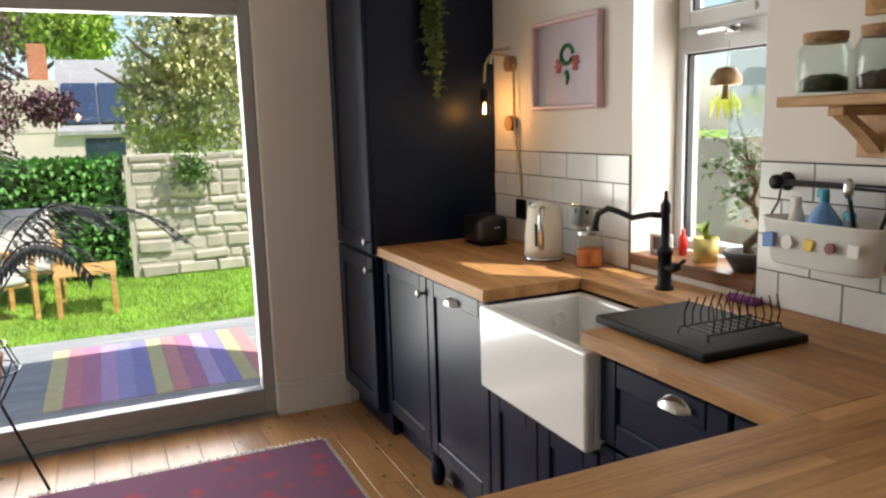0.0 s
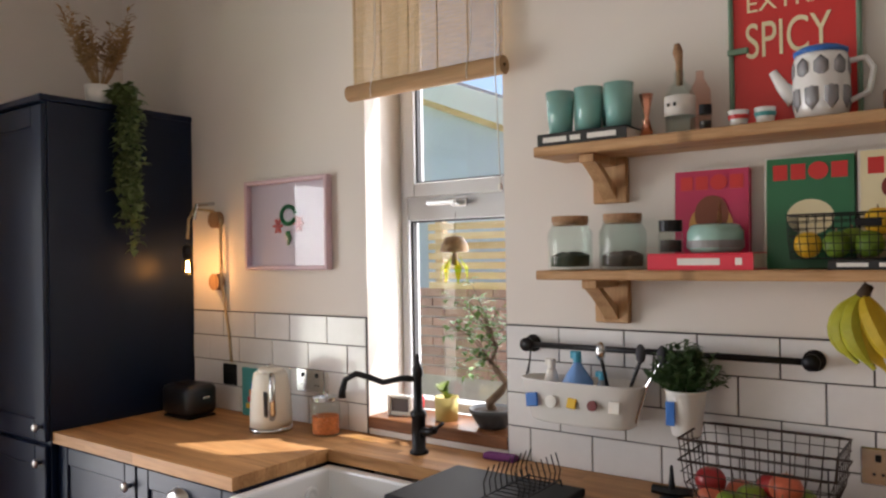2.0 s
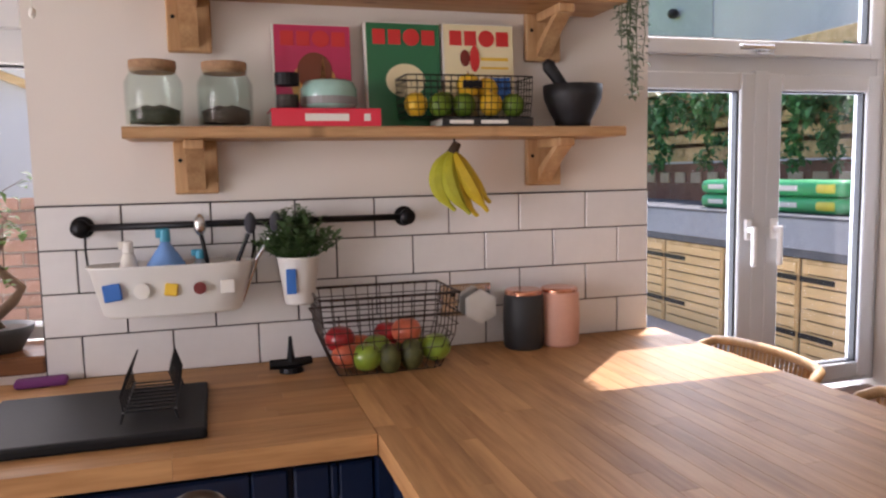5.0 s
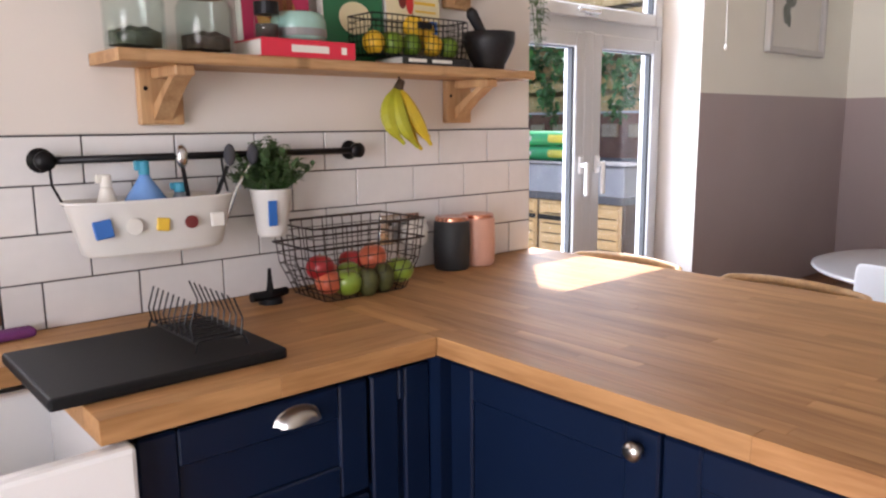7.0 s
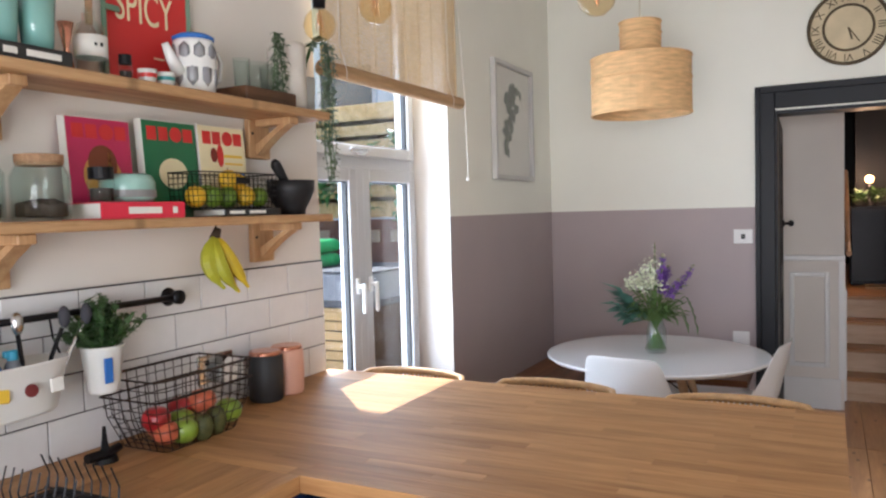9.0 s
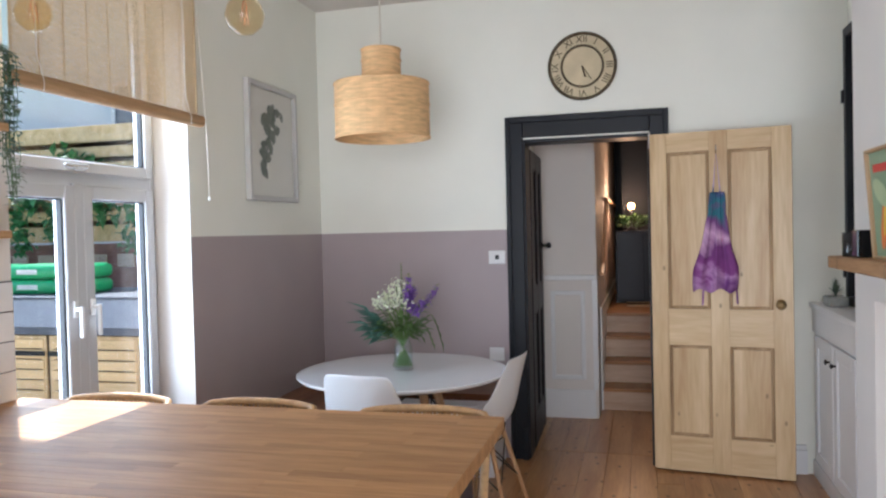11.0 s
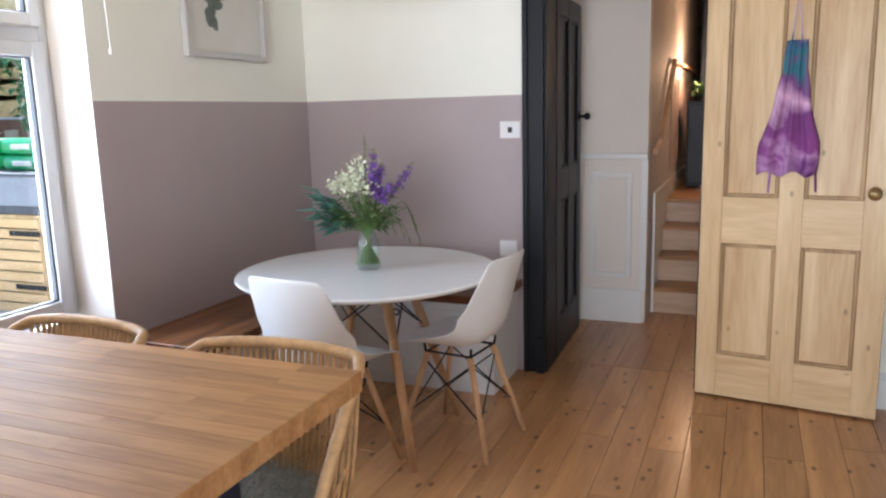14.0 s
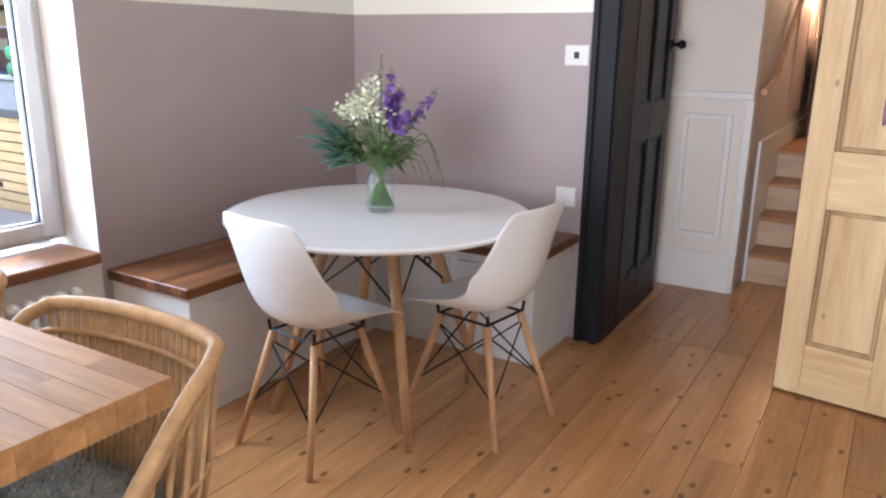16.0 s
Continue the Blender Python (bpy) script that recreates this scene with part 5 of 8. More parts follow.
def cookbook(x0, x1, h, cover, label, blocks, tilt=4):
    w = x1 - x0
    b = thing("cookbook", label, "book", "cookbooks standing on the shelf", at=((x0 + x1) / 2, -0.052, Z1))
    b.matrix_world = pose((x0 + x1) / 2, -0.056, Z1, -tilt, 0, 0)
    part("page_block", box(-w / 2 + 0.003, w / 2 - 0.004, 0.0015, 0.0195, 0.003, h - 0.003), PAPER, b)
    part("cover", box(-w / 2, w / 2, -0.002, 0.0012, 0.0, h, 0.0008, box(-w / 2, w / 2, 0.0198, 0.0225, 0.0, h, 0.0008, box(-w / 2, -w / 2 + 0.0028, 0.0013, 0.0197, 0, h))), cover, b)
    part("cover_edge", box(-w / 2 - 0.004, -w / 2 - 0.0002, -0.0025, 0.0225, 0.0, h + 0.003, 0.001), PAPER, b)
    part("cover_edge", box(-w / 2, w / 2, -0.0025, 0.001, h + 0.0002, h + 0.003), PAPER, b)
    for i, (bx0, bx1, bz0, bz1, m3, rd) in enumerate(blocks):
        if rd:
            own = turned(lathe([(0, 0), (0.5, 0), (0.5, 0.0007), (0, 0.0007)], 22), pose(0, 0, 0, 90, 0, 0))
            turned(own, Matrix.Translation(((bx0 + bx1) / 2 * w, -0.0021 - 0.0008 * (i % 3), (bz0 + bz1) / 2 * h)) @ Matrix.Diagonal(((bx1 - bx0) * w, 1, (bz1 - bz0) * h, 1)))
        else:
            own = box(bx0 * w, bx1 * w, -0.0032, -0.0021, bz0 * h, bz1 * h)
        part("cover_print", own, m3, b)


def title(m3):
    return [(-0.42, -0.25, 0.80, 0.94, m3, False), (-0.21, -0.04, 0.80, 0.94, m3, False), (-0.01, 0.22, 0.79, 0.95, m3, True), (0.25, 0.43, 0.80, 0.94, m3, False)]


cookbook(-1.048, -0.864, 0.252, PINKP, "pink cookbook with a golden pudding on its cover", title(RED) + [(-0.3, 0.3, 0.2, 0.66, flat("pudding_gold", srgb(200, 150, 80)), True), (-0.22, 0.24, 0.36, 0.74, flat("pudding_brown", srgb(120, 60, 35)), True), (-0.14, -0.08, 0.4, 0.7, flat("pudding_gold", srgb(200, 150, 80)), True), (-0.03, 0.04, 0.38, 0.73, flat("pudding_gold", srgb(200, 150, 80)), True), (0.09, 0.15, 0.4, 0.68, flat("pudding_gold", srgb(200, 150, 80)), True)])
cookbook(-0.823, -0.634, 0.265, GREENP, "green cookbook with a pale dome on its cover", title(RED) + [(-0.26, 0.28, 0.3, 0.62, CREAMP, True)])
cookbook(-0.622, -0.432, 0.268, CREAMP, "cream cookbook with red shapes on its cover", title(RED) + [(-0.14, 0.0, 0.55, 0.8, RED, True), (-0.28, -0.14, 0.6, 0.76, flat("print_dark_red", srgb(120, 40, 30)), True), (0.02, 0.42, 0.66, 0.69, YELLOWP, False), (0.02, 0.42, 0.58, 0.6, YELLOWP, False), (0.1, 0.44, 0.28, 0.5, BLUEP, False)])
book("slim dark cookbook lying under the wire fruit basket", DARKP, (-0.553, -0.105, Z1), 0.235, 0.15, 0.022, 0, spine=((-0.1, -0.04), (-0.02, 0.05)))


def wire_box(parent, w, d, h, nx, nz, r, taper=0.9, bottom=True, material=BLACKM):
    """A wire basket: rims, hoops and uprights."""
    ring = lambda f, z: [Vector((sx * w / 2 * f, sy * d / 2 * f, z)) for sx, sy in ((-1, -1), (-0.85, -1.12), (0.85, -1.12), (1, -1), (1, 1), (0.85, 1.12), (-0.85, 1.12), (-1, 1))]
    rim = part("rim", tube(ring(1, h), r * 1.8, 8, closed=True), material, parent)
    own = bmesh.new()
    for k in range(nz):
        f = k / nz
        tube(ring(taper + (1 - taper) * min(1, f * 1.6), h * f + 0.002), r, 5, own, closed=True)
    top, low = ring(1, h), ring(taper, 0.002)
    n = len(top)
    for i in range(n):
        m = max(1, int((top[i] - top[(i + 1) % n]).length / nx))
        for j in range(m):
            a, c = top[i].lerp(top[(i + 1) % n], j / m), low[i].lerp(low[(i + 1) % n], j / m)
            mid = Vector((a.x, a.y, h * 0.45)).lerp(Vector((c.x, c.y, h * 0.45)), 0.25)
            tube([a, mid, c], r, 5, own)
    if bottom:
        m = int(w * taper / nx)
        for j in range(m + 1):
            x = -w * taper / 2 + w * taper * j / m
            tube([(x, -d * taper / 2, 0.002), (x, d * taper / 2, 0.002)], r, 5, own)
    part("mesh_wire", own, material, parent, kind="stuff")


def fruit(kind, label, place, r, material, scale=(1, 1, 0.94), group=""):
    f = thing(kind, label, kind.replace("_", " "), group, at=place, rz=place[0] * 900)
    own = ball(r, (0, 0, 0), scale, None, 3)
    for v in own.verts:
        q = (v.co.x ** 2 + v.co.y ** 2) / (r * r)
        v.co.z -= 0.18 * r * math.exp(-q * 9) * (1 if v.co.z > 0 else -0.6)
    part("skin", own, material, f, smooth=True)
    part("stalk", tube([(0, 0, r * scale[2] * 0.75), (0.002, 0, r * scale[2] * 1.12)], 0.0016, 5), CORK, f)


LEMON = mat("lemon_skin", srgb(225, 180, 40), 0.45, var=0.15, scale=30, bump=0.25)
LIME = mat("lime_skin", srgb(105, 135, 35), 0.45, var=0.3, scale=20, bump=0.25)
wb = thing("wire_fruit_basket", "black wire basket of lemons and limes on a slim book", "fruit basket", at=(-0.592, -0.11, Z1 + 0.0225))
wire_box(wb, 0.325, 0.105, 0.1, 0.017, 6, 0.0011, 0.96)
part("clasp", box(-0.025, 0.025, -0.066, -0.062, 0.07, 0.088, 0.001), BLACKM, wb)
for i, (x, z, y) in enumerate(((-0.745, 0.033, -0.12), (-0.685, 0.033, -0.125), (-0.622, 0.033, -0.12), (-0.552, 0.035, -0.125), (-0.490, 0.033, -0.12), (-0.605, 0.082, -0.11), (-0.66, 0.04, -0.08), (-0.55, 0.075, -0.09))):
    m3 = (LEMON, LIME, LIME, LEMON, LIME, LEMON, LIME, LEMON)[i]
    fruit("lemon" if m3 is LEMON else "lime", "yellow lemon in the wire basket" if m3 is LEMON else "dark green lime in the wire basket", (x + 0.025, y, Z1 + 0.023 + z), 0.029, m3, (1, 1, 1.1), "lemons and limes in the basket")
mo = thing("mortar", "black granite mortar with its pestle on the shelf", "mortar", at=(-0.29, -0.105, Z1))
mo.scale = (1, 1, 1.1)
GRAN = mat("black_granite", (0.008, 0.008, 0.010, 1), 0.55, var=0.4, scale=80, bump=0.3)
part("bowl", lathe([(0, 0), (0.045, 0), (0.047, 0.015), (0.062, 0.04), (0.076, 0.07), (0.078, 0.1), (0.068, 0.1), (0.062, 0.07), (0.04, 0.035), (0, 0.03)], 36), GRAN, mo, smooth=True)
part("pestle", tube([(0.02, 0, 0.045), (-0.03, 0.0, 0.10), (-0.07, 0, 0.145), (-0.078, 0, 0.155)], [0.02, 0.014, 0.017, 0.01], 14), GRAN, mo, smooth=True)

# bananas
bn = thing("bananas", "bunch of ripening bananas hanging from a hook under the shelf", "bananas", at=(-0.612, -0.085, Z1 - 0.03))
BAN = mat("banana_skin", srgb(205, 178, 45), 0.5, var=0.3, scale=9, fine=60, bump=0.1)
BANG = mat("greenish_banana_skin", srgb(168, 168, 45), 0.5, var=0.3, scale=9, fine=60, bump=0.1)
part("hook", tube([(0, 0, 0.008), (0, 0, -0.01), (0.01, 0, -0.018), (0.012, 0, -0.006)], 0.0025, 6), BLACKM, bn)
part("stalk", tube([(0.008, 0, -0.006), (0.002, 0, -0.016), (-0.006, 0, -0.034)], [0.011, 0.012, 0.016], 8), flat("stalk_brown", (0.05, 0.03, 0.015, 1), 0.8), bn, smooth=True)
for m3, mid, tip in ((BANG, (-0.098, -0.02, -0.10), (-0.012, -0.035, -0.176)), (BANG, (-0.06, -0.045, -0.105), (0.022, -0.05, -0.185)), (BAN, (-0.028, -0.02, -0.12), (0.048, -0.035, -0.192)),
                     (BAN, (0.006, -0.045, -0.10), (0.07, -0.05, -0.18)), (BAN, (0.02, -0.01, -0.085), (0.088, -0.02, -0.16))):
    root, mid, tip = Vector((-0.004, 0, -0.026)), Vector(mid), Vector(tip)
    pts = [root * (1 - f) ** 2 + mid * (2 * f * (1 - f)) + tip * f * f for f in [q / 10 for q in range(11)]]
    part("banana", tube(pts, [0.008, 0.012, 0.018, 0.021, 0.022, 0.0222, 0.021, 0.019, 0.0145, 0.007, 0.005], 7), m3, bn, smooth=False)

# utensil rail
ur = thing("utensil_rail", "black iron rail with disc ends fixed across the tiles", "rail", at=(-1.115, -0.0096, 1.268))
part("bar", tube([(-0.383, -0.035, 0), (0.384, -0.035, 0)], 0.0085, 12), BLACKM, ur, smooth=True)
for x in (-0.383, 0.384):
    part("end_disc", turned(lathe([(0, 0), (0.026, 0), (0.026, 0.004), (0.01, 0.008), (0.01, 0.03), (0.02, 0.035), (0.02, 0.048), (0, 0.05)], 18), pose(x, 0, 0, 90, 0, 0)), BLACKM, ur, smooth=True)
bn2 = thing("hanging_tub", "oval white enamel tub with coloured magnets hanging from the rail", "storage tub", at=(-1.302, -0.09, 1.068))
ENAM = mat("white_enamel", (0.74, 0.73, 0.70, 1), 0.3, var=0.04, scale=9, bump=0.02)
own = lathe([(0, 0), (0.80, 0), (0.85, 0.006), (1.0, 0.11), (1.03, 0.113), (1.03, 0.117), (0.98, 0.117), (0.82, 0.01), (0, 0.008)], 40)
for v in own.verts:
    r0 = math.hypot(v.co.x, v.co.y)
    if r0 > 0:
        a = math.atan2(v.co.y, v.co.x)
        e = (abs(math.cos(a)) ** 3 + abs(math.sin(a)) ** 3) ** (-1 / 3)
        v.co.x, v.co.y = r0 * math.cos(a) * e * 0.178, r0 * math.sin(a) * e * 0.062
part("tub", own, ENAM, bn2, smooth=True)
for i, (m3, s) in enumerate(((BLUEP, 0.017), (PAPER, 0.015), (YELLOWP, 0.012), (flat("print_maroon", srgb(110, 40, 40)), 0.012), (PAPER, 0.014))):
    x = -0.124 + i * 0.061
    s += 0.002
    own = box(-s, s, -0.003, 0.003, -s, s, 0.0025) if i % 2 == 0 else turned(lathe([(0, 0), (s, 0), (s, 0.005), (0, 0.006)], 14), pose(0, 0, 0, 90, 0, 0))
    turned(own, pose(x, -0.062, 0.062, -7, 8 * (i % 3 - 1), 0))
    part("magnet", own, m3, bn2)
for sx in (-1, 1):
    part("hook", tube([(sx * 0.178, 0.0, 0.11), (sx * 0.187, 0.04, 0.15), (sx * 0.187, 0.05, 0.205)], 0.0028, 6), BLACKM, bn2)
for x, label, m3, h, br in ((-1.395, "white spray bottle standing in the enamel tub", PAPER, 0.15, 0.024), (-1.315, "blue washing-up bottle standing in the enamel tub", flat("blue_plastic", srgb(112, 155, 214), 0.25), 0.175, 0.043), (-1.24, "grey cleaning bottle standing in the enamel tub", flat("grey_bottle", (0.2, 0.22, 0.25, 1), 0.4), 0.125, 0.024)):
    cb = thing("cleaning_bottle", label, "bottle", at=(x, -0.09, 1.085))
    part("body", lathe([(0, 0), (br * 0.92, 0), (br, 0.01), (br, h * 0.55), (0.014, h * 0.8), (0.01, h * 0.85), (0, h * 0.85)], 18), m3, cb, smooth=True)
    part("cap", lathe([(0, h * 0.85), (0.012, h * 0.85), (0.011, h), (0, h)], 14, box(-0.02, 0.01, -0.006, 0.006, h * 0.9, h * 1.02, 0.002)), flat("cap_teal", srgb(60, 150, 180)) if x != -1.395 else PAPER, cb)
for x, lean in ((-1.215, -0.02), (-1.18, 0.05), (-1.15, 0.075)):
    br3 = thing("dish_brush", "dish brush standing head up in the enamel tub", "brush", "brushes in the tub", at=(x, -0.09, 1.085))
    part("handle", tube([(0, 0, 0), (lean * 0.5, -0.01, 0.1), (lean, -0.015, 0.16)], 0.005, 8), BLACKM if lean < 0.06 else CHROME, br3)
    part("head", ball(0.02, (lean * 1.1, -0.018, 0.185), (0.7, 0.6, 1.3)), flat("bristle_dark", (0.05, 0.05, 0.06, 1), 0.9) if lean > 0 else CHROME, br3, smooth=True)
pp = thing("hanging_plant_pot", "bushy green herb in a white pot hung from the rail", "potted plant", at=(-1.015, -0.09, 1.07))
part("pot", lathe([(0, 0), (0.033, 0), (0.036, 0.006), (0.05, 0.11), (0.053, 0.114), (0.049, 0.116), (0.03, 0.09), (0, 0.09)], 28), ENAM, pp, smooth=True)
part("sticker", box(-0.035, -0.012, -0.051, -0.047, 0.03, 0.09, 0.001), BLUEP, pp)
part("hook", tube([(0, 0.045, 0.11), (0.0, 0.055, 0.15), (0, 0.05, 0.2)], 0.0028, 6), BLACKM, pp)
rnd3 = random.Random(21)
own, st = bmesh.new(), bmesh.new()
for i in range(95):
    a, u = rnd3.uniform(0, 6.283), rnd3.random()
    el = radians(rnd3.uniform(15, 88))
    L = rnd3.uniform(0.075, 0.13)
    tip = Vector((math.cos(a) * math.cos(el) * L * 0.95, math.sin(a) * math.cos(el) * L * 0.7, 0.11 + math.sin(el) * L))
    root = Vector((math.cos(a) * 0.02, math.sin(a) * 0.02, 0.10))
    tube([root, tip], 0.0012, 4, st)
    for j in range(9):
        c = root.lerp(tip, 0.35 + 0.65 * j / 8)
        leaf(own, c, c + Vector((rnd3.gauss(0, 1), rnd3.gauss(0, 1), rnd3.uniform(-0.2, 1))).normalized() * rnd3.uniform(0.02, 0.032), 0.016, 0.1)
part("foliage_stem", st, GREENL, pp, kind="stuff")
part("leaves", own, mat("herb_leaf", (0.07, 0.13, 0.05, 1), 0.5, var=0.5, scale=40), pp, kind="stuff")


# sockets
def socket_plate(x, z, w, material, label, y=-0.0096):
    s = thing("wall_socket", label, "socket", at=(x, y, z))
    part("plate", box(-w / 2, w / 2, -0.008, 0, -0.043, 0.043, 0.003), material, s)
    for sx in ((-w / 4, w / 4) if w > 0.1 else (0,)):
        part("switch", box(sx - 0.006, sx + 0.006, -0.012, -0.008, 0.012, 0.028, 0.001), BLACKM, s)
        part("pin_holes", box(sx - 0.012, sx - 0.006, -0.0085, -0.0081, -0.02, -0.014, 0, box(sx + 0.006, sx + 0.012, -0.0085, -0.0081, -0.02, -0.014)), BLACKM, s)


socket_plate(-0.565, 1.035, 0.146, CHROME, "brushed steel double socket on the white tiles")
socket_plate(-2.455, 1.075, 0.146, CHROME, "brushed steel double socket beside the kettle")
socket_plate(-2.93, 1.06, 0.086, BLACKM, "black single socket behind the toaster")
hx = thing("smart_speaker", "white hexagonal device plugged in at the socket", "device", at=(-0.535, -0.05, 1.02))
part("body", turned(lathe([(0, 0), (0.045, 0), (0.047, 0.006), (0.047, 0.02), (0, 0.024)], 6), pose(0, 0.012, 0, 90, 0, 0) @ pose(0, 0, 0, 0, 0, 30)), ENAM, hx)
part("plug", box(-0.02, 0.02, 0.013, 0.03, -0.02, 0.02, 0.003), PAPER, hx)
for x, m3, label in ((-0.428, flat("black_stoneware", (0.02, 0.022, 0.025, 1), 0.55), "matt black storage canister with a copper lid"), (-0.324, mat("pink_stoneware", srgb(208, 160, 140), 0.6, var=0.1, scale=14), "dusty pink storage canister with a copper lid")):
    cn = thing("canister", label, "canister", "canisters on the worktop", at=(x, -0.09, CT))
    part("body", lathe([(0, 0), (0.048, 0), (0.053, 0.008), (0.055, 0.07), (0.053, 0.14), (0.05, 0.145), (0, 0.145)], 34), m3, cn, smooth=True)
    part("lid", lathe([(0, 0.145), (0.05, 0.145), (0.05, 0.153), (0.046, 0.157), (0, 0.157)], 30), COPPER, cn)

# counter fruit basket
fb = thing("wire_fruit_basket", "large dark wire basket of apples and avocados on the worktop", "fruit basket", at=(-0.82, -0.135, CT))
DWIRE = mat("dark_bronze_wire", (0.05, 0.035, 0.03, 1), 0.45, 0.7, var=0.2)
wire_box(fb, 0.335, 0.19, 0.185, 0.03, 7, 0.0014, 0.74, material=DWIRE)
own = bmesh.new()
for z, f in ((0.185, 1.0), (0.135, 1.0)):
    tube([(sx * 0.168, sy * 0.098, z) for sx, sy in ((-1, -1), (1, -1), (1, 1), (-1, 1))], 0.0028, 6, own, closed=True)
part("hoop", own, DWIRE, fb)
APP = mat("red_apple_skin", srgb(165, 35, 40), 0.3, var=0.4, scale=14, fine=90, bump=0.02, coat=0.3)
GAP = mat("green_apple_skin", srgb(125, 150, 50), 0.3, var=0.25, scale=14, bump=0.02, coat=0.3)
PEA = mat("blush_apple_skin", srgb(205, 105, 75), 0.35, var=0.4, scale=16, bump=0.05)
AVO = mat("avocado_skin", srgb(78, 80, 40), 0.6, var=0.5, scale=50, bump=0.5)
for kind, x, y, z, r, m3 in (("apple", -0.955, -0.17, 0.092, 0.036, APP), ("apple", -0.945, -0.19, 0.045, 0.034, PEA), ("apple", -0.90, -0.205, 0.04, 0.037, GAP), ("apple", -0.865, -0.16, 0.062, 0.036, GAP), ("avocado", -0.845, -0.215, 0.035, 0.032, AVO),
                          ("apple", -0.83, -0.12, 0.085, 0.034, APP), ("apple", -0.79, -0.16, 0.098, 0.037, PEA), ("avocado", -0.79, -0.205, 0.038, 0.034, AVO), ("apple", -0.725, -0.19, 0.047, 0.038, GAP), ("apple", -0.90, -0.12, 0.045, 0.036, PEA), ("apple", -0.77, -0.1, 0.042, 0.036, GAP), ("apple", -0.84, -0.165, 0.035, 0.03, PEA)):
    fruit(kind, {APP: "shiny red apple in the wire basket", GAP: "green apple in the wire basket", PEA: "blushed orange-red apple in the wire basket", AVO: "dark green avocado in the wire basket"}[m3], (x + 0.022, y, CT + (z if z < 0.05 else z - 0.012)), r, m3, (1, 1, 0.92) if kind == "apple" else (0.85, 0.85, 1.2), "fruit in the worktop basket")

# drying board and rack
BOARDM = mat("black_slate_board", (0.007, 0.007, 0.008, 1), 0.6, var=0.3, scale=8, bump=0.1)
BOARDM.node_tree.nodes["Principled BSDF"].inputs["Specular IOR Level"].default_value = 0.22
db = tagged(part("draining_board", box(-1.64, -1.235, -0.54, -0.215, CT + 0.0005, CT + 0.022, 0.006, None, 2), BOARDM), "matt black draining board lying beside the sink", "draining board")
dr = thing("plate_rack", "black wire plate rack standing on the draining board", "plate rack", at=(-1.335, -0.36, CT + 0.0225))
own = bmesh.new()
for sx in (-1, 1):
    tube([(sx * 0.05, -0.12, 0.004), (sx * 0.045, -0.12, 0.02), (sx * 0.045, 0.11, 0.02), (sx * 0.05, 0.11, 0.004)], 0.0025, 6, own)
part("base", own, BLACKM, dr)
for i in range(9):
    y = -0.105 + i * 0.0255
    for sx in (-1, 1):
        part("prong", tube([(sx * 0.045, y, 0.02), (sx * 0.05, y + 0.002, 0.05), (sx * 0.036, y + 0.005, 0.09)], 0.0018, 5), BLACKM, dr)
    part("cross_wire", tube([(-0.045, y, 0.02), (0.045, y, 0.02)], 0.0018, 5), BLACKM, dr)
sc = tagged(part("scourer", box(-0.055, 0.055, -0.02, 0.02, 0, 0.02, 0.008, None, 2), flat("purple_scourer", srgb(110, 50, 110), 0.8)), "purple scrubbing brush lying behind the draining board", "scourer")
sc.matrix_world = pose(-1.60, -0.045, CT + 0.0005, 0, 0, 4)
co = thing("corkscrew", "dark winged corkscrew lying beside the fruit basket", "corkscrew", at=(-1.045, -0.12, CT + 0.0005))
part("screw", tube([(0, 0, 0.018), (0.0, 0.0, 0.05), (0, 0, 0.085)], [0.012, 0.007, 0.004], 8), BLACKM, co)
part("arm", tube([(-0.05, 0, 0.02), (0, 0, 0.018), (0.05, 0.01, 0.022)], [0.012, 0.014, 0.01], 8), BLACKM, co)
part("foot", lathe([(0, 0), (0.03, 0), (0.026, 0.012), (0, 0.016)], 16), BLACKM, co)

# left worktop
kt = thing("kettle", "cream enamel kettle with a chrome base on the oak worktop", "kettle", at=(-2.52, -0.15, CT), rz=-15)
part("base", lathe([(0, 0), (0.078, 0), (0.078, 0.014), (0, 0.016)], 32), CHROME, kt, smooth=True)
part("body", lathe([(0, 0.017), (0.076, 0.017), (0.076, 0.05), (0.071, 0.13), (0.062, 0.2), (0.059, 0.21), (0, 0.215)], 36), mat("cream_enamel", (0.84, 0.80, 0.70, 1), 0.5, var=0.03, scale=5, bump=0.0), kt, smooth=True)
part("lid", lathe([(0, 0.213), (0.05, 0.212), (0.045, 0.222), (0.01, 0.227), (0, 0.228)], 26), mat("cream_enamel", (0.84, 0.80, 0.70, 1), 0.5, var=0.03, scale=5, bump=0.0), kt, smooth=True)
part("lid_knob", lathe([(0, 0.226), (0.009, 0.226), (0.013, 0.236), (0, 0.242)], 16), CHROME, kt, smooth=True)
part("handle", tube([(0.05, -0.02, 0.205), (0.098, -0.04, 0.2), (0.105, -0.045, 0.15), (0.1, -0.04, 0.08), (0.07, -0.03, 0.055)], 0.011, 10), CHROME, kt, smooth=True)
part("gauge", box(0.045, 0.07, -0.052, -0.045, 0.06, 0.15, 0.003), BLACKM, kt)
part("spout", tube([(-0.05, 0, 0.17), (-0.075, 0, 0.205)], [0.02, 0.008], 10), mat("cream_enamel", (0.84, 0.80, 0.70, 1), 0.5, var=0.03, scale=5, bump=0.0), kt, smooth=True)
to = thing("toaster", "dark steel toaster against the tall cupboard", "toaster", at=(-3.02, -0.16, CT))
to.scale = (0.88, 0.88, 0.86)
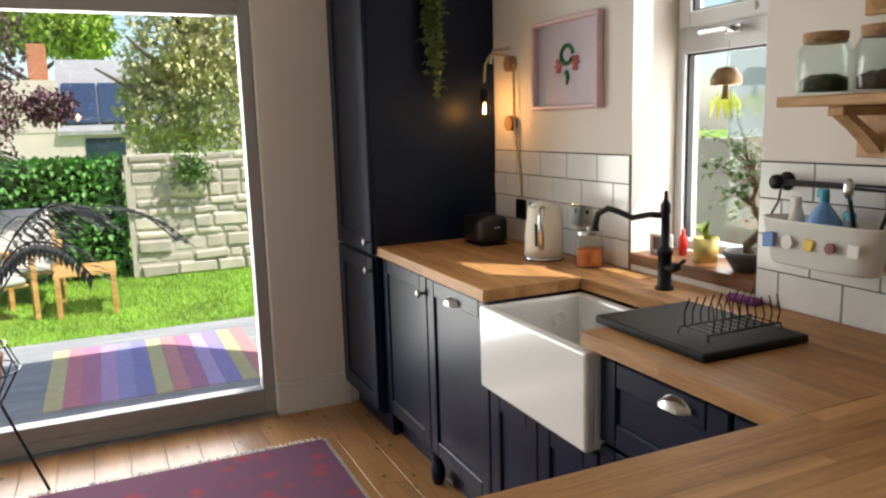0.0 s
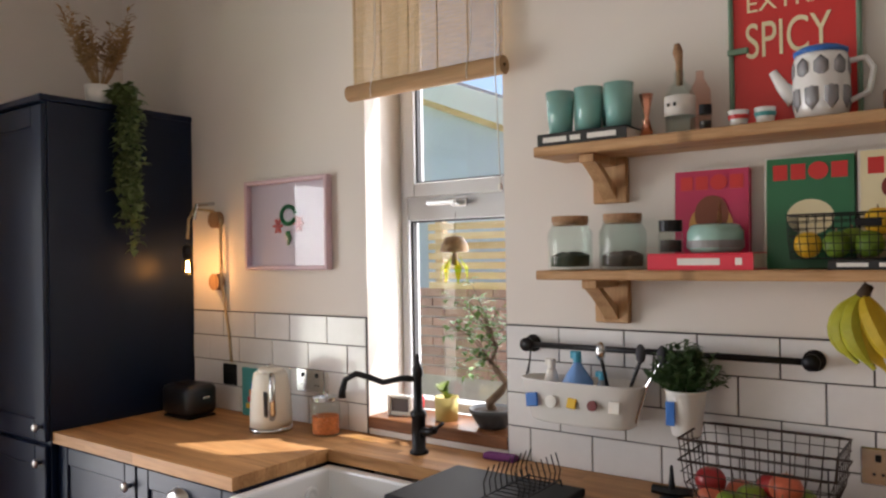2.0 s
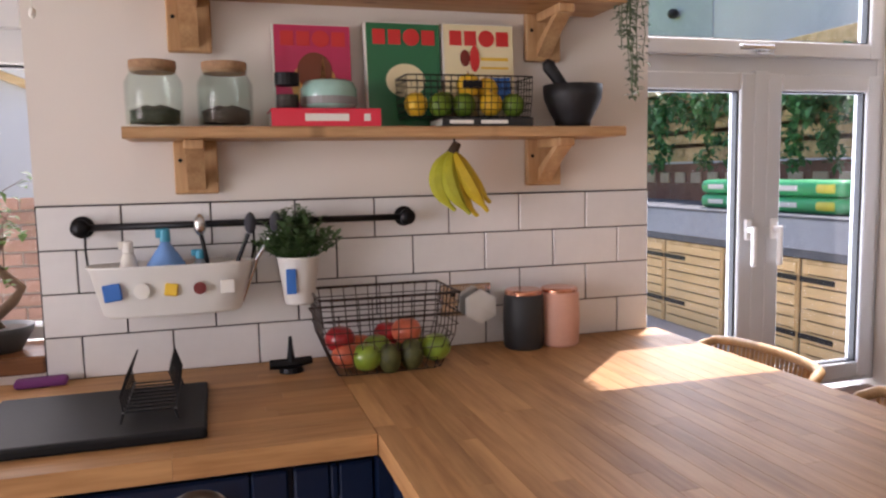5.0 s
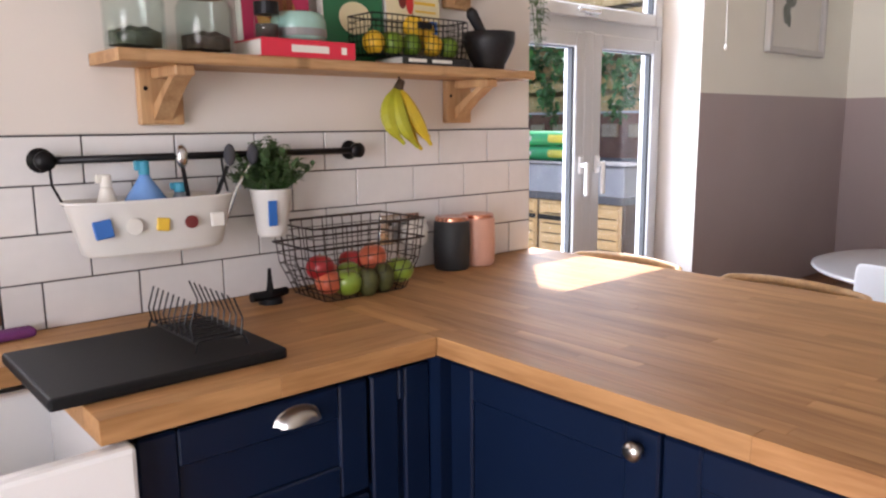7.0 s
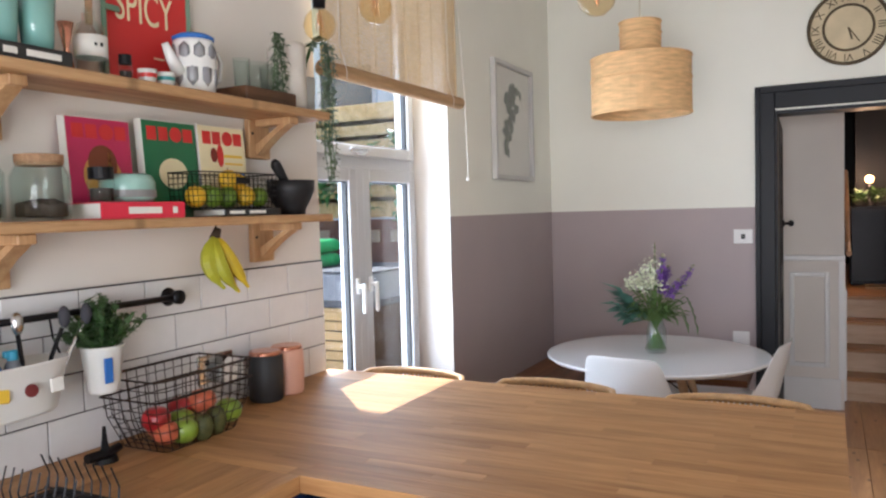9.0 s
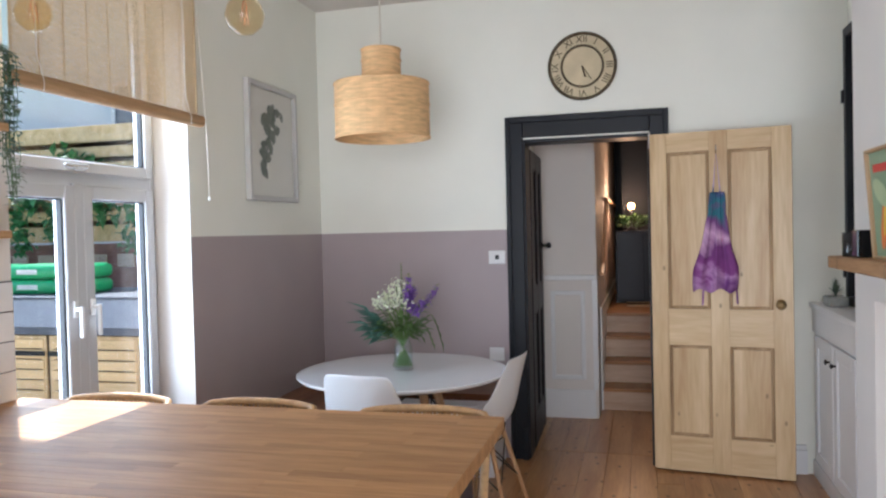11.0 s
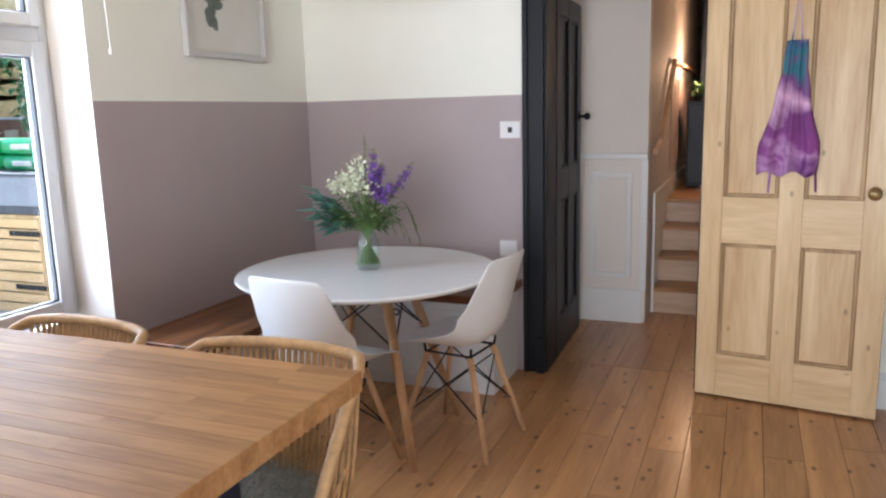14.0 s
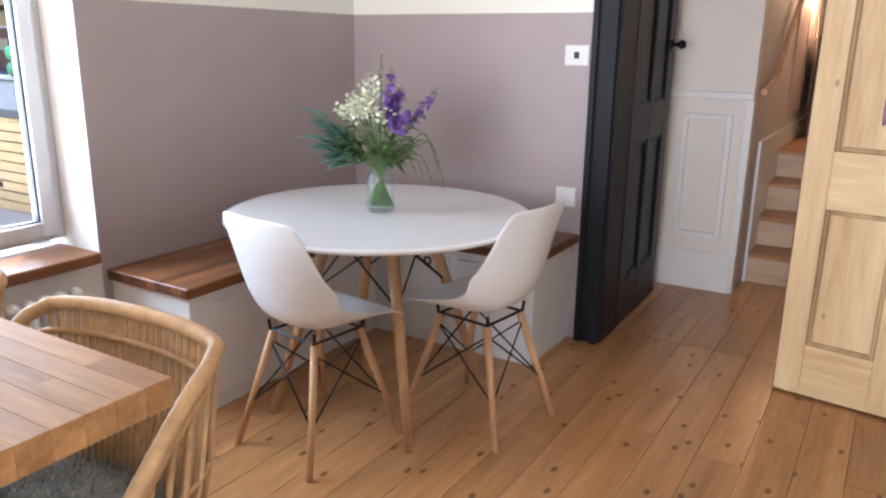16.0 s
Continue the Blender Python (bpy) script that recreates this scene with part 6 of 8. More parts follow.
part("body", box(-0.085, 0.13, -0.08, 0.08, 0.01, 0.15, 0.03, None, 3), mat("gunmetal", (0.06, 0.06, 0.065, 1), 0.3, 0.8, var=0.1), to, smooth=True)
part("slot", box(-0.06, 0.1, -0.035, -0.012, 0.1495, 0.1515, 0, box(-0.06, 0.1, 0.012, 0.035, 0.1495, 0.1515)), BLACKM, to)
part("lever", box(0.13, 0.155, -0.018, 0.018, 0.09, 0.1, 0.003), CHROME, to)
part("foot", box(-0.07, 0.12, -0.07, 0.07, 0.0, 0.01), BLACKM, to)
jr = thing("clip_jar", "glass jar with orange lentils and a pale blue top layer", "jar", at=(-2.30, -0.09, CT))
part("glass", lathe([(0, 0), (0.049, 0), (0.052, 0.01), (0.052, 0.1), (0.045, 0.12), (0, 0.12)], 28), JARG, jr, smooth=True)
part("contents", lathe([(0, 0.004), (0.047, 0.006), (0.047, 0.065), (0, 0.07)], 24), mat("orange_lentils", srgb(205, 115, 60), 0.8, var=0.3, scale=120, bump=0.6), jr)
part("lid", lathe([(0, 0.12), (0.048, 0.12), (0.048, 0.133), (0.01, 0.137), (0.01, 0.148), (0, 0.15)], 24), CHROME, jr)
card = thing("picture_tile", "small colourful printed card leaning behind the kettle", "card", at=(-2.72, -0.03, CT))
rectm("card", card, -0.105, 0.105, 0, 0.19, 0.0, TEALP, 0.006)
for i, m3 in enumerate((YELLOWP, RED, ORANGEP, BLUEP, GREENP)):
    part("card_print", box(-0.08 + 0.01 * i, -0.03 + 0.03 * i, -0.008, -0.0061, 0.03 + 0.025 * i, 0.05 + 0.027 * i), m3, card)

# sink window sill
bz = thing("bonsai", "small curved bonsai tree in a grey bowl on the sill", "bonsai", at=(-1.71, 0.085, 0.9722))
part("bowl", lathe([(0, 0), (0.045, 0), (0.05, 0.008), (0.072, 0.045), (0.078, 0.062), (0.072, 0.063), (0.06, 0.05), (0, 0.05)], 30), mat("dark_stoneware", (0.045, 0.048, 0.05, 1), 0.55, var=0.2, scale=20), bz, smooth=True)
part("soil", lathe([(0, 0.054), (0.068, 0.054), (0, 0.058)], 20), flat("soil", (0.04, 0.025, 0.015, 1), 0.95), bz)
tr = [(0.0, 0, 0.05), (-0.01, 0, 0.08), (0.035, 0, 0.12), (0.055, 0, 0.15), (0.02, 0, 0.185), (0.0, 0.0, 0.215), (0.02, 0, 0.26), (-0.01, 0, 0.32)]
BARK = mat("bonsai_bark", (0.16, 0.10, 0.06, 1), 0.8, var=0.3, scale=40, bump=0.6)
part("trunk", tube(tr, [0.018, 0.015, 0.013, 0.012, 0.011, 0.008, 0.006, 0.003], 9), BARK, bz, smooth=True)
rnd3 = random.Random(9)
own, st = bmesh.new(), bmesh.new()
for i in range(34):
    base_p = Vector(tr[rnd3.choice((4, 5, 5, 6, 6, 7))])
    tip = base_p + Vector((rnd3.uniform(-0.17, 0.09), rnd3.uniform(-0.06, 0.05), rnd3.uniform(-0.05, 0.16)))
    midp = base_p.lerp(tip, 0.5) + Vector((0, 0, 0.02))
    tube([base_p, midp, tip], [0.002, 0.0015, 0.001], 4, st)
    for j in range(6):
        c = (midp if j < 2 else tip) + Vector((rnd3.gauss(0, 0.013), rnd3.gauss(0, 0.01), rnd3.gauss(0, 0.01)))
        leaf(own, c, c + Vector((rnd3.gauss(0, 1), rnd3.gauss(0, 1), rnd3.uniform(-0.7, 0.4))).normalized() * rnd3.uniform(0.028, 0.044), 0.024, 0.1)
part("twigs_mass", st, BARK, bz, kind="stuff")
part("leaves", own, mat("bonsai_leaf", (0.13, 0.24, 0.05, 1), 0.45, var=0.5, scale=30), bz, kind="stuff")
sg = thing("succulent", "small spiky succulent in a glass pot on the sunny sill", "potted plant", at=(-1.90, 0.09, 0.9722))
part("pot", lathe([(0, 0), (0.038, 0), (0.042, 0.08), (0.039, 0.08), (0.036, 0.006), (0, 0.006)], 24), mat("straw_pot", srgb(190, 170, 100), 0.6), sg, smooth=True)
own = bmesh.new()
for i in range(40):
    a = i * 2.4
    el = radians(25 + (i * 37) % 60)
    leaf(own, (0, 0, 0.06), (0.07 * math.cos(a) * math.cos(el), 0.05 * math.sin(a) * math.cos(el), 0.06 + 0.08 * math.sin(el)), 0.014, 0.15)
part("leaves", own, mat("yellow_green_leaf", srgb(140, 160, 70), 0.5, var=0.3, scale=20), sg, kind="stuff")
ph = thing("photo_frame", "small dark photo frame on the sill", "photo frame", at=(-2.08, 0.06, 0.9722), rz=8)
part("frame", pane_frame(bmesh.new(), -0.05, 0.05, 0, 0.075, 0.014, -0.01, 0.004), PAPER, ph)
rectm("photo", ph, -0.037, 0.037, 0.013, 0.062, 0.0, flat("photo_print", (0.1, 0.08, 0.08, 1)))
rdt = tagged(part("red_bottle", lathe([(0, 0), (0.014, 0), (0.016, 0.06), (0.006, 0.075), (0.006, 0.09), (0, 0.09)], 14), RED, smooth=True), "small red bottle on the sunny sill", "bottle")
rdt.location = (-2.03, 0.11, 0.9722)
ch = thing("window_ornament", "brass bell and yellow glass ornament hanging in the window", "ornament", at=(-1.905, YF - 0.03, 1.56))
part("thread", tube([(0, 0, 0.03), (0, 0.01, 0.125)], 0.0008, 4), BLACKM, ch)
part("bell", lathe([(0, 0.045), (0.03, 0.038), (0.048, 0.01), (0.05, -0.012), (0.04, -0.016), (0, -0.01)], 26), mat("aged_bronze_bell", (0.22, 0.14, 0.07, 1), 0.45, 0.5, var=0.4, scale=30), ch, smooth=True)
part("clapper", tube([(0, 0, -0.01), (0, 0, -0.06)], [0.008, 0.014], 10), mat("aged_bronze_bell", (0.22, 0.14, 0.07, 1), 0.45, 0.5, var=0.4, scale=30), ch)
YG = glass("yellow_green_glass", (0.85, 0.9, 0.15))
for k in range(7):
    a = 2 * math.pi * k / 7
    own = bmesh.new()
    leaf(own, (0.02 * math.cos(a), 0.02 * math.sin(a), -0.03), (0.055 * math.cos(a), 0.04 * math.sin(a), -0.13), 0.026, 0.1)
    part("petal", own, YG, ch)

# over the tall cupboard
tg = thing("planter", "white pot of dried grasses on top of the tall cupboard", "planter", at=(-3.30, -0.35, 2.1555))
part("pot", lathe([(0, 0), (0.05, 0), (0.06, 0.09), (0.056, 0.09), (0, 0.07)], 24), ENAM, tg, smooth=True)
own = bmesh.new()
rnd3 = random.Random(14)
for i in range(70):
    a, L = rnd3.uniform(0, 6.28), rnd3.uniform(0.2, 0.4)
    t2 = Vector((math.cos(a) * L * 0.35, math.sin(a) * L * 0.35, L))
    tube([(0, 0, 0.06), t2 * 0.6, t2], [0.0012, 0.001, 0.0008], 4, own)
    for j in range(9):
        c = t2 * (0.72 + 0.035 * j)
        leaf(own, c, c + Vector((rnd3.gauss(0, 1), rnd3.gauss(0, 1), 0.4)).normalized() * 0.04, 0.014)
part("dried_grass", own, mat("dried_grass", (0.42, 0.26, 0.12, 1), 0.9, var=0.3, scale=30), tg, kind="stuff")
trailing("trailing_plant", "leafy green plant spilling down the side of the tall cupboard", (-3.21, -0.33, 2.2), 24, 0.62, 0.12, 0.05, mat("pothos_leaf", (0.16, 0.22, 0.08, 1), 0.5, var=0.4, scale=20), 12, (1.2, 0.0), 0.03)

# filament globes over the peninsula
for i, (x, y, z) in enumerate(((-0.45, -0.36, 2.03), (-0.45, -0.55, 2.055), (-0.52, -0.95, 1.85), (-0.45, -1.17, 1.99))):
    if i == 2:
        continue
    pb = thing("pendant_bulb", "unlit amber globe filament bulb hanging over the peninsula", "pendant bulb", "globe bulbs over the peninsula", at=(x, y, z))
    part("globe", lathe([(0, -0.048), (0.02, -0.044), (0.04, -0.026), (0.048, 0.0), (0.04, 0.026), (0.022, 0.044), (0.013, 0.055), (0, 0.055)], 26), AMBER, pb, smooth=True)
    part("filament", tube([(0.0, 0, 0.045), (-0.018, 0, -0.02), (-0.008, 0, 0.03), (0.0, 0, -0.025), (0.008, 0, 0.03), (0.018, 0, -0.02), (0, 0, 0.045)], 0.0008, 4), COPPER, pb)
    part("socket", lathe([(0, 0.05), (0.018, 0.05), (0.02, 0.1), (0.012, 0.12), (0, 0.12)], 18), BLACKM, pb, smooth=True)
    part("cord", tube([(0, 0, 0.12), (0, 0, TOP - z)], 0.003, 6), BLACKM, pb)

vp = thing("pendant_lamp", "reddish brown slatted wood veneer pendant lamp near the patio door", "pendant lamp", at=(-2.95, -1.74, 0))
VEN = wood("red_brown_veneer", (0.16, 0.05, 0.02, 1), (0.36, 0.14, 0.07, 1), 2, 0.45, 14)
for k in range(36):
    a = 2 * math.pi * k / 36
    part("slat", turned(box(-0.002, 0.002, -0.014, 0.014, 2.05, 2.29, 0.001), pose(0.2 * math.cos(a), 0.2 * math.sin(a), 0, 0, 0, math.degrees(a))), VEN, vp)
for z in (2.045, 2.295):
    part("hoop", tube([(0.2 * math.cos(2 * math.pi * k / 40), 0.2 * math.sin(2 * math.pi * k / 40), z) for k in range(40)], 0.008, 8, closed=True), VEN, vp, smooth=True)
part("liner", lathe([(0.185, 2.06), (0.187, 2.06), (0.187, 2.28), (0.185, 2.28), (0.185, 2.06)], 40), PAPER, vp, smooth=True)
part("cord", tube([(0, 0, 2.25), (0, 0, TOP)], 0.004, 8), BLACKM, vp)
part("spoke", tube([(-0.19, 0, 2.27), (0.19, 0, 2.27)], 0.003, 6), BLACKM, vp)
part("spoke", tube([(0, -0.19, 2.275), (0, 0.19, 2.275)], 0.003, 6), BLACKM, vp)

# ---- dining room things ----
ck = thing("wall_clock", "large round skeleton wall clock with bronze numerals", "clock", at=(XE, -1.762, 2.447))
BRZ = mat("antique_bronze", (0.10, 0.075, 0.045, 1), 0.45, 0.6, var=0.3)
TOCK = Matrix(((0, 0, -1, 0), (-1, 0, 0, 0), (0, 1, 0, 0), (0, 0, 0, 1)))
for r, w2 in ((0.2, 0.010), (0.125, 0.007)):
    part("ring", turned(tube([(r * math.cos(2 * math.pi * k / 48), r * math.sin(2 * math.pi * k / 48), 0.02) for k in range(48)], w2, 8, closed=True), TOCK), BRZ, ck, smooth=True)
part("face", turned(lathe([(0, 0.012), (0.122, 0.012), (0.122, 0.018), (0, 0.018)], 40), TOCK), mat("aged_clock_face", (0.62, 0.52, 0.34, 1), 0.7, var=0.15, scale=10), ck)
part("backing", turned(lathe([(0.128, 0.008), (0.195, 0.008), (0.195, 0.014), (0.128, 0.014), (0.128, 0.008)], 48), TOCK), mat("aged_clock_face", (0.62, 0.52, 0.34, 1), 0.7, var=0.15, scale=10), ck)
for k, num in enumerate(("XII", "I", "II", "III", "IIII", "V", "VI", "VII", "VIII", "IX", "X", "XI")):
    a = radians(90 - 30 * k)
    mm = TOCK @ pose(0.163 * math.cos(a), 0.163 * math.sin(a), 0.017, 0, 0, math.degrees(a) - 90)
    words("numeral", num, 0.058, mm, BRZ, ck, 0.002)
for L, a0, w2 in ((0.07, -75, 0.005), (0.1, -57, 0.003)):
    a = radians(a0)
    part("clock_hand", turned(tube([(0, 0, 0.024), (L * math.cos(a), L * math.sin(a), 0.024)], w2, 6), TOCK), BRZ, ck)
pf2 = thing("framed_print", "pale framed botanical print of dark leaves", "picture", at=(1.90, 0, 1.99))
WFR = flat("whitewashed_frame", (0.55, 0.54, 0.52, 1), 0.5)
part("frame", pane_frame(bmesh.new(), -0.30, 0.30, -0.335, 0.335, 0.028, -0.035, -0.003), WFR, pf2)
rectm("mount", pf2, -0.273, 0.273, -0.31, 0.31, -0.008, PAPER)
own = bmesh.new()
rnd3 = random.Random(31)
st3 = [Vector((0.05, -0.0115, 0.21)), Vector((0.0, -0.0115, 0.12)), Vector((-0.05, -0.0115, -0.02)), Vector((-0.10, -0.0115, -0.17))]
for i in range(30):
    f = i / 29 * 2.99
    c = st3[int(f)].lerp(st3[int(f) + 1], f - int(f))
    e = ball(1, (0, 0, 0), (rnd3.uniform(0.034, 0.055), 0.0012, rnd3.uniform(0.02, 0.034)), None, 1)
    turned(e, pose(c.x + rnd3.uniform(-0.13, 0.13) * (1 - f / 3.8), -0.0105, c.z, 0, rnd3.uniform(0, 180), 0))
    own = merge(own, e)
tube(st3, 0.003, 5, own)
part("leaf_drawing", own, flat("ink_green", srgb(80, 92, 84)), pf2, kind="stuff")
part("glazing", box(-0.273, 0.273, -0.026, -0.023, -0.31, 0.31), glass("picture_glass"), pf2)


def east_plate(y, z, material, label, w=0.086):
    s = thing("light_switch" if z > 1 else "wall_socket", label, "switch" if z > 1 else "socket", at=(XE - 0.001, y, z))
    part("plate", box(-0.009, 0, -w / 2, w / 2, -0.043, 0.043, 0.003), material, s)
    part("rocker", box(-0.013, -0.009, -0.012, 0.012, -0.014, 0.014, 0.002), TRIMW if z < 1 else DARKP, s)


east_plate(-1.205, 1.283, TRIMW, "white light switch on the mauve wall beside the door", 0.11)
east_plate(-1.19, 0.665, TRIMW, "white plug socket on the mauve wall above the bench", 0.095)

# vase of flowers
fv = thing("flower_vase", "glass jar of purple and white flowers on the table", "flowers", at=(1.60, -0.885, 0.7402))
part("vase", lathe([(0, 0), (0.045, 0), (0.05, 0.01), (0.05, 0.12), (0.038, 0.15), (0.036, 0.165), (0.033, 0.165), (0.035, 0.148), (0.046, 0.118), (0.045, 0.012), (0, 0.01)], 28), JARG, fv, smooth=True)
rnd3 = random.Random(77)
st, gl2, dl, wf, pfw = bmesh.new(), bmesh.new(), bmesh.new(), bmesh.new(), bmesh.new()


def stem(tip, foot_r=0.03):
    tip = Vector(tip)
    f = Vector((-tip.x * 0.25 + rnd3.gauss(0, 0.006), -tip.y * 0.25 + rnd3.gauss(0, 0.006), 0.02))
    neck = Vector((tip.x * 0.12, tip.y * 0.12, 0.16))
    tube([f, neck, neck.lerp(tip, 0.5) + Vector((0, 0, 0.015)), tip], 0.0022, 5, st)
    return neck, tip


# viewer's left is (-0.52, 0.85) here
def dirv(a, r):
    return Vector((0.52 * a + r * 0.85, -0.85 * a + 0.52 * r, 0))


BUD = bmesh.new()
for a, r, h, L, big in ((0.04, 0.0, 0.50, 0.17, 1.1), (0.075, 0.02, 0.44, 0.14, 1.15), (0.20, 0.0, 0.44, 0.17, 0.9), (0.105, -0.03, 0.37, 0.1, 0.9), (0.05, 0.05, 0.41, 0.12, 1.0)):
    n0, t0 = stem(dirv(a, r) + Vector((0, 0, h)))
    ax = (t0 - n0).normalized()
    for j in range(64):
        f = rnd3.random()
        c = t0 - ax * L * f
        d = Vector((rnd3.gauss(0, 1), rnd3.gauss(0, 1), rnd3.gauss(0, 0.6))).normalized() * big * (0.012 + 0.022 * min(1, f * 2.2))
        leaf(pfw if f > 0.12 else BUD, c, c + d, 0.022 * big, 0.2)
n0, t0 = stem(dirv(0.005, 0.02) + Vector((0, 0, 0.55)))
for j in range(46):
    c = t0 + (n0 - t0).normalized() * rnd3.uniform(0, 0.12)
    leaf(BUD, c, c + Vector((rnd3.gauss(0, 1), rnd3.gauss(0, 1), rnd3.gauss(0, 1))).normalized() * 0.018, 0.012)
for a, r, h in ((-0.105, 0.0, 0.37), (-0.07, 0.03, 0.40), (-0.045, -0.03, 0.38), (-0.03, 0.0, 0.45), (-0.125, 0.03, 0.34), (-0.07, -0.04, 0.34), (-0.01, -0.04, 0.35), (-0.09, 0.05, 0.36), (0.0, 0.03, 0.41)):
    n0, t0 = stem(dirv(a, r) + Vector((0, 0, h)))
    for j in range(42):
        c = t0 + Vector((rnd3.gauss(0, 0.02), rnd3.gauss(0, 0.02), rnd3.gauss(0, 0.016)))
        leaf(wf, c, c + Vector((rnd3.gauss(0, 1), rnd3.gauss(0, 1), rnd3.gauss(0, 1))).normalized() * 0.018, 0.017)
for i in range(30):
    a, r = rnd3.uniform(-0.12, 0.12), rnd3.uniform(-0.08, 0.08)
    h = rnd3.uniform(0.2, 0.33)
    n0, t0 = stem(dirv(a, r) + Vector((0, 0, h)))
    for j in range(5):
        c = n0.lerp(t0, 0.35 + 0.65 * j / 4)
        leaf(gl2, c, c + Vector((dirv(a, r).x * 1.2 + rnd3.gauss(0, 0.03), dirv(a, r).y * 1.2 + rnd3.gauss(0, 0.03), rnd3.gauss(0, 0.03))).normalized() * rnd3.uniform(0.05, 0.08), 0.03, 0.1)
# broad blue-green leaves on one side
for a, r, h in ((-0.26, 0.0, 0.36), (-0.23, 0.03, 0.32), (-0.27, -0.02, 0.26), (-0.23, 0.02, 0.21), (-0.19, -0.03, 0.17), (-0.17, 0.04, 0.26), (-0.15, -0.05, 0.21), (-0.2, 0.0, 0.3)):
    n0, t0 = stem(dirv(a * 0.72, r) + Vector((0, 0, 0.12 + (h - 0.12) * 0.8)))
    t0 = dirv(a, r) + Vector((0, 0, h))
    for f0, f1, sd in ((0.3, 0.75, 0.02), (0.45, 0.9, -0.02), (0.55, 1.05, 0.0), (0.35, 0.8, -0.015)):
        leaf(dl, n0.lerp(t0, f0), n0.lerp(t0, f1) + dirv(-0.02, sd) + Vector((0, 0, sd)), 0.085, 0.12)
# long leaves arching over and down on the other side
for a, r, h, e in ((0.15, 0.0, 0.28, 0.12), (0.17, 0.02, 0.25, 0.15), (0.1, -0.03, 0.24, 0.11), (0.07, 0.03, 0.22, 0.08), (0.13, 0.04, 0.2, 0.1)):
    n0, t0 = stem(dirv(a, r) + Vector((0, 0, h)))
    for k in range(4):
        q0 = t0 + dirv(0.012 * k, 0) - Vector((0, 0, e * (k / 4) ** 1.6))
        q1 = t0 + dirv(0.012 * (k + 1.6), 0) - Vector((0, 0, e * ((k + 1.5) / 4) ** 1.6))
        leaf(gl2, q0, q1, 0.03, 0.05)
part("foliage_stem", st, mat("flower_stem", (0.12, 0.2, 0.06, 1), 0.5), fv, kind="stuff")
part("leaves", gl2, mat("olive_leaf", (0.10, 0.17, 0.05, 1), 0.5, var=0.4, scale=30), fv, kind="stuff")
part("eucalyptus", dl, mat("blue_green_leaf", (0.10, 0.22, 0.17, 1), 0.5, var=0.3, scale=30), fv, kind="stuff")
part("white_blossom", wf, mat("white_petal", (0.72, 0.74, 0.55, 1), 0.6, var=0.15, scale=60), fv, kind="stuff")
part("green_bud", BUD, mat("pale_bud", (0.34, 0.30, 0.24, 1), 0.6, var=0.3, scale=50), fv, kind="stuff")
part("purple_blossom", pfw, mat("purple_petal", (0.24, 0.11, 0.46, 1), 0.6, var=0.4, scale=50), fv, kind="stuff")

# apron on the pine door
ap = thing("apron", "purple and teal tie-dyed apron hanging from the pine door", "apron", at=(0, 0, 0))
ap.matrix_world = pine.matrix_world.copy()


def tiedye():
    m, n, l, b = base("tie_dyed_cotton")
    tc, no, rp = n.new("ShaderNodeTexCoord"), n.new("ShaderNodeTexNoise"), n.new("ShaderNodeValToRGB")
    no.inputs["Scale"].default_value, no.inputs["Detail"].default_value, no.inputs["Distortion"].default_value = 5.0, 3, 0.8
    sp, ma = n.new("ShaderNodeSeparateXYZ"), n.new("ShaderNodeMath")
    l.new(tc.outputs["Object"], no.inputs["Vector"])
    l.new(tc.outputs["Object"], sp.inputs[0])
    mr = n.new("ShaderNodeMapRange")
    mr.inputs[1].default_value, mr.inputs[2].default_value = 1.02, 1.72
    l.new(sp.outputs[2], mr.inputs[0])
    ma.operation = "MULTIPLY_ADD"
    ma.inputs[1].default_value = 0.75
    l.new(no.outputs[0], ma.inputs[0])
    l.new(mr.outputs[0], ma.inputs[2])
    sub = n.new("ShaderNodeMath")
    sub.operation = "SUBTRACT"
    sub.inputs[1].default_value = 0.37
    l.new(ma.outputs[0], sub.inputs[0])
    l.new(sub.outputs[0], rp.inputs[0])
    stops = ((0.0, (0.13, 0.03, 0.16, 1)), (0.15, (0.42, 0.22, 0.42, 1)), (0.24, (0.2, 0.045, 0.2, 1)), (0.38, (0.16, 0.04, 0.17, 1)), (0.5, (0.62, 0.38, 0.55, 1)), (0.62, (0.18, 0.06, 0.2, 1)), (0.72, (0.03, 0.16, 0.2, 1)), (0.9, (0.06, 0.09, 0.2, 1)), (1.0, (0.45, 0.35, 0.5, 1)))
    rp.color_ramp.elements[0].position, rp.color_ramp.elements[0].color = stops[0]
    rp.color_ramp.elements[1].position, rp.color_ramp.elements[1].color = stops[-1]
    for p_, c_ in stops[1:-1]:
        rp.color_ramp.elements.new(p_).color = c_
    l.new(rp.outputs[0], b.inputs["Base Color"])
    b.inputs["Roughness"].default_value = 0.9
    return m


TIE = tiedye()
own = bmesh.new()
rows = []
n = 36
for i in range(31):
    f = i / 30
    z = 1.63 - 0.565 * f
    hw = 0.040 + 0.008 * math.sin(f * 9) + (0.078 * max(0, min(1, (f - 0.22) / 0.55)) ** 0.8)
    cy = 0.375 - 0.02 * f
    row = []
    for k in range(n + 1):
        u = -1 + 2 * k / n
        fold = math.sin(u * 9 + f * 1.5) * 0.014 * (0.3 + f) + math.sin(u * 21 + 1) * 0.004
        row.append(own.verts.new((0.038 + 0.022 + fold + 0.008, cy + u * hw, z + 0.012 * math.sin(u * 7) * f)))
    rows.append(row)
for a, b2 in zip(rows, rows[1:]):
    for k in range(n):
        own.faces.new((a[k], a[k + 1], b2[k + 1], b2[k]))
cl = part("cloth", own, TIE, ap, smooth=True)
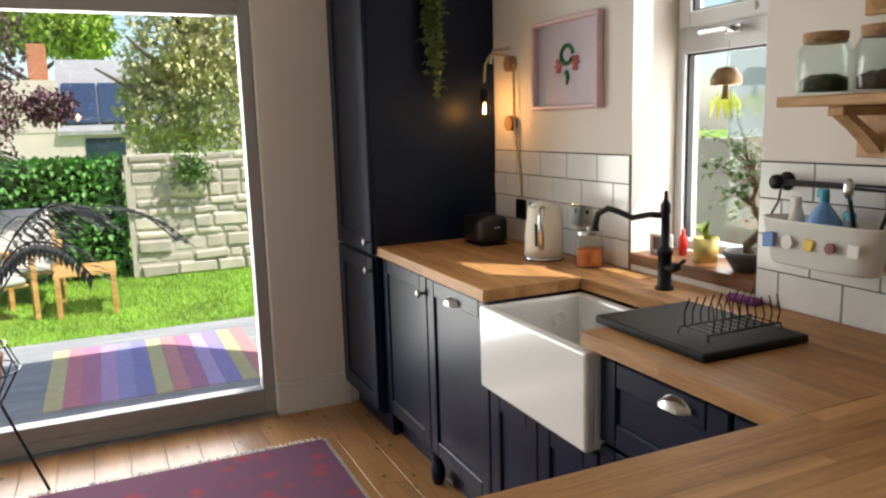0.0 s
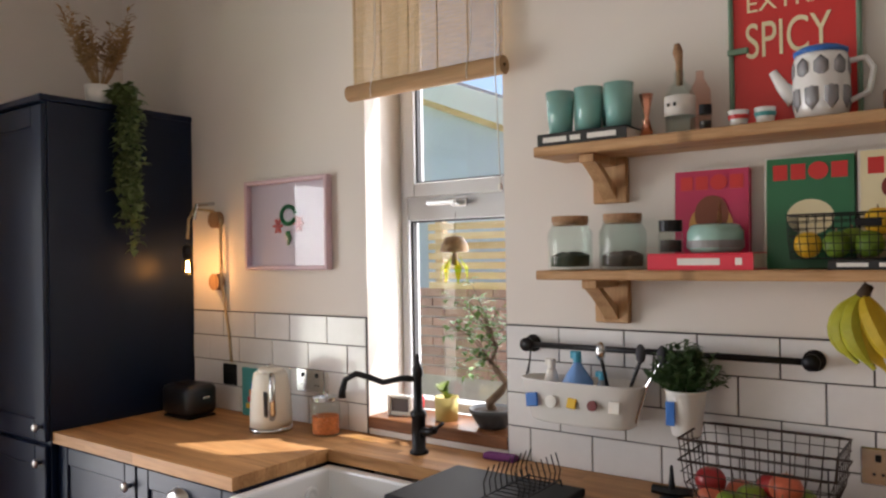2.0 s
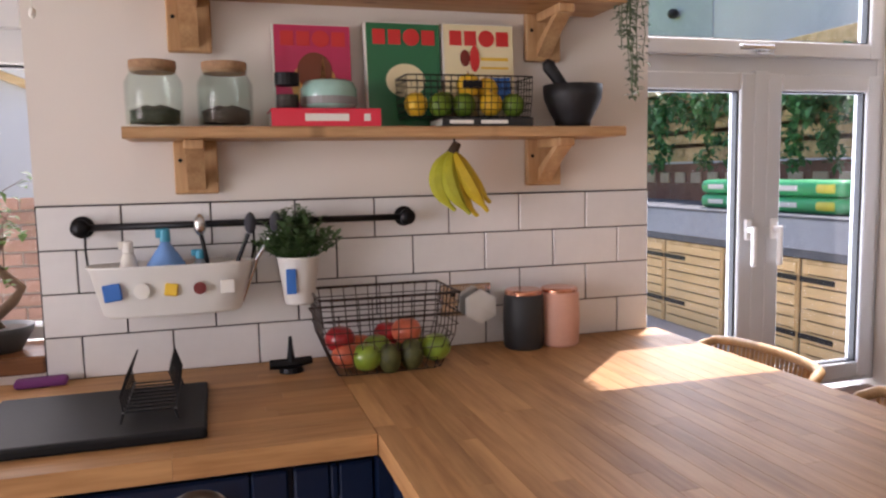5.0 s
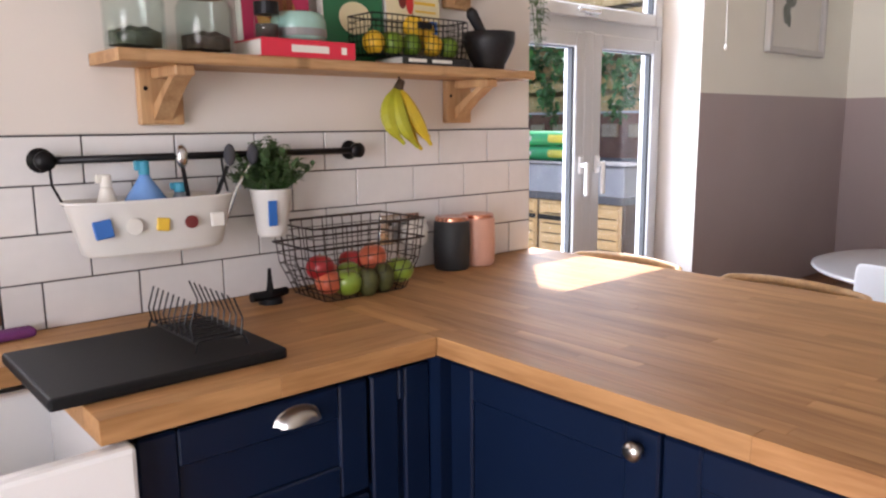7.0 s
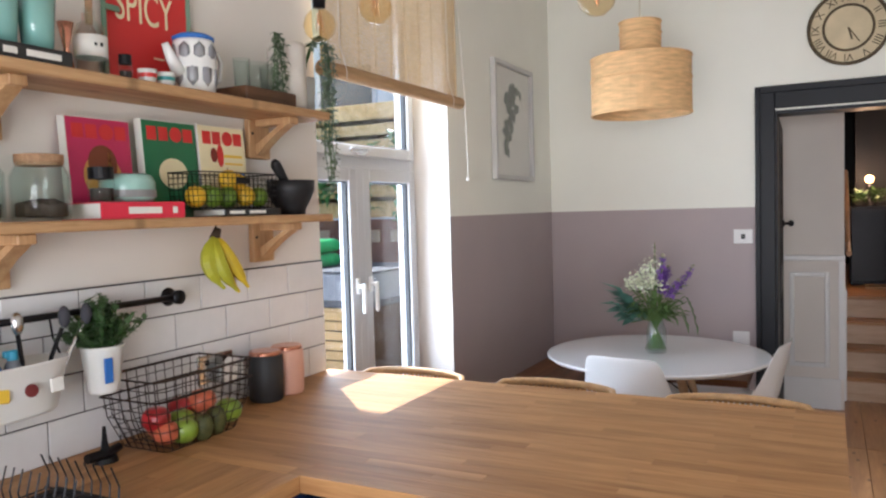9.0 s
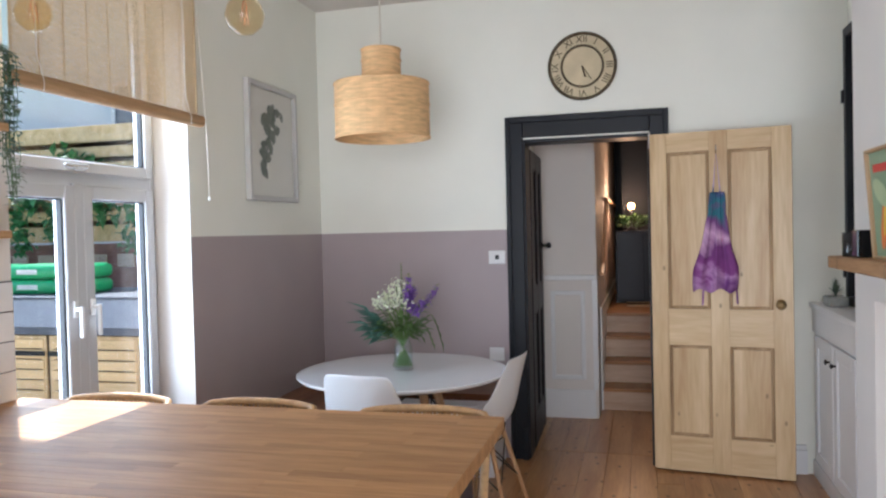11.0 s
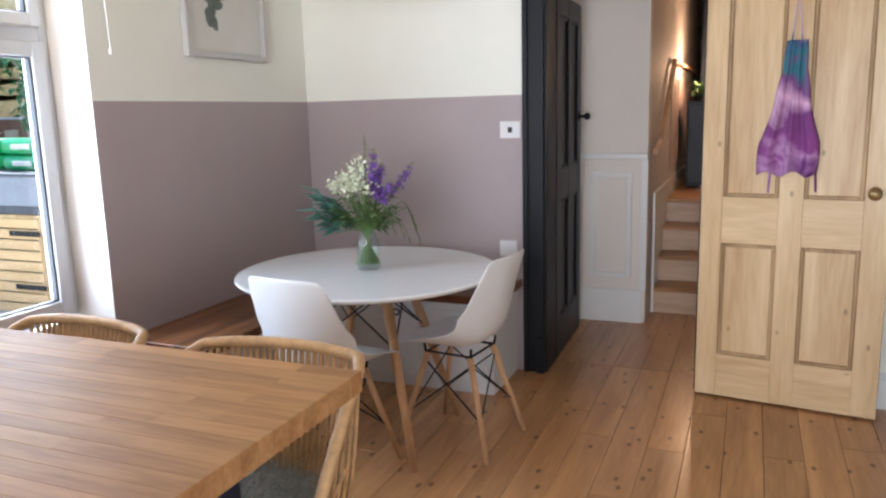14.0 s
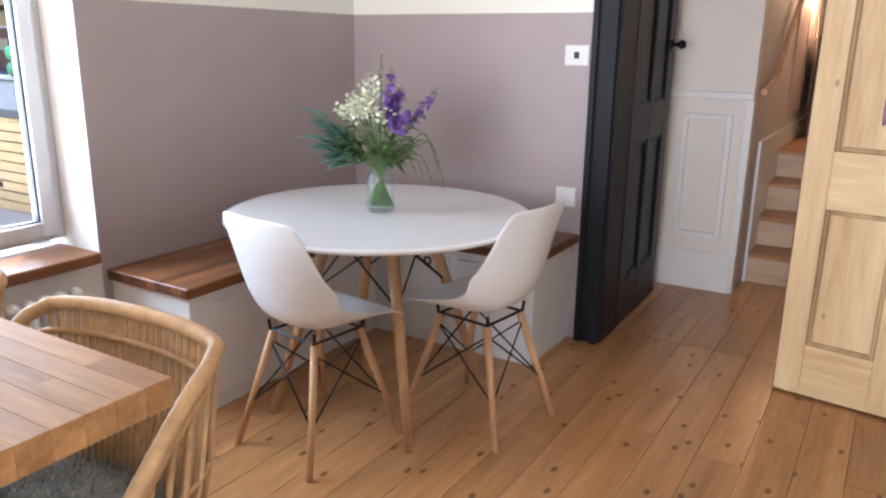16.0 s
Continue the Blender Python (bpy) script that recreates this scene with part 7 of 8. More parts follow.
cl.modifiers.new("thick", "SOLIDIFY").thickness = 0.002
own = tube([(0.05, 0.35, 1.62), (0.048, 0.37, 1.86), (0.05, 0.39, 1.62)], 0.004, 6)
part("neck_loop", own, TIE, ap)
part("tie", tube([(0.06, 0.30, 1.2), (0.055, 0.29, 1.05), (0.05, 0.285, 0.98)], 0.005, 6), TIE, ap)
part("tie", tube([(0.06, 0.46, 1.2), (0.055, 0.47, 1.08), (0.05, 0.475, 0.99)], 0.005, 6), TIE, ap)
hk = tagged(part("hook", tube([(0.038, 0.37, 1.9), (0.055, 0.37, 1.88), (0.058, 0.37, 1.855), (0.066, 0.37, 1.87)], 0.004, 6), CHROME, None), "small metal coat hook on the pine door", "hook")
hk.matrix_world = pine.matrix_world.copy()


# mantel things
def mposter(x, w, h, frame_m, label, bg, blocks, cap=None):
    p2 = thing("framed_poster", label, "poster", "food posters on the mantel", at=(x, -2.905, 1.3222))
    p2.matrix_world = pose(x, -2.885, 1.3222, 4, 0, 180)
    part("frame", pane_frame(bmesh.new(), -w / 2, w / 2, 0, h, 0.013, -0.022, 0.0), frame_m, p2)
    rectm("print", p2, -w / 2 + 0.012, w / 2 - 0.012, 0.012, h - 0.012, -0.006, bg)
    for i, (cx, cz, rx, rz2, m3, rd) in enumerate(blocks):
        if rd:
            own = turned(lathe([(0, 0), (1, 0), (1, 0.0008), (0, 0.0008)], 24), pose(0, 0, 0, 90, 0, 0))
            turned(own, pose(cx * w, -0.0082 - 0.0009 * (i % 3), cz * h, 0, 25 if rd == 2 else 0, 0) @ Matrix.Diagonal((rx * w, 1, rz2 * h, 1)))
        else:
            own = box((cx - rx) * w, (cx + rx) * w, -0.0098, -0.0083, (cz - rz2) * h, (cz + rz2) * h)
        part("print_shape", own, m3, p2)
    return p2


LW = flat("light_wood_frame", (0.42, 0.27, 0.14, 1), 0.5)
mposter(0.64, 0.26, 0.375, LW, "green food poster with an orange sweetcorn shape in a wood frame", flat("sage_print", srgb(140, 160, 130)), [(0.0, 0.35, 0.13, 0.28, ORANGEP, 2), (0.06, 0.4, 0.07, 0.2, YELLOWP, 2), (-0.05, 0.6, 0.32, 0.1, flat("sage_light", srgb(175, 190, 150)), 2), (0.0, 0.82, 0.3, 0.035, RED, False)])
mposter(0.345, 0.27, 0.385, LW, "cream burger poster with red bands in a wood frame", flat("cream_print", srgb(225, 200, 160)), [(0.0, 0.85, 0.32, 0.06, RED, False), (0.0, 0.56, 0.24, 0.13, ORANGEP, True), (-0.02, 0.36, 0.14, 0.08, flat("print_brown", srgb(80, 35, 25)), True), (0.0, 0.17, 0.2, 0.025, RED, False), (0.0, 0.08, 0.26, 0.02, RED, False), (0.36, 0.7, 0.07, 0.05, RED, True)])
cdl = thing("candle", "black glass candle with a white label on the mantel", "candle", at=(1.0, -2.865, 1.3222))
part("glass", lathe([(0, 0), (0.04, 0), (0.042, 0.004), (0.042, 0.09), (0.038, 0.09), (0.038, 0.06), (0, 0.06)], 28), flat("black_gloss", (0.012, 0.012, 0.013, 1), 0.12), cdl, smooth=True)
part("label", box(-0.044, -0.0425, -0.016, 0.016, 0.02, 0.06), PAPER, cdl)
bc = tagged(part("tin", box(-0.04, 0.04, -0.03, 0.03, 0, 0.1, 0.004), flat("black_gloss", (0.012, 0.012, 0.013, 1), 0.12)), "black square tin on the mantel beside the candle", "tin")
bc.location = (0.9, -2.87, 1.3222)
mp2 = thing("potted_plant", "trailing green string plant in a ridged white pot on the mantel", "potted plant", at=(0.09, -2.85, 1.3222))
own = lathe([(0, 0), (0.05, 0), (0.056, 0.01), (0.066, 0.09), (0.062, 0.094), (0.05, 0.08), (0, 0.08)], 36)
part("pot", own, ENAM, mp2, smooth=False)
rnd3 = random.Random(51)
own = bmesh.new()
for i in range(420):
    a, r0 = rnd3.uniform(0, 6.28), 0.085 * math.sqrt(rnd3.random())
    c = Vector((r0 * math.cos(a), r0 * math.sin(a), 0.095 + 0.05 * (1 - (r0 / 0.09) ** 2) * rnd3.random()))
    leaf(own, c, c + Vector((rnd3.gauss(0, 1), rnd3.gauss(0, 1), rnd3.gauss(0.2, 1))).normalized() * 0.022, 0.013, 0.1)
part("crown", own, mat("fresh_green_leaf", (0.08, 0.20, 0.05, 1), 0.5, var=0.4, scale=30), mp2, kind="stuff")
trailing("trailing_plant", "green strands hanging over the edge of the mantel", (0.12, -2.80, 1.40), 5, 0.13, 0.03, 0.024, mat("fresh_green_leaf", (0.08, 0.20, 0.05, 1), 0.5, var=0.4, scale=30), 41, (0.3, 0.9), 0.012)
trailing("trailing_plant", "green strands hanging over the edge of the mantel", (0.03, -2.80, 1.40), 4, 0.15, 0.02, 0.024, mat("fresh_green_leaf", (0.08, 0.20, 0.05, 1), 0.5, var=0.4, scale=30), 43, (0, 0.9), 0.012)
al = thing("succulent", "small succulent in a low concrete pot on the white cupboard", "potted plant", at=(2.33, -3.1, 1.0002))
part("pot", box(-0.07, 0.07, -0.05, 0.05, 0, 0.055, 0.008), mat("concrete_pot", (0.25, 0.25, 0.23, 1), 0.8, var=0.2, scale=30, bump=0.3), al)
own = bmesh.new()
for i in range(26):
    a = i * 2.4
    el = radians(20 + (i * 37) % 65)
    leaf(own, (0, 0, 0.05), (0.05 * math.cos(a) * math.cos(el), 0.05 * math.sin(a) * math.cos(el), 0.055 + 0.1 * math.sin(el)), 0.016, 0.15)
part("leaves", own, mat("dull_green_leaf", (0.08, 0.11, 0.07, 1), 0.6, var=0.3, scale=20), al, kind="stuff")
hp = thing("potted_plant", "leafy green plant standing in the fireplace recess", "potted plant", at=(0.25, -3.0, 0.0))
part("pot", lathe([(0, 0), (0.08, 0), (0.1, 0.2), (0.095, 0.2), (0, 0.18)], 26), mat("grey_stoneware", (0.5, 0.49, 0.46, 1), 0.6, var=0.1, scale=20, bump=0.2), hp, smooth=True)
own = bmesh.new()
for i in range(60):
    a, el, L = rnd3.uniform(0, 6.28), radians(rnd3.uniform(20, 85)), rnd3.uniform(0.1, 0.2)
    tip = Vector((math.cos(a) * math.cos(el) * L, math.sin(a) * math.cos(el) * L * 0.6, 0.18 + math.sin(el) * L))
    tube([(0, 0, 0.17), tip], 0.002, 4, own)
    leaf(own, tip, tip + Vector((math.cos(a), math.sin(a) * 0.6, rnd3.uniform(-0.5, 0.5))).normalized() * 0.07, 0.045, 0.1)
part("leaves", own, GREENL, hp, kind="stuff")

# rug and plant stand near the patio door
rug = thing("rug", "faded crimson patterned rug with a knotted fringe", "rug", at=(0, 0, 0.001))
def rugmat():
    m, n, l, b = base("crimson_woven_rug")
    tc, a1, v1 = n.new("ShaderNodeTexCoord"), n.new("ShaderNodeTexNoise"), n.new("ShaderNodeTexVoronoi")
    a1.inputs["Scale"].default_value, a1.inputs["Detail"].default_value = 7, 8
    v1.inputs["Scale"].default_value = 9
    v1.distance = "MANHATTAN"
    l.new(tc.outputs["Object"], a1.inputs["Vector"])
    l.new(tc.outputs["Object"], v1.inputs["Vector"])
    mx, mr = n.new("ShaderNodeMix"), n.new("ShaderNodeMapRange")
    mx.data_type = "RGBA"
    mx.inputs[6].default_value, mx.inputs[7].default_value = (0.26, 0.035, 0.06, 1), (0.14, 0.045, 0.095, 1)
    ad = n.new("ShaderNodeMath")
    l.new(a1.outputs[0], ad.inputs[0])
    l.new(v1.outputs["Distance"], ad.inputs[1])
    mr.inputs[1].default_value, mr.inputs[2].default_value = 0.75, 1.1
    l.new(ad.outputs[0], mr.inputs[0])
    l.new(mr.outputs[0], mx.inputs[0])
    l.new(mx.outputs[2], b.inputs["Base Color"])
    b.inputs["Roughness"].default_value = 0.95
    add_bump(n, l, b, a1.outputs[0], 0.5)
    return m


part("woven_field", box(-3.29, -2.1, -2.95, -0.885, 0, 0.01, 0.003), rugmat(), rug)
own = bmesh.new()
rnd3 = random.Random(2)
for i in range(150):
    y = -2.95 + 2.06 * i / 149
    tube([(-3.289, y, 0.006), (-3.31, y + rnd3.gauss(0, 0.004), 0.005), (-3.335, y + rnd3.gauss(0, 0.008), 0.003)], 0.003, 4, own)
for i in range(90):
    x = -3.29 + 1.19 * i / 89
    tube([(x, -0.886, 0.006), (x + rnd3.gauss(0, 0.003), -0.868, 0.004)], 0.003, 4, own)
part("fringe", own, PAPER, rug, kind="stuff")
stn = thing("plant_stand", "black wire plant stand with an arching palm by the patio door", "potted plant", at=(-3.35, -2.25, 0))
BK = BLACKM
own = bmesh.new()
for k in range(14):
    a = 2 * math.pi * k / 14
    tube([(0.13 * math.cos(a), 0.13 * math.sin(a), 0.64), (0.17 * math.cos(a), 0.17 * math.sin(a), 0.54), (0.09 * math.cos(a), 0.09 * math.sin(a), 0.40)], 0.003, 5, own)
for r, z in ((0.13, 0.64), (0.17, 0.54), (0.09, 0.40)):
    tube([(r * math.cos(2 * math.pi * k / 24), r * math.sin(2 * math.pi * k / 24), z) for k in range(24)], 0.004, 5, own, closed=True)
part("wire_bowl", own, BK, stn, kind="stuff")
for k in range(3):
    a = radians(90 + 120 * k)
    part("leg", tube([(0.08 * math.cos(a), 0.08 * math.sin(a), 0.42), (0.22 * math.cos(a), 0.22 * math.sin(a), 0.0)], 0.006, 8), BK, stn)
part("pot", lathe([(0, 0.41), (0.085, 0.41), (0.12, 0.60), (0.115, 0.60), (0, 0.58)], 24), mat("terracotta", (0.35, 0.13, 0.07, 1), 0.8), stn, smooth=True)
own = bmesh.new()
rnd3 = random.Random(5)
for i in range(15):
    a = i * 2.4 + 0.5
    L = rnd3.uniform(0.75, 1.0)
    e0 = rnd3.uniform(0.75, 1.3)
    pts = []
    for j in range(9):
        f = j / 8
        pts.append(Vector((math.cos(a) * L * f * math.cos(e0) * 1.3, math.sin(a) * L * f * math.cos(e0) * 1.3, 0.60 + L * (math.sin(e0) * f * 2.5 - 1.45 * f * f))))
    tube(pts, 0.004, 5, own)
    for q in range(40):
        f = 0.3 + 0.7 * q / 39
        j = min(7, int(f * 8))
        c = pts[j].lerp(pts[j + 1], f * 8 - j)
        side = Vector((-math.sin(a), math.cos(a), -0.5)) * (1 if q % 2 else -1)
        side.z = -0.55
        leaf(own, c, c + (side.normalized() + Vector((math.cos(a), math.sin(a), 0)) * 0.8).normalized() * 0.19 * (1.1 - 0.5 * f), 0.022, 0.05)
part("fronds", own, mat("dark_palm_leaf", (0.014, 0.034, 0.028, 1), 0.65, var=0.3, scale=10), stn, kind="stuff")


# ---- outdoors ----
GRASSM = mat("mown_grass", (0.22, 0.38, 0.04, 1), 0.9, var=0.35, scale=3, bump=0.8, fine=300)
tagged(part("ground", box(-60, 60, -60, 80, -0.5, -0.12), GRASSM), kind="structure")
own = bmesh.new()
rnd4 = random.Random(3)
for i in range(26000):
    x, y = rnd4.uniform(-9.0, -6.07), rnd4.uniform(-3.4, 0.3)
    h, w3, a = rnd4.uniform(0.02, 0.05), 0.004, rnd4.uniform(0, 3.14)
    c, s = math.cos(a) * w3, math.sin(a) * w3
    own.faces.new((own.verts.new((x - c, y - s, -0.12)), own.verts.new((x + c, y + s, -0.12)), own.verts.new((x + rnd4.gauss(0, 0.012), y + rnd4.gauss(0, 0.012), -0.12 + h))))
tagged(part("grass", own, GRASSM), "short bright green mown lawn grass", "grass", kind="stuff")
PAVE = mat("pale_paving", (0.55, 0.52, 0.47, 1), 0.8, var=0.12, scale=3, bump=0.2)
deck = tagged(new("decking"), kind="structure")
DECKW = wood("grey_weathered_deck", (0.27, 0.28, 0.29, 1), (0.42, 0.42, 0.42, 1), 1, 0.7, 12, piece=0.12)
for i in range(15):
    part("deck_board", box(-4.008 - i * 0.145, -3.87 - i * 0.145, -4.2, -0.6, -0.075, -0.045, 0.003), DECKW, deck)
tagged(part("paving", box(-6.5, XW - 0.15, -0.59, 0.3, -0.118, -0.05), PAVE), kind="structure")
orug = thing("outdoor_rug", "striped rainbow outdoor rug lying on the grey deck", "rug", at=(0, 0, -0.0445))
cols = [srgb(*c) for c in ((215, 200, 150), (215, 140, 150), (200, 135, 165), (200, 165, 205), (165, 160, 205), (150, 145, 195), (210, 200, 150), (215, 150, 150), (190, 130, 160), (190, 170, 210), (160, 145, 195), (205, 190, 145), (210, 145, 145))]
for i, c in enumerate(cols):
    part("stripe", box(-5.72, -4.48, -2.13 + i * 0.098, -2.034 + i * 0.098, 0, 0.006), mat("rug_stripe_%d" % i, c, 0.95, var=0.12, scale=14, bump=0.3), orug)


def foliage(own, center, radii, count, size, rnd, shell=0.55):
    for i in range(count):
        d = Vector((rnd.gauss(0, 1), rnd.gauss(0, 1), rnd.gauss(0, 1))).normalized()
        k = shell + (1 - shell) * rnd.random()
        k *= 1 + 0.28 * noise.noise(d * 2.3 + Vector(center))
        c = Vector((center[0] + d.x * radii[0] * k, center[1] + d.y * radii[1] * k, center[2] + d.z * radii[2] * k))
        leaf(own, c, c + Vector((rnd.gauss(0, 1), rnd.gauss(0, 1), rnd.gauss(-0.2, 1))).normalized() * size * rnd.uniform(0.6, 1.3), size * 0.6, 0.1)


def tree(name, label, at, height, crowns, count, size, material, seed):
    t = thing(name, label, "tree", at=at)
    rnd = random.Random(seed)
    own = tube([(0, 0, 0), (0.05, 0, height * 0.3), (-0.05, 0.05, height * 0.6), (0.02, 0, height * 0.85)], [height * 0.04, height * 0.03, height * 0.02, height * 0.008], 9)
    for i in range(9):
        z = height * rnd.uniform(0.35, 0.75)
        a = rnd.uniform(0, 6.28)
        L = height * rnd.uniform(0.2, 0.38)
        tube([(0, 0, z), (math.cos(a) * L * 0.5, math.sin(a) * L * 0.5, z + L * 0.3), (math.cos(a) * L, math.sin(a) * L, z + L * 0.55)], [height * 0.014, height * 0.01, height * 0.004], 6, own)
    part("trunk", own, mat("tree_bark", (0.12, 0.09, 0.06, 1), 0.9, var=0.3, scale=8, bump=0.6), t, smooth=True)
    own = bmesh.new()
    for c, r in crowns:
        foliage(own, c, r, count, size, rnd)
    part("crown", own, material, t, kind="stuff")


hd = thing("hedge", "dense bright green leafy hedge along the lawn", "hedge", at=(-9.1, -3.3, -0.12))
rnd4 = random.Random(6)
# near-black inner box: the shade between the leaves is put into its colour
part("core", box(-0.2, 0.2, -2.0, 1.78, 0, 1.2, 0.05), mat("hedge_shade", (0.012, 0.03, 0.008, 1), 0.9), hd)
own = bmesh.new()
for i in range(9000):
    f = rnd4.random()
    if f < 0.72:
        c = Vector((0.2 + rnd4.gauss(0.02, 0.04), rnd4.uniform(-2.0, 1.82), rnd4.uniform(0.02, 1.25)))
    else:
        c = Vector((rnd4.uniform(-0.2, 0.25), rnd4.uniform(-2.0, 1.84), 1.22 + rnd4.gauss(0.02, 0.03)))
    leaf(own, c, c + Vector((rnd4.uniform(0.1, 1), rnd4.gauss(0, 0.8), rnd4.gauss(0, 0.8))).normalized() * 0.085, 0.06, 0.1)
part("leaves", own, mat("hedge_leaf", (0.14, 0.34, 0.07, 1), 0.5, var=0.5, scale=5), hd, kind="stuff")

STONE = mat("pale_rubble_stone", (0.52, 0.46, 0.38, 1), 0.9, var=0.25, scale=6, bump=0.6, fine=60, piece=0.45)
sw = tagged(new("garden_wall"), "pale rubble stone garden wall", "wall", kind="structure")
part("core", box(-8.95, -8.66, -1.5, 3.2, -0.12, 1.2), mat("wall_mortar", (0.5, 0.45, 0.38, 1), 0.95, bump=0.5), sw)
z = -0.11
while z < 1.2:
    h = rnd4.uniform(0.08, 0.19)
    y = -1.5 + rnd4.uniform(0, 0.1)
    while y < 1.2:
        w3 = rnd4.uniform(0.14, 0.42)
        own = box(-8.68, -8.635 + rnd4.uniform(-0.02, 0.02), y, y + w3 - 0.02, z, min(z + h, 1.27) - 0.018, 0.018)
        for v in own.verts:
            v.co += Vector((0, noise.noise(v.co * 5) * 0.02, noise.noise(v.co * 5 + Vector((4, 4, 4))) * 0.02))
        part("stone", own, STONE, sw)
        y += w3
    z += h
own = bmesh.new()
foliage(own, (-8.55, -0.85, 1.05), (0.12, 0.28, 0.28), 500, 0.06, rnd4, 0.1)
tagged(part("climbing_plant", own, mat("pale_green_leaf", (0.16, 0.26, 0.07, 1), 0.6, var=0.4, scale=5)), "pale green climbing plant on the stone wall", "plant", kind="stuff")

tree("tree", "tall bright yellow-green tree behind the neighbouring roof", (-32, -3.6, -0.2), 8.4, [((0, 0.3, 6.0), (2.5, 2.4, 1.6)), ((0.5, -1.9, 5.6), (2, 1.8, 1.5)), ((0, 1.5, 5.4), (1.6, 1.4, 1.2))], 2600, 0.3, mat("lime_tree_leaf", (0.34, 0.5, 0.06, 1), 0.6, var=0.45, scale=0.8), 1)
tree("tree", "feathery grey-green willow-like tree beyond the wall", (-13.5, -0.35, -0.2), 4.6, [((0, -0.05, 2.9), (1.0, 0.95, 1.3)), ((0.3, 0.35, 2.2), (0.9, 0.9, 1.1)), ((0, -0.35, 2.0), (0.8, 0.75, 0.9)), ((0, 0.6, 3.1), (0.8, 0.8, 1.1))], 2600, 0.13, mat("willow_leaf", (0.5, 0.48, 0.22, 1), 0.6, var=0.35, scale=2), 2)
tree("tree", "purple-leaved plum tree near the hedge", (-8.2, -2.85, -0.15), 3.0, [((0, 0.2, 2.35), (0.4, 0.45, 0.6)), ((0.1, 0.2, 1.8), (0.3, 0.35, 0.4)), ((0.2, 0.75, 1.85), (0.2, 0.26, 0.16))], 900, 0.065, mat("purple_plum_leaf", (0.13, 0.05, 0.07, 1), 0.5, var=0.5, scale=6), 3)

# neighbouring house with solar panels
hs = thing("house", "distant pink rendered house with grey roof and solar panels", "house", at=(-25, -2.2, -0.2))
PINKR = mat("pink_render", (0.62, 0.5, 0.46, 1), 0.85, var=0.1, scale=1)
part("wall", box(-4, 0, -6, 3.2, 0, 1.7), PINKR, hs)
part("wall", box(-3.9, 0.02, -6, -0.55, 1.7, 3.2), PINKR, hs)
own = bmesh.new()
v = [own.verts.new(p) for p in ((0.15, -0.6, 1.72), (0.15, 3.3, 1.72), (-2.6, 3.3, 4.0), (-2.6, -0.6, 4.0), (0.15, -0.6, 1.6), (0.15, 3.3, 1.6), (-2.6, 3.3, 3.88), (-2.6, -0.6, 3.88))]
for q in ((0, 1, 2, 3), (4, 7, 6, 5), (0, 4, 5, 1), (1, 5, 6, 2), (2, 6, 7, 3), (3, 7, 4, 0)):
    own.faces.new([v[i] for i in q])
part("roof", own, mat("grey_slate_roof", (0.3, 0.29, 0.3, 1), 0.8, var=0.15, scale=3), hs)
slope = math.degrees(math.atan2(2.28, 2.75))
for i in range(2):
    own = turned(box(-2.2, -0.25, 0, 0.98, 0, 0.06, 0.01), Matrix.Translation((0.15, -0.45 + i * 1.03, 1.76)) @ Matrix.Rotation(radians(slope), 4, "Y"))
    part("solar_panel", own, mat("solar_panel", (0.03, 0.045, 0.09, 1), 0.25, var=0.1, scale=8), hs)
part("chimney", box(-1.4, -0.8, -1.25, -0.75, 2.0, 4.3, 0.02), mat("orange_brick", (0.45, 0.17, 0.09, 1), 0.85, var=0.2, scale=10), hs)
part("window", box(0.0, 0.04, 0.1, 1.2, 0.75, 1.5, 0.01), mat("dark_window", (0.03, 0.05, 0.07, 1), 0.1), hs)
part("window", box(0.0, 0.04, 1.9, 2.7, 0.75, 1.5, 0.01), mat("dark_window", (0.03, 0.05, 0.07, 1), 0.1), hs)

# garden seats
TEAK = wood("golden_teak", (0.40, 0.2, 0.06, 1), (0.68, 0.42, 0.16, 1), 1, 0.5, 14)


def slatted(parent, x0, x1, y0, y1, z, n, name="slat"):
    for i in range(n):
        a = x0 + (x1 - x0) * i / n
        part(name, box(a, a + (x1 - x0) / n * 0.78, y0, y1, z, z + 0.02, 0.003), TEAK, parent)


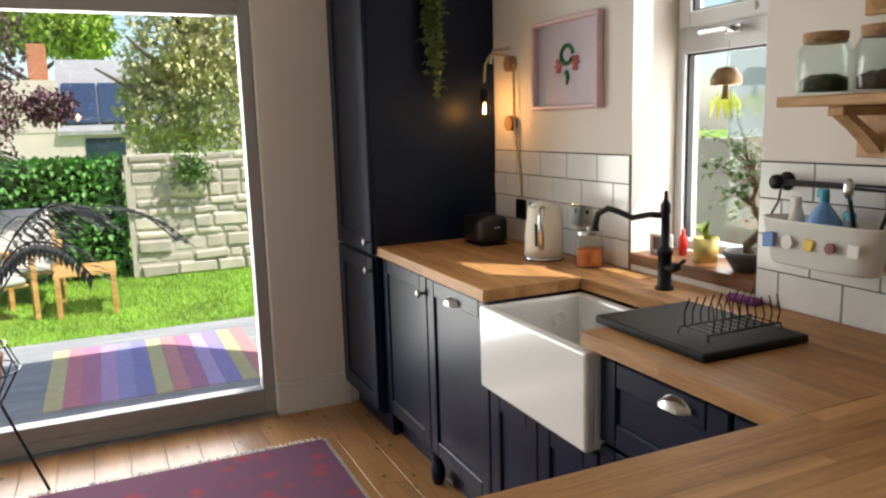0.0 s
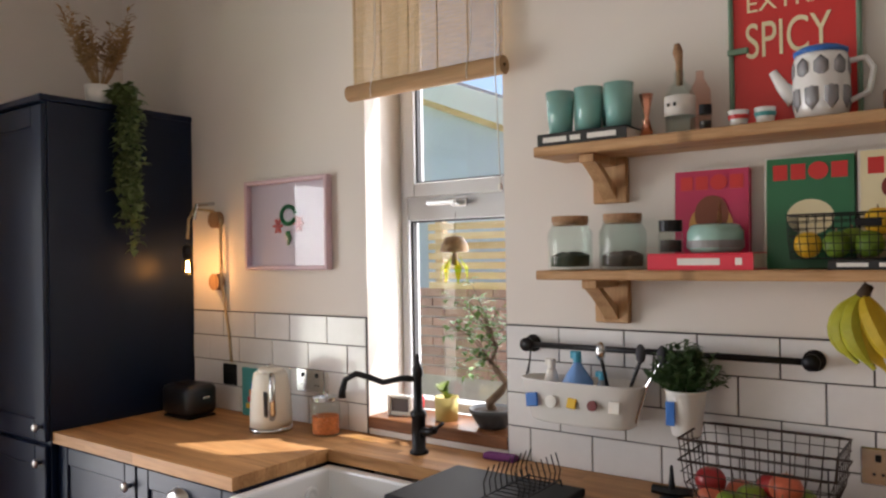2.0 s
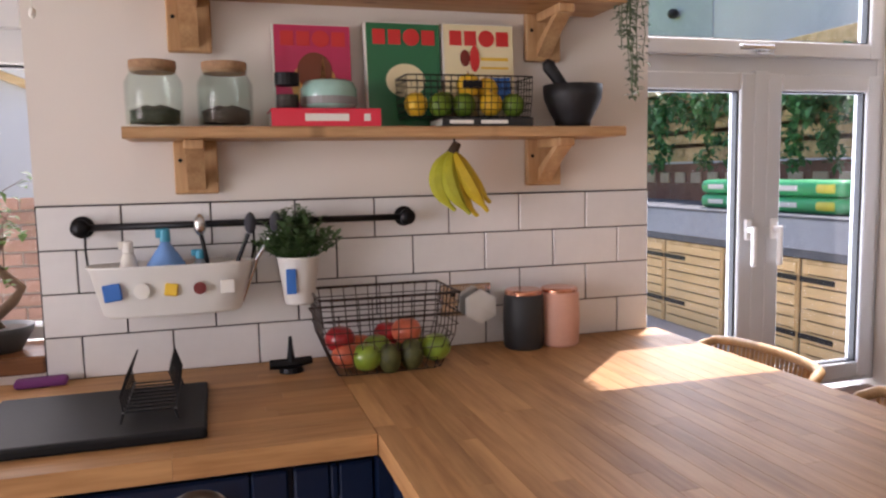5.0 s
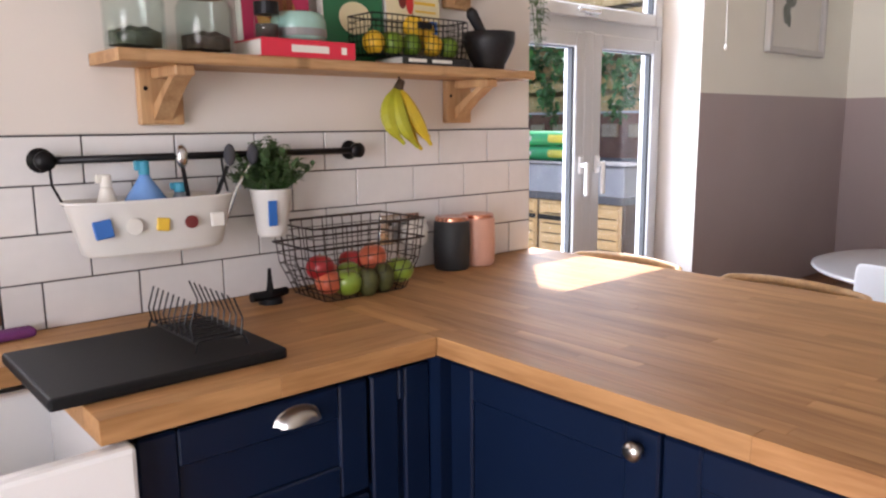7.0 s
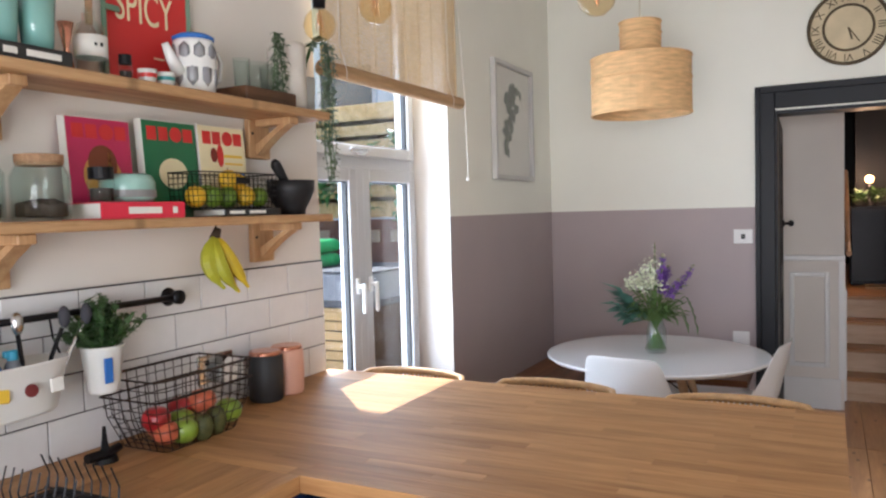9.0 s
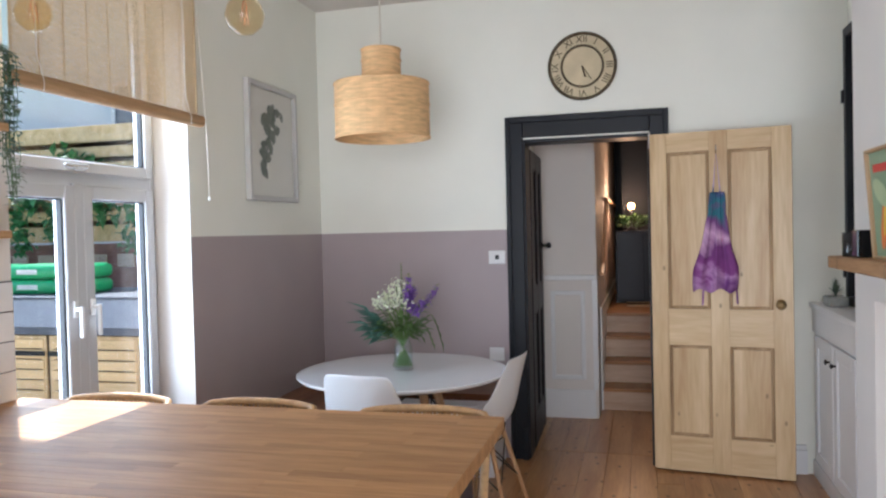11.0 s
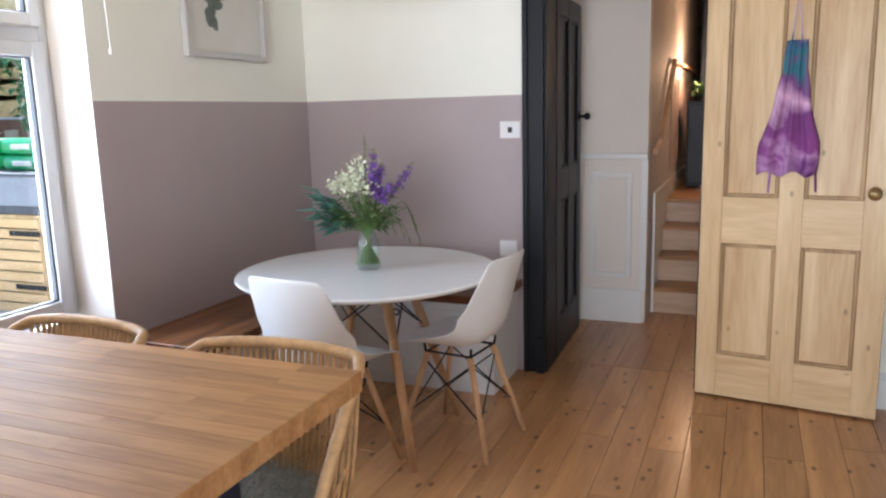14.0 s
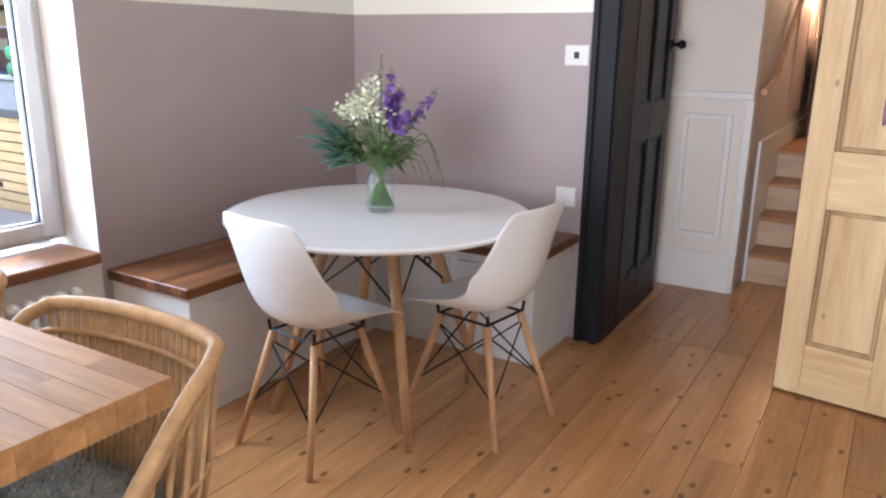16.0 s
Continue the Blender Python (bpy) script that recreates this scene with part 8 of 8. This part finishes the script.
gt = thing("garden_table", "low slatted teak garden table on the lawn", "garden table", at=(-7.35, -1.93, -0.12))
slatted(gt, -0.3, 0.3, -0.25, 0.25, 0.36, 6)
for sx in (-0.27, 0.27):
    for sy in (-0.22, 0.22):
        part("leg", box(sx - 0.022, sx + 0.022, sy - 0.022, sy + 0.022, 0, 0.36, 0.003), TEAK, gt)
part("apron", box(-0.25, 0.25, -0.235, -0.21, 0.28, 0.355, 0.003, box(-0.25, 0.25, 0.21, 0.235, 0.28, 0.355, 0.003)), TEAK, gt)
for x, y, r in ((-8.0, -2.5, 0), (-7.3, -2.75, 25)):
    gc = thing("garden_chair", "slatted teak garden armchair with a pale cushion", "garden chair", "teak chairs on the lawn", at=(x, y, -0.12), rz=r)
    slatted(gc, -0.28, 0.28, -0.3, 0.3, 0.3, 6)
    for sx in (-0.28, 0.28):
        for sy in (-0.33, 0.33):
            part("leg", box(sx - 0.022, sx + 0.022, sy - 0.022, sy + 0.022, 0, 0.52, 0.003), TEAK, gc)
    for sy in (-0.33, 0.33):
        part("arm", box(-0.32, 0.32, sy - 0.035, sy + 0.035, 0.521, 0.543, 0.004), TEAK, gc)
    part("backrest", turned(box(-0.012, 0.012, -0.3, 0.3, 0, 0.5, 0.004), pose(-0.28, 0, 0.32, 0, -22, 0)), TEAK, gc)
    part("cushion", box(-0.26, 0.28, -0.28, 0.28, 0.321, 0.4, 0.03, None, 3), mat("pale_cushion", (0.6, 0.56, 0.52, 1), 0.9, var=0.1, scale=6), gc, smooth=True)
    part("cushion", turned(box(0.013, 0.1, -0.27, 0.27, 0.1, 0.55, 0.03, None, 3), pose(-0.28, 0, 0.32, 0, -22, 0)), mat("pale_cushion", (0.6, 0.56, 0.52, 1), 0.9, var=0.1, scale=6), gc, smooth=True)

# side yard to the north
YARD = mat("pale_yard_slabs", (0.48, 0.45, 0.42, 1), 0.85, var=0.12, scale=2, bump=0.3)
tagged(part("yard", box(XW - 0.14, 9, T + 0.01, 9, -0.118, -0.05), YARD), kind="structure")
BRICK = mat("old_red_brick", (0.42, 0.25, 0.19, 1), 0.9, var=0.2, scale=12, bump=0.5, piece=0.25)
yw = tagged(new("yard_wall"), "old red brick yard wall", "wall", kind="structure")
part("core", box(-5.6, -1.9, 2.62, 2.8, -0.1, 1.27), mat("pale_mortar", (0.42, 0.38, 0.33, 1), 0.95, bump=0.4), yw)
brick_me = None
rows_b = 0
z = 0.62
while z < 1.24:
    x = -4.2 + (0.11 if rows_b % 2 else 0)
    while x < -2.1:
        own = box(x, x + 0.212, 2.605, 2.625, z, z + 0.064, 0.004)
        part("brick", own, BRICK, yw)
        x += 0.222
    z += 0.075
    rows_b += 1
PALEW = wood("pale_larch", (0.50, 0.32, 0.14, 1), (0.80, 0.60, 0.33, 1), 0, 0.6, 12, piece=0.15)
PALEZ = wood("pale_larch_post", (0.50, 0.32, 0.14, 1), (0.80, 0.60, 0.33, 1), 2, 0.6, 12, piece=0.15)
fn = thing("slatted_fence", "pale larch slatted fence panel above the brick wall", "fence", at=(-2.9, 2.6, 0))
for i in range(9):
    part("slat", box(-1.0, 0.22, 0, 0.02, 1.28 + i * 0.074, 1.28 + i * 0.074 + 0.052, 0.003), PALEW, fn)
part("post", box(0.15, 0.25, -0.05, -0.001, -0.1, 2.0, 0.004), PALEZ, fn)
part("post", box(-0.95, -0.87, 0.021, 0.08, 1.27, 1.95, 0.004), PALEZ, fn)
og = thing("outbuilding", "white rendered outbuilding with a pale sloping bargeboard", "outbuilding", at=(-4.2, 4.0, 0))
WREN = mat("white_render", (0.62, 0.66, 0.70, 1), 0.85, var=0.08, scale=1.5, bump=0.1)
own = bmesh.new()
pr = [(-1.6, 0.0), (2.6, 0.0), (2.6, 2.0), (-1.6, 3.62)]
f0 = [own.verts.new((x, 0.06, z)) for x, z in pr]
f1 = [own.verts.new((x, 2.0, z)) for x, z in pr]
own.faces.new(f0)
own.faces.new(f1[::-1])
for i in range(4):
    own.faces.new((f0[i], f0[(i + 1) % 4], f1[(i + 1) % 4], f1[i]))
part("wall", own, WREN, og)
TILT = 22.0
part("bargeboard", turned(box(-0.1, 4.9, -0.03, 0.05, -0.13, 0.1, 0.003), pose(-1.7, 0, 3.62, 0, TILT, 0)), mat("white_fascia_board", (0.8, 0.79, 0.75, 1), 0.5, var=0.04), og)
part("soffit_board", turned(box(-0.1, 4.9, -0.01, 0.05, -0.19, -0.131, 0.003), pose(-1.7, 0, 3.62, 0, TILT, 0)), PALEW, og)
part("roof", turned(box(-0.1, 4.9, 0.051, 2.1, 0.06, 0.13), pose(-1.7, 0, 3.62, 0, TILT, 0)), mat("grey_slate_roof", (0.3, 0.29, 0.3, 1), 0.8, var=0.15, scale=3), og)

# store with slatted doors
ss = thing("garden_store", "long slatted larch store with a dark lid and black strap hinges", "garden store", at=(2.8, 1.6, 0))
# dark brown carcass: shade behind the slats is given as its colour
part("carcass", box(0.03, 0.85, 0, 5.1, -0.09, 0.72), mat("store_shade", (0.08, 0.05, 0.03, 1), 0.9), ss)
LIDM = mat("grey_felt_lid", (0.10, 0.11, 0.13, 1), 0.7, var=0.2, scale=4)
part("lid", box(-0.04, 0.9, -0.03, 5.13, 0.78, 1.0, 0.006), mat("grey_lid_board", (0.30, 0.33, 0.38, 1), 0.6), ss)
part("top_edge", box(-0.02, 0.86, -0.01, 5.11, 0.72, 0.779, 0.004), LIDM, ss)
part("lid_top", box(-0.05, 0.95, -0.04, 5.14, 1.001, 1.02, 0.004), LIDM, ss)
for d in range(6):
    y0 = 0.02 + d * 0.845
    dd3 = part("door", pane_frame(bmesh.new(), y0, y0 + 0.82, -0.06, 0.71, 0.05, 0, 0.02), PALEZ, ss)
    dd3.data.transform(Matrix(((0, 1, 0, 0), (1, 0, 0, 0), (0, 0, 1, 0), (0, 0, 0, 1))))
    for i in range(9):
        part("slat", box(-0.012, 0.012, y0 + 0.02, y0 + 0.80, -0.045 + i * 0.082, -0.045 + i * 0.082 + 0.071, 0.003), mat("larch_slat", (0.72, 0.50, 0.24, 1), 0.6, var=0.2, scale=8, stretch=(1, 0.2, 1)), dd3)
    for z in (0.14, 0.55):
        part("strap_hinge", box(-0.02, -0.013, y0 + (0 if d % 2 else 0.5), y0 + (0.32 if d % 2 else 0.82), z, z + 0.04, 0.002), BLACKM, dd3)
for i in range(4):
    cb2 = tagged(part("compost_bag", box(-0.2, 0.2, -0.38, 0.38, 0, 0.12, 0.05, None, 3), mat("bag_green", (0.04, 0.42, 0.15, 1), 0.35, var=0.2, scale=6), smooth=True), "bright green and yellow plastic compost bag lying on the store", "bag", "compost bags on the store")
    cb2.location = (3.15, 2.62 + (i % 2) * 0.85, 1.021 + (i // 2) * 0.125)
    yb = part("print_band", box(-0.204, 0.204, -0.34, -0.10, 0.012, 0.108, 0.04, None, 2), mat("bag_yellow", (0.75, 0.65, 0.08, 1), 0.35), cb2, smooth=True)
    wbx = part("print_band", box(-0.206, 0.0, 0.05, 0.25, 0.04, 0.08, 0.004), PAPER, cb2)
bw2 = tagged(new("back_wall"), "brick and block wall behind the store", "wall", kind="structure")
part("core", box(3.95, 4.2, 0.6, 13.0, -0.1, 1.42), mat("brown_brick_wall", (0.22, 0.11, 0.08, 1), 0.9, var=0.3, scale=9, bump=0.5), bw2)
for i in range(40):
    part("block", box(3.93, 3.955, 0.7 + i * 0.3, 0.88 + i * 0.3, 1.2, 1.32, 0.006), mat("pale_block", (0.5, 0.4, 0.3, 1), 0.85, var=0.2, scale=9), bw2)
fn2 = thing("slatted_fence", "pale slatted fence behind the store under green foliage", "fence", at=(3.96, 0.6, 0))
for i in range(7):
    part("slat", box(0, 0.02, 0, 12.4, 1.44 + i * 0.15, 1.56 + i * 0.15 + 0.085, 0.003), PALEW, fn2)
for i in range(8):
    part("post", box(0.021, 0.08, 0.2 + i * 1.6, 0.28 + i * 1.6, 1.5, 2.5, 0.004), PALEZ, fn2)
own = bmesh.new()
rnd4 = random.Random(17)
for i in range(28):
    foliage(own, (3.85 + rnd4.uniform(-0.1, 0.2), 1.0 + i * 0.42, 2.08 + rnd4.uniform(-0.22, 0.2)), (0.3, 0.3, 0.24), 190, 0.13, rnd4, 0.3)
    if i % 3 != 1:
        for k in range(5):
            foliage(own, (3.72 + rnd4.uniform(-0.05, 0.05), 1.0 + i * 0.42 + rnd4.uniform(-0.1, 0.1), 1.9 - k * 0.12), (0.1, 0.11, 0.1), 34, 0.1, rnd4, 0.2)
tagged(part("fence_climber", own, mat("lush_green_leaf", (0.06, 0.20, 0.06, 1), 0.5, var=0.5, scale=4)), "lush green climbing foliage over the slatted fence", "climbing plant", kind="stuff")
nh = thing("house", "white rendered neighbouring house wall beyond the fence", "house", at=(7.5, 5, 0))
part("wall", box(0, 4, -6.0, 12, 0, 6), WREN, nh)
part("roof", box(-0.3, 4.3, -6.0, 12.3, 6.0, 6.25, 0.02), mat("grey_slate_roof", (0.3, 0.29, 0.3, 1), 0.8, var=0.15, scale=3), nh)
part("panel", box(-0.03, 0.0, 4.83, 7.32, 3.61, 4.82, 0.01), mat("grey_blue_panel", (0.42, 0.47, 0.5, 1), 0.7), nh)
part("wall_light", turned(lathe([(0, -0.1), (0.09, -0.07), (0.11, 0.0), (0.08, 0.07), (0, 0.1)], 18), pose(-0.14, 5.88, 4.30)), BLACKM, nh, "round dark wall light", smooth=True)
wn2 = part("window", pane_frame(bmesh.new(), -0.6, 0.5, 2.4, 3.8, 0.07, -0.03, 0.02), TRIMW, nh)
wn2.data.transform(Matrix(((0, 1, 0, 0), (1, 0, 0, 0), (0, 0, 1, 0), (0, 0, 0, 1))))
part("pane", box(-0.01, -0.004, -0.53, 0.43, 2.47, 3.73), mat("dark_window", (0.03, 0.05, 0.07, 1), 0.1), wn2)


# ---- pieces: floorboards and wall tiles ----
def shared_box(name, w, d, h, bevel, material):
    me = bpy.data.meshes.new(name)
    own = box(0, w, 0, d, 0, h, bevel)
    own.to_mesh(me)
    own.free()
    me.materials.append(material)
    return me


def piece(name, me, parent, place):
    ob = new(name, me)
    ob.parent = parent
    ob.location = place
    return ob


rnd = random.Random(11)
PW = 0.148
boards = {L: shared_box("plank", L, PW - 0.0015, 0.02, 0.0012, PLANK) for L in (0.9, 1.4, 1.7, 2.1, 2.6)}
y = YS - 0.1
while y < T - 0.3:
    x = XW
    while x < XE + 0.1:
        L = rnd.choice(list(boards)) if x > XW else round(rnd.uniform(0.5, 2.4), 2)
        boards.setdefault(L, shared_box("plank", L, PW - 0.0015, 0.02, 0.0012, PLANK))
        x1 = min(x + L, XE + 0.2)
        if x1 - x > L - 0.01:
            piece("plank", boards[L], floor, (x, y, -0.02))
        else:
            piece("plank", shared_box("plank", x1 - x, PW - 0.0015, 0.02, 0.0012, PLANK), floor, (x, y, -0.02))
        x = x1 + 0.002
    y += PW
hall_floor = structure("floor_hall", box(XE + 0.1, 4.2, -2.65, -1.2, -0.12, -0.02), mat("dark_underfloor_hall", (0.06, 0.03, 0.015, 1), 0.8))
hb = shared_box("plank", 1.38, PW - 0.0015, 0.02, 0.0012, PLANK)
y = YS - 0.1
while y < -1.2:
    if y > -2.75:
        piece("plank", hb, hall_floor, (XE + 0.203, y, -0.02))
    y += PW

TW, TH = 0.202, 0.102
tile_me = {}


def tile(x0, x1, z0):
    w = round(x1 - x0, 3)
    if w < 0.012:
        return
    if w not in tile_me:
        tile_me[w] = shared_box("tile", w, 0.007, TH - 0.0035, 0.0012, TILEM)
    piece("tile", tile_me[w], wall_n, (x0, -0.0095, z0))


for a, b in ((-3.18, W1[0]), (W1[1], W2[0])):
    structure("tile_grout", box(a, b, -0.005, -0.0005, 0.905, 1.32), GROUT)
for row in range(4):
    z = 1.318 - (row + 1) * TH + 0.0015
    for a, b in ((-3.18, W1[0] - 0.004), (W1[1] + 0.004, W2[0] - 0.003)):
        x = -TW * 30 + (0 if row % 2 == 0 else TW / 2)
        if a < -2:
            x += 0.055
        while x < b:
            x0, x1 = max(x + 0.0018, a), min(x + TW - 0.0018, b)
            tile(x0, x1, z)
            x += TW


# ---- staves of the oak worktops ----
rnd = random.Random(23)
stave_me = {}


def staves(parent, x0, x1, y0, y1, axis, wide):
    """Full-thickness oak staves side by side; axis: the way they run."""
    a0, a1, c0, c1 = (x0, x1, y0, y1) if axis == 0 else (y0, y1, x0, x1)
    n = max(1, round((c1 - c0) / wide))
    w = (c1 - c0) / n
    for i in range(n):
        a = a0
        first = True
        while a < a1 - 0.001:
            L = rnd.choice((0.3, 0.42, 0.56, 0.7)) * (rnd.choice((0.4, 0.7, 1.0)) if first else 1)
            first = False
            b = a + L
            if b > a1 - 0.12:
                b = a1
            L = round(b - a, 3)
            key = (axis, L, round(w, 4))
            if key not in stave_me:
                g = 0.0003
                stave_me[key] = shared_box("stave", *((L - g, w - g) if axis == 0 else (w - g, L - g)), CT - CH, 0.0004, CTR_X if axis == 0 else CTR_Y)
            piece("stave", stave_me[key], parent, (a, c0 + i * w, CH) if axis == 0 else (c0 + i * w, a, CH))
            a = b


staves(worktop_left, -3.18, SX0, FY, -0.002, 0, 0.041)
staves(worktop_run, SX0 + 0.0005, SX1 - 0.0005, -0.235, -0.002, 0, 0.041)
staves(worktop_run, SX1, -0.94, FY, -0.002, 0, 0.041)
staves(worktop_pen, -0.938, 0.031, -1.70, -0.002, 1, 0.041)
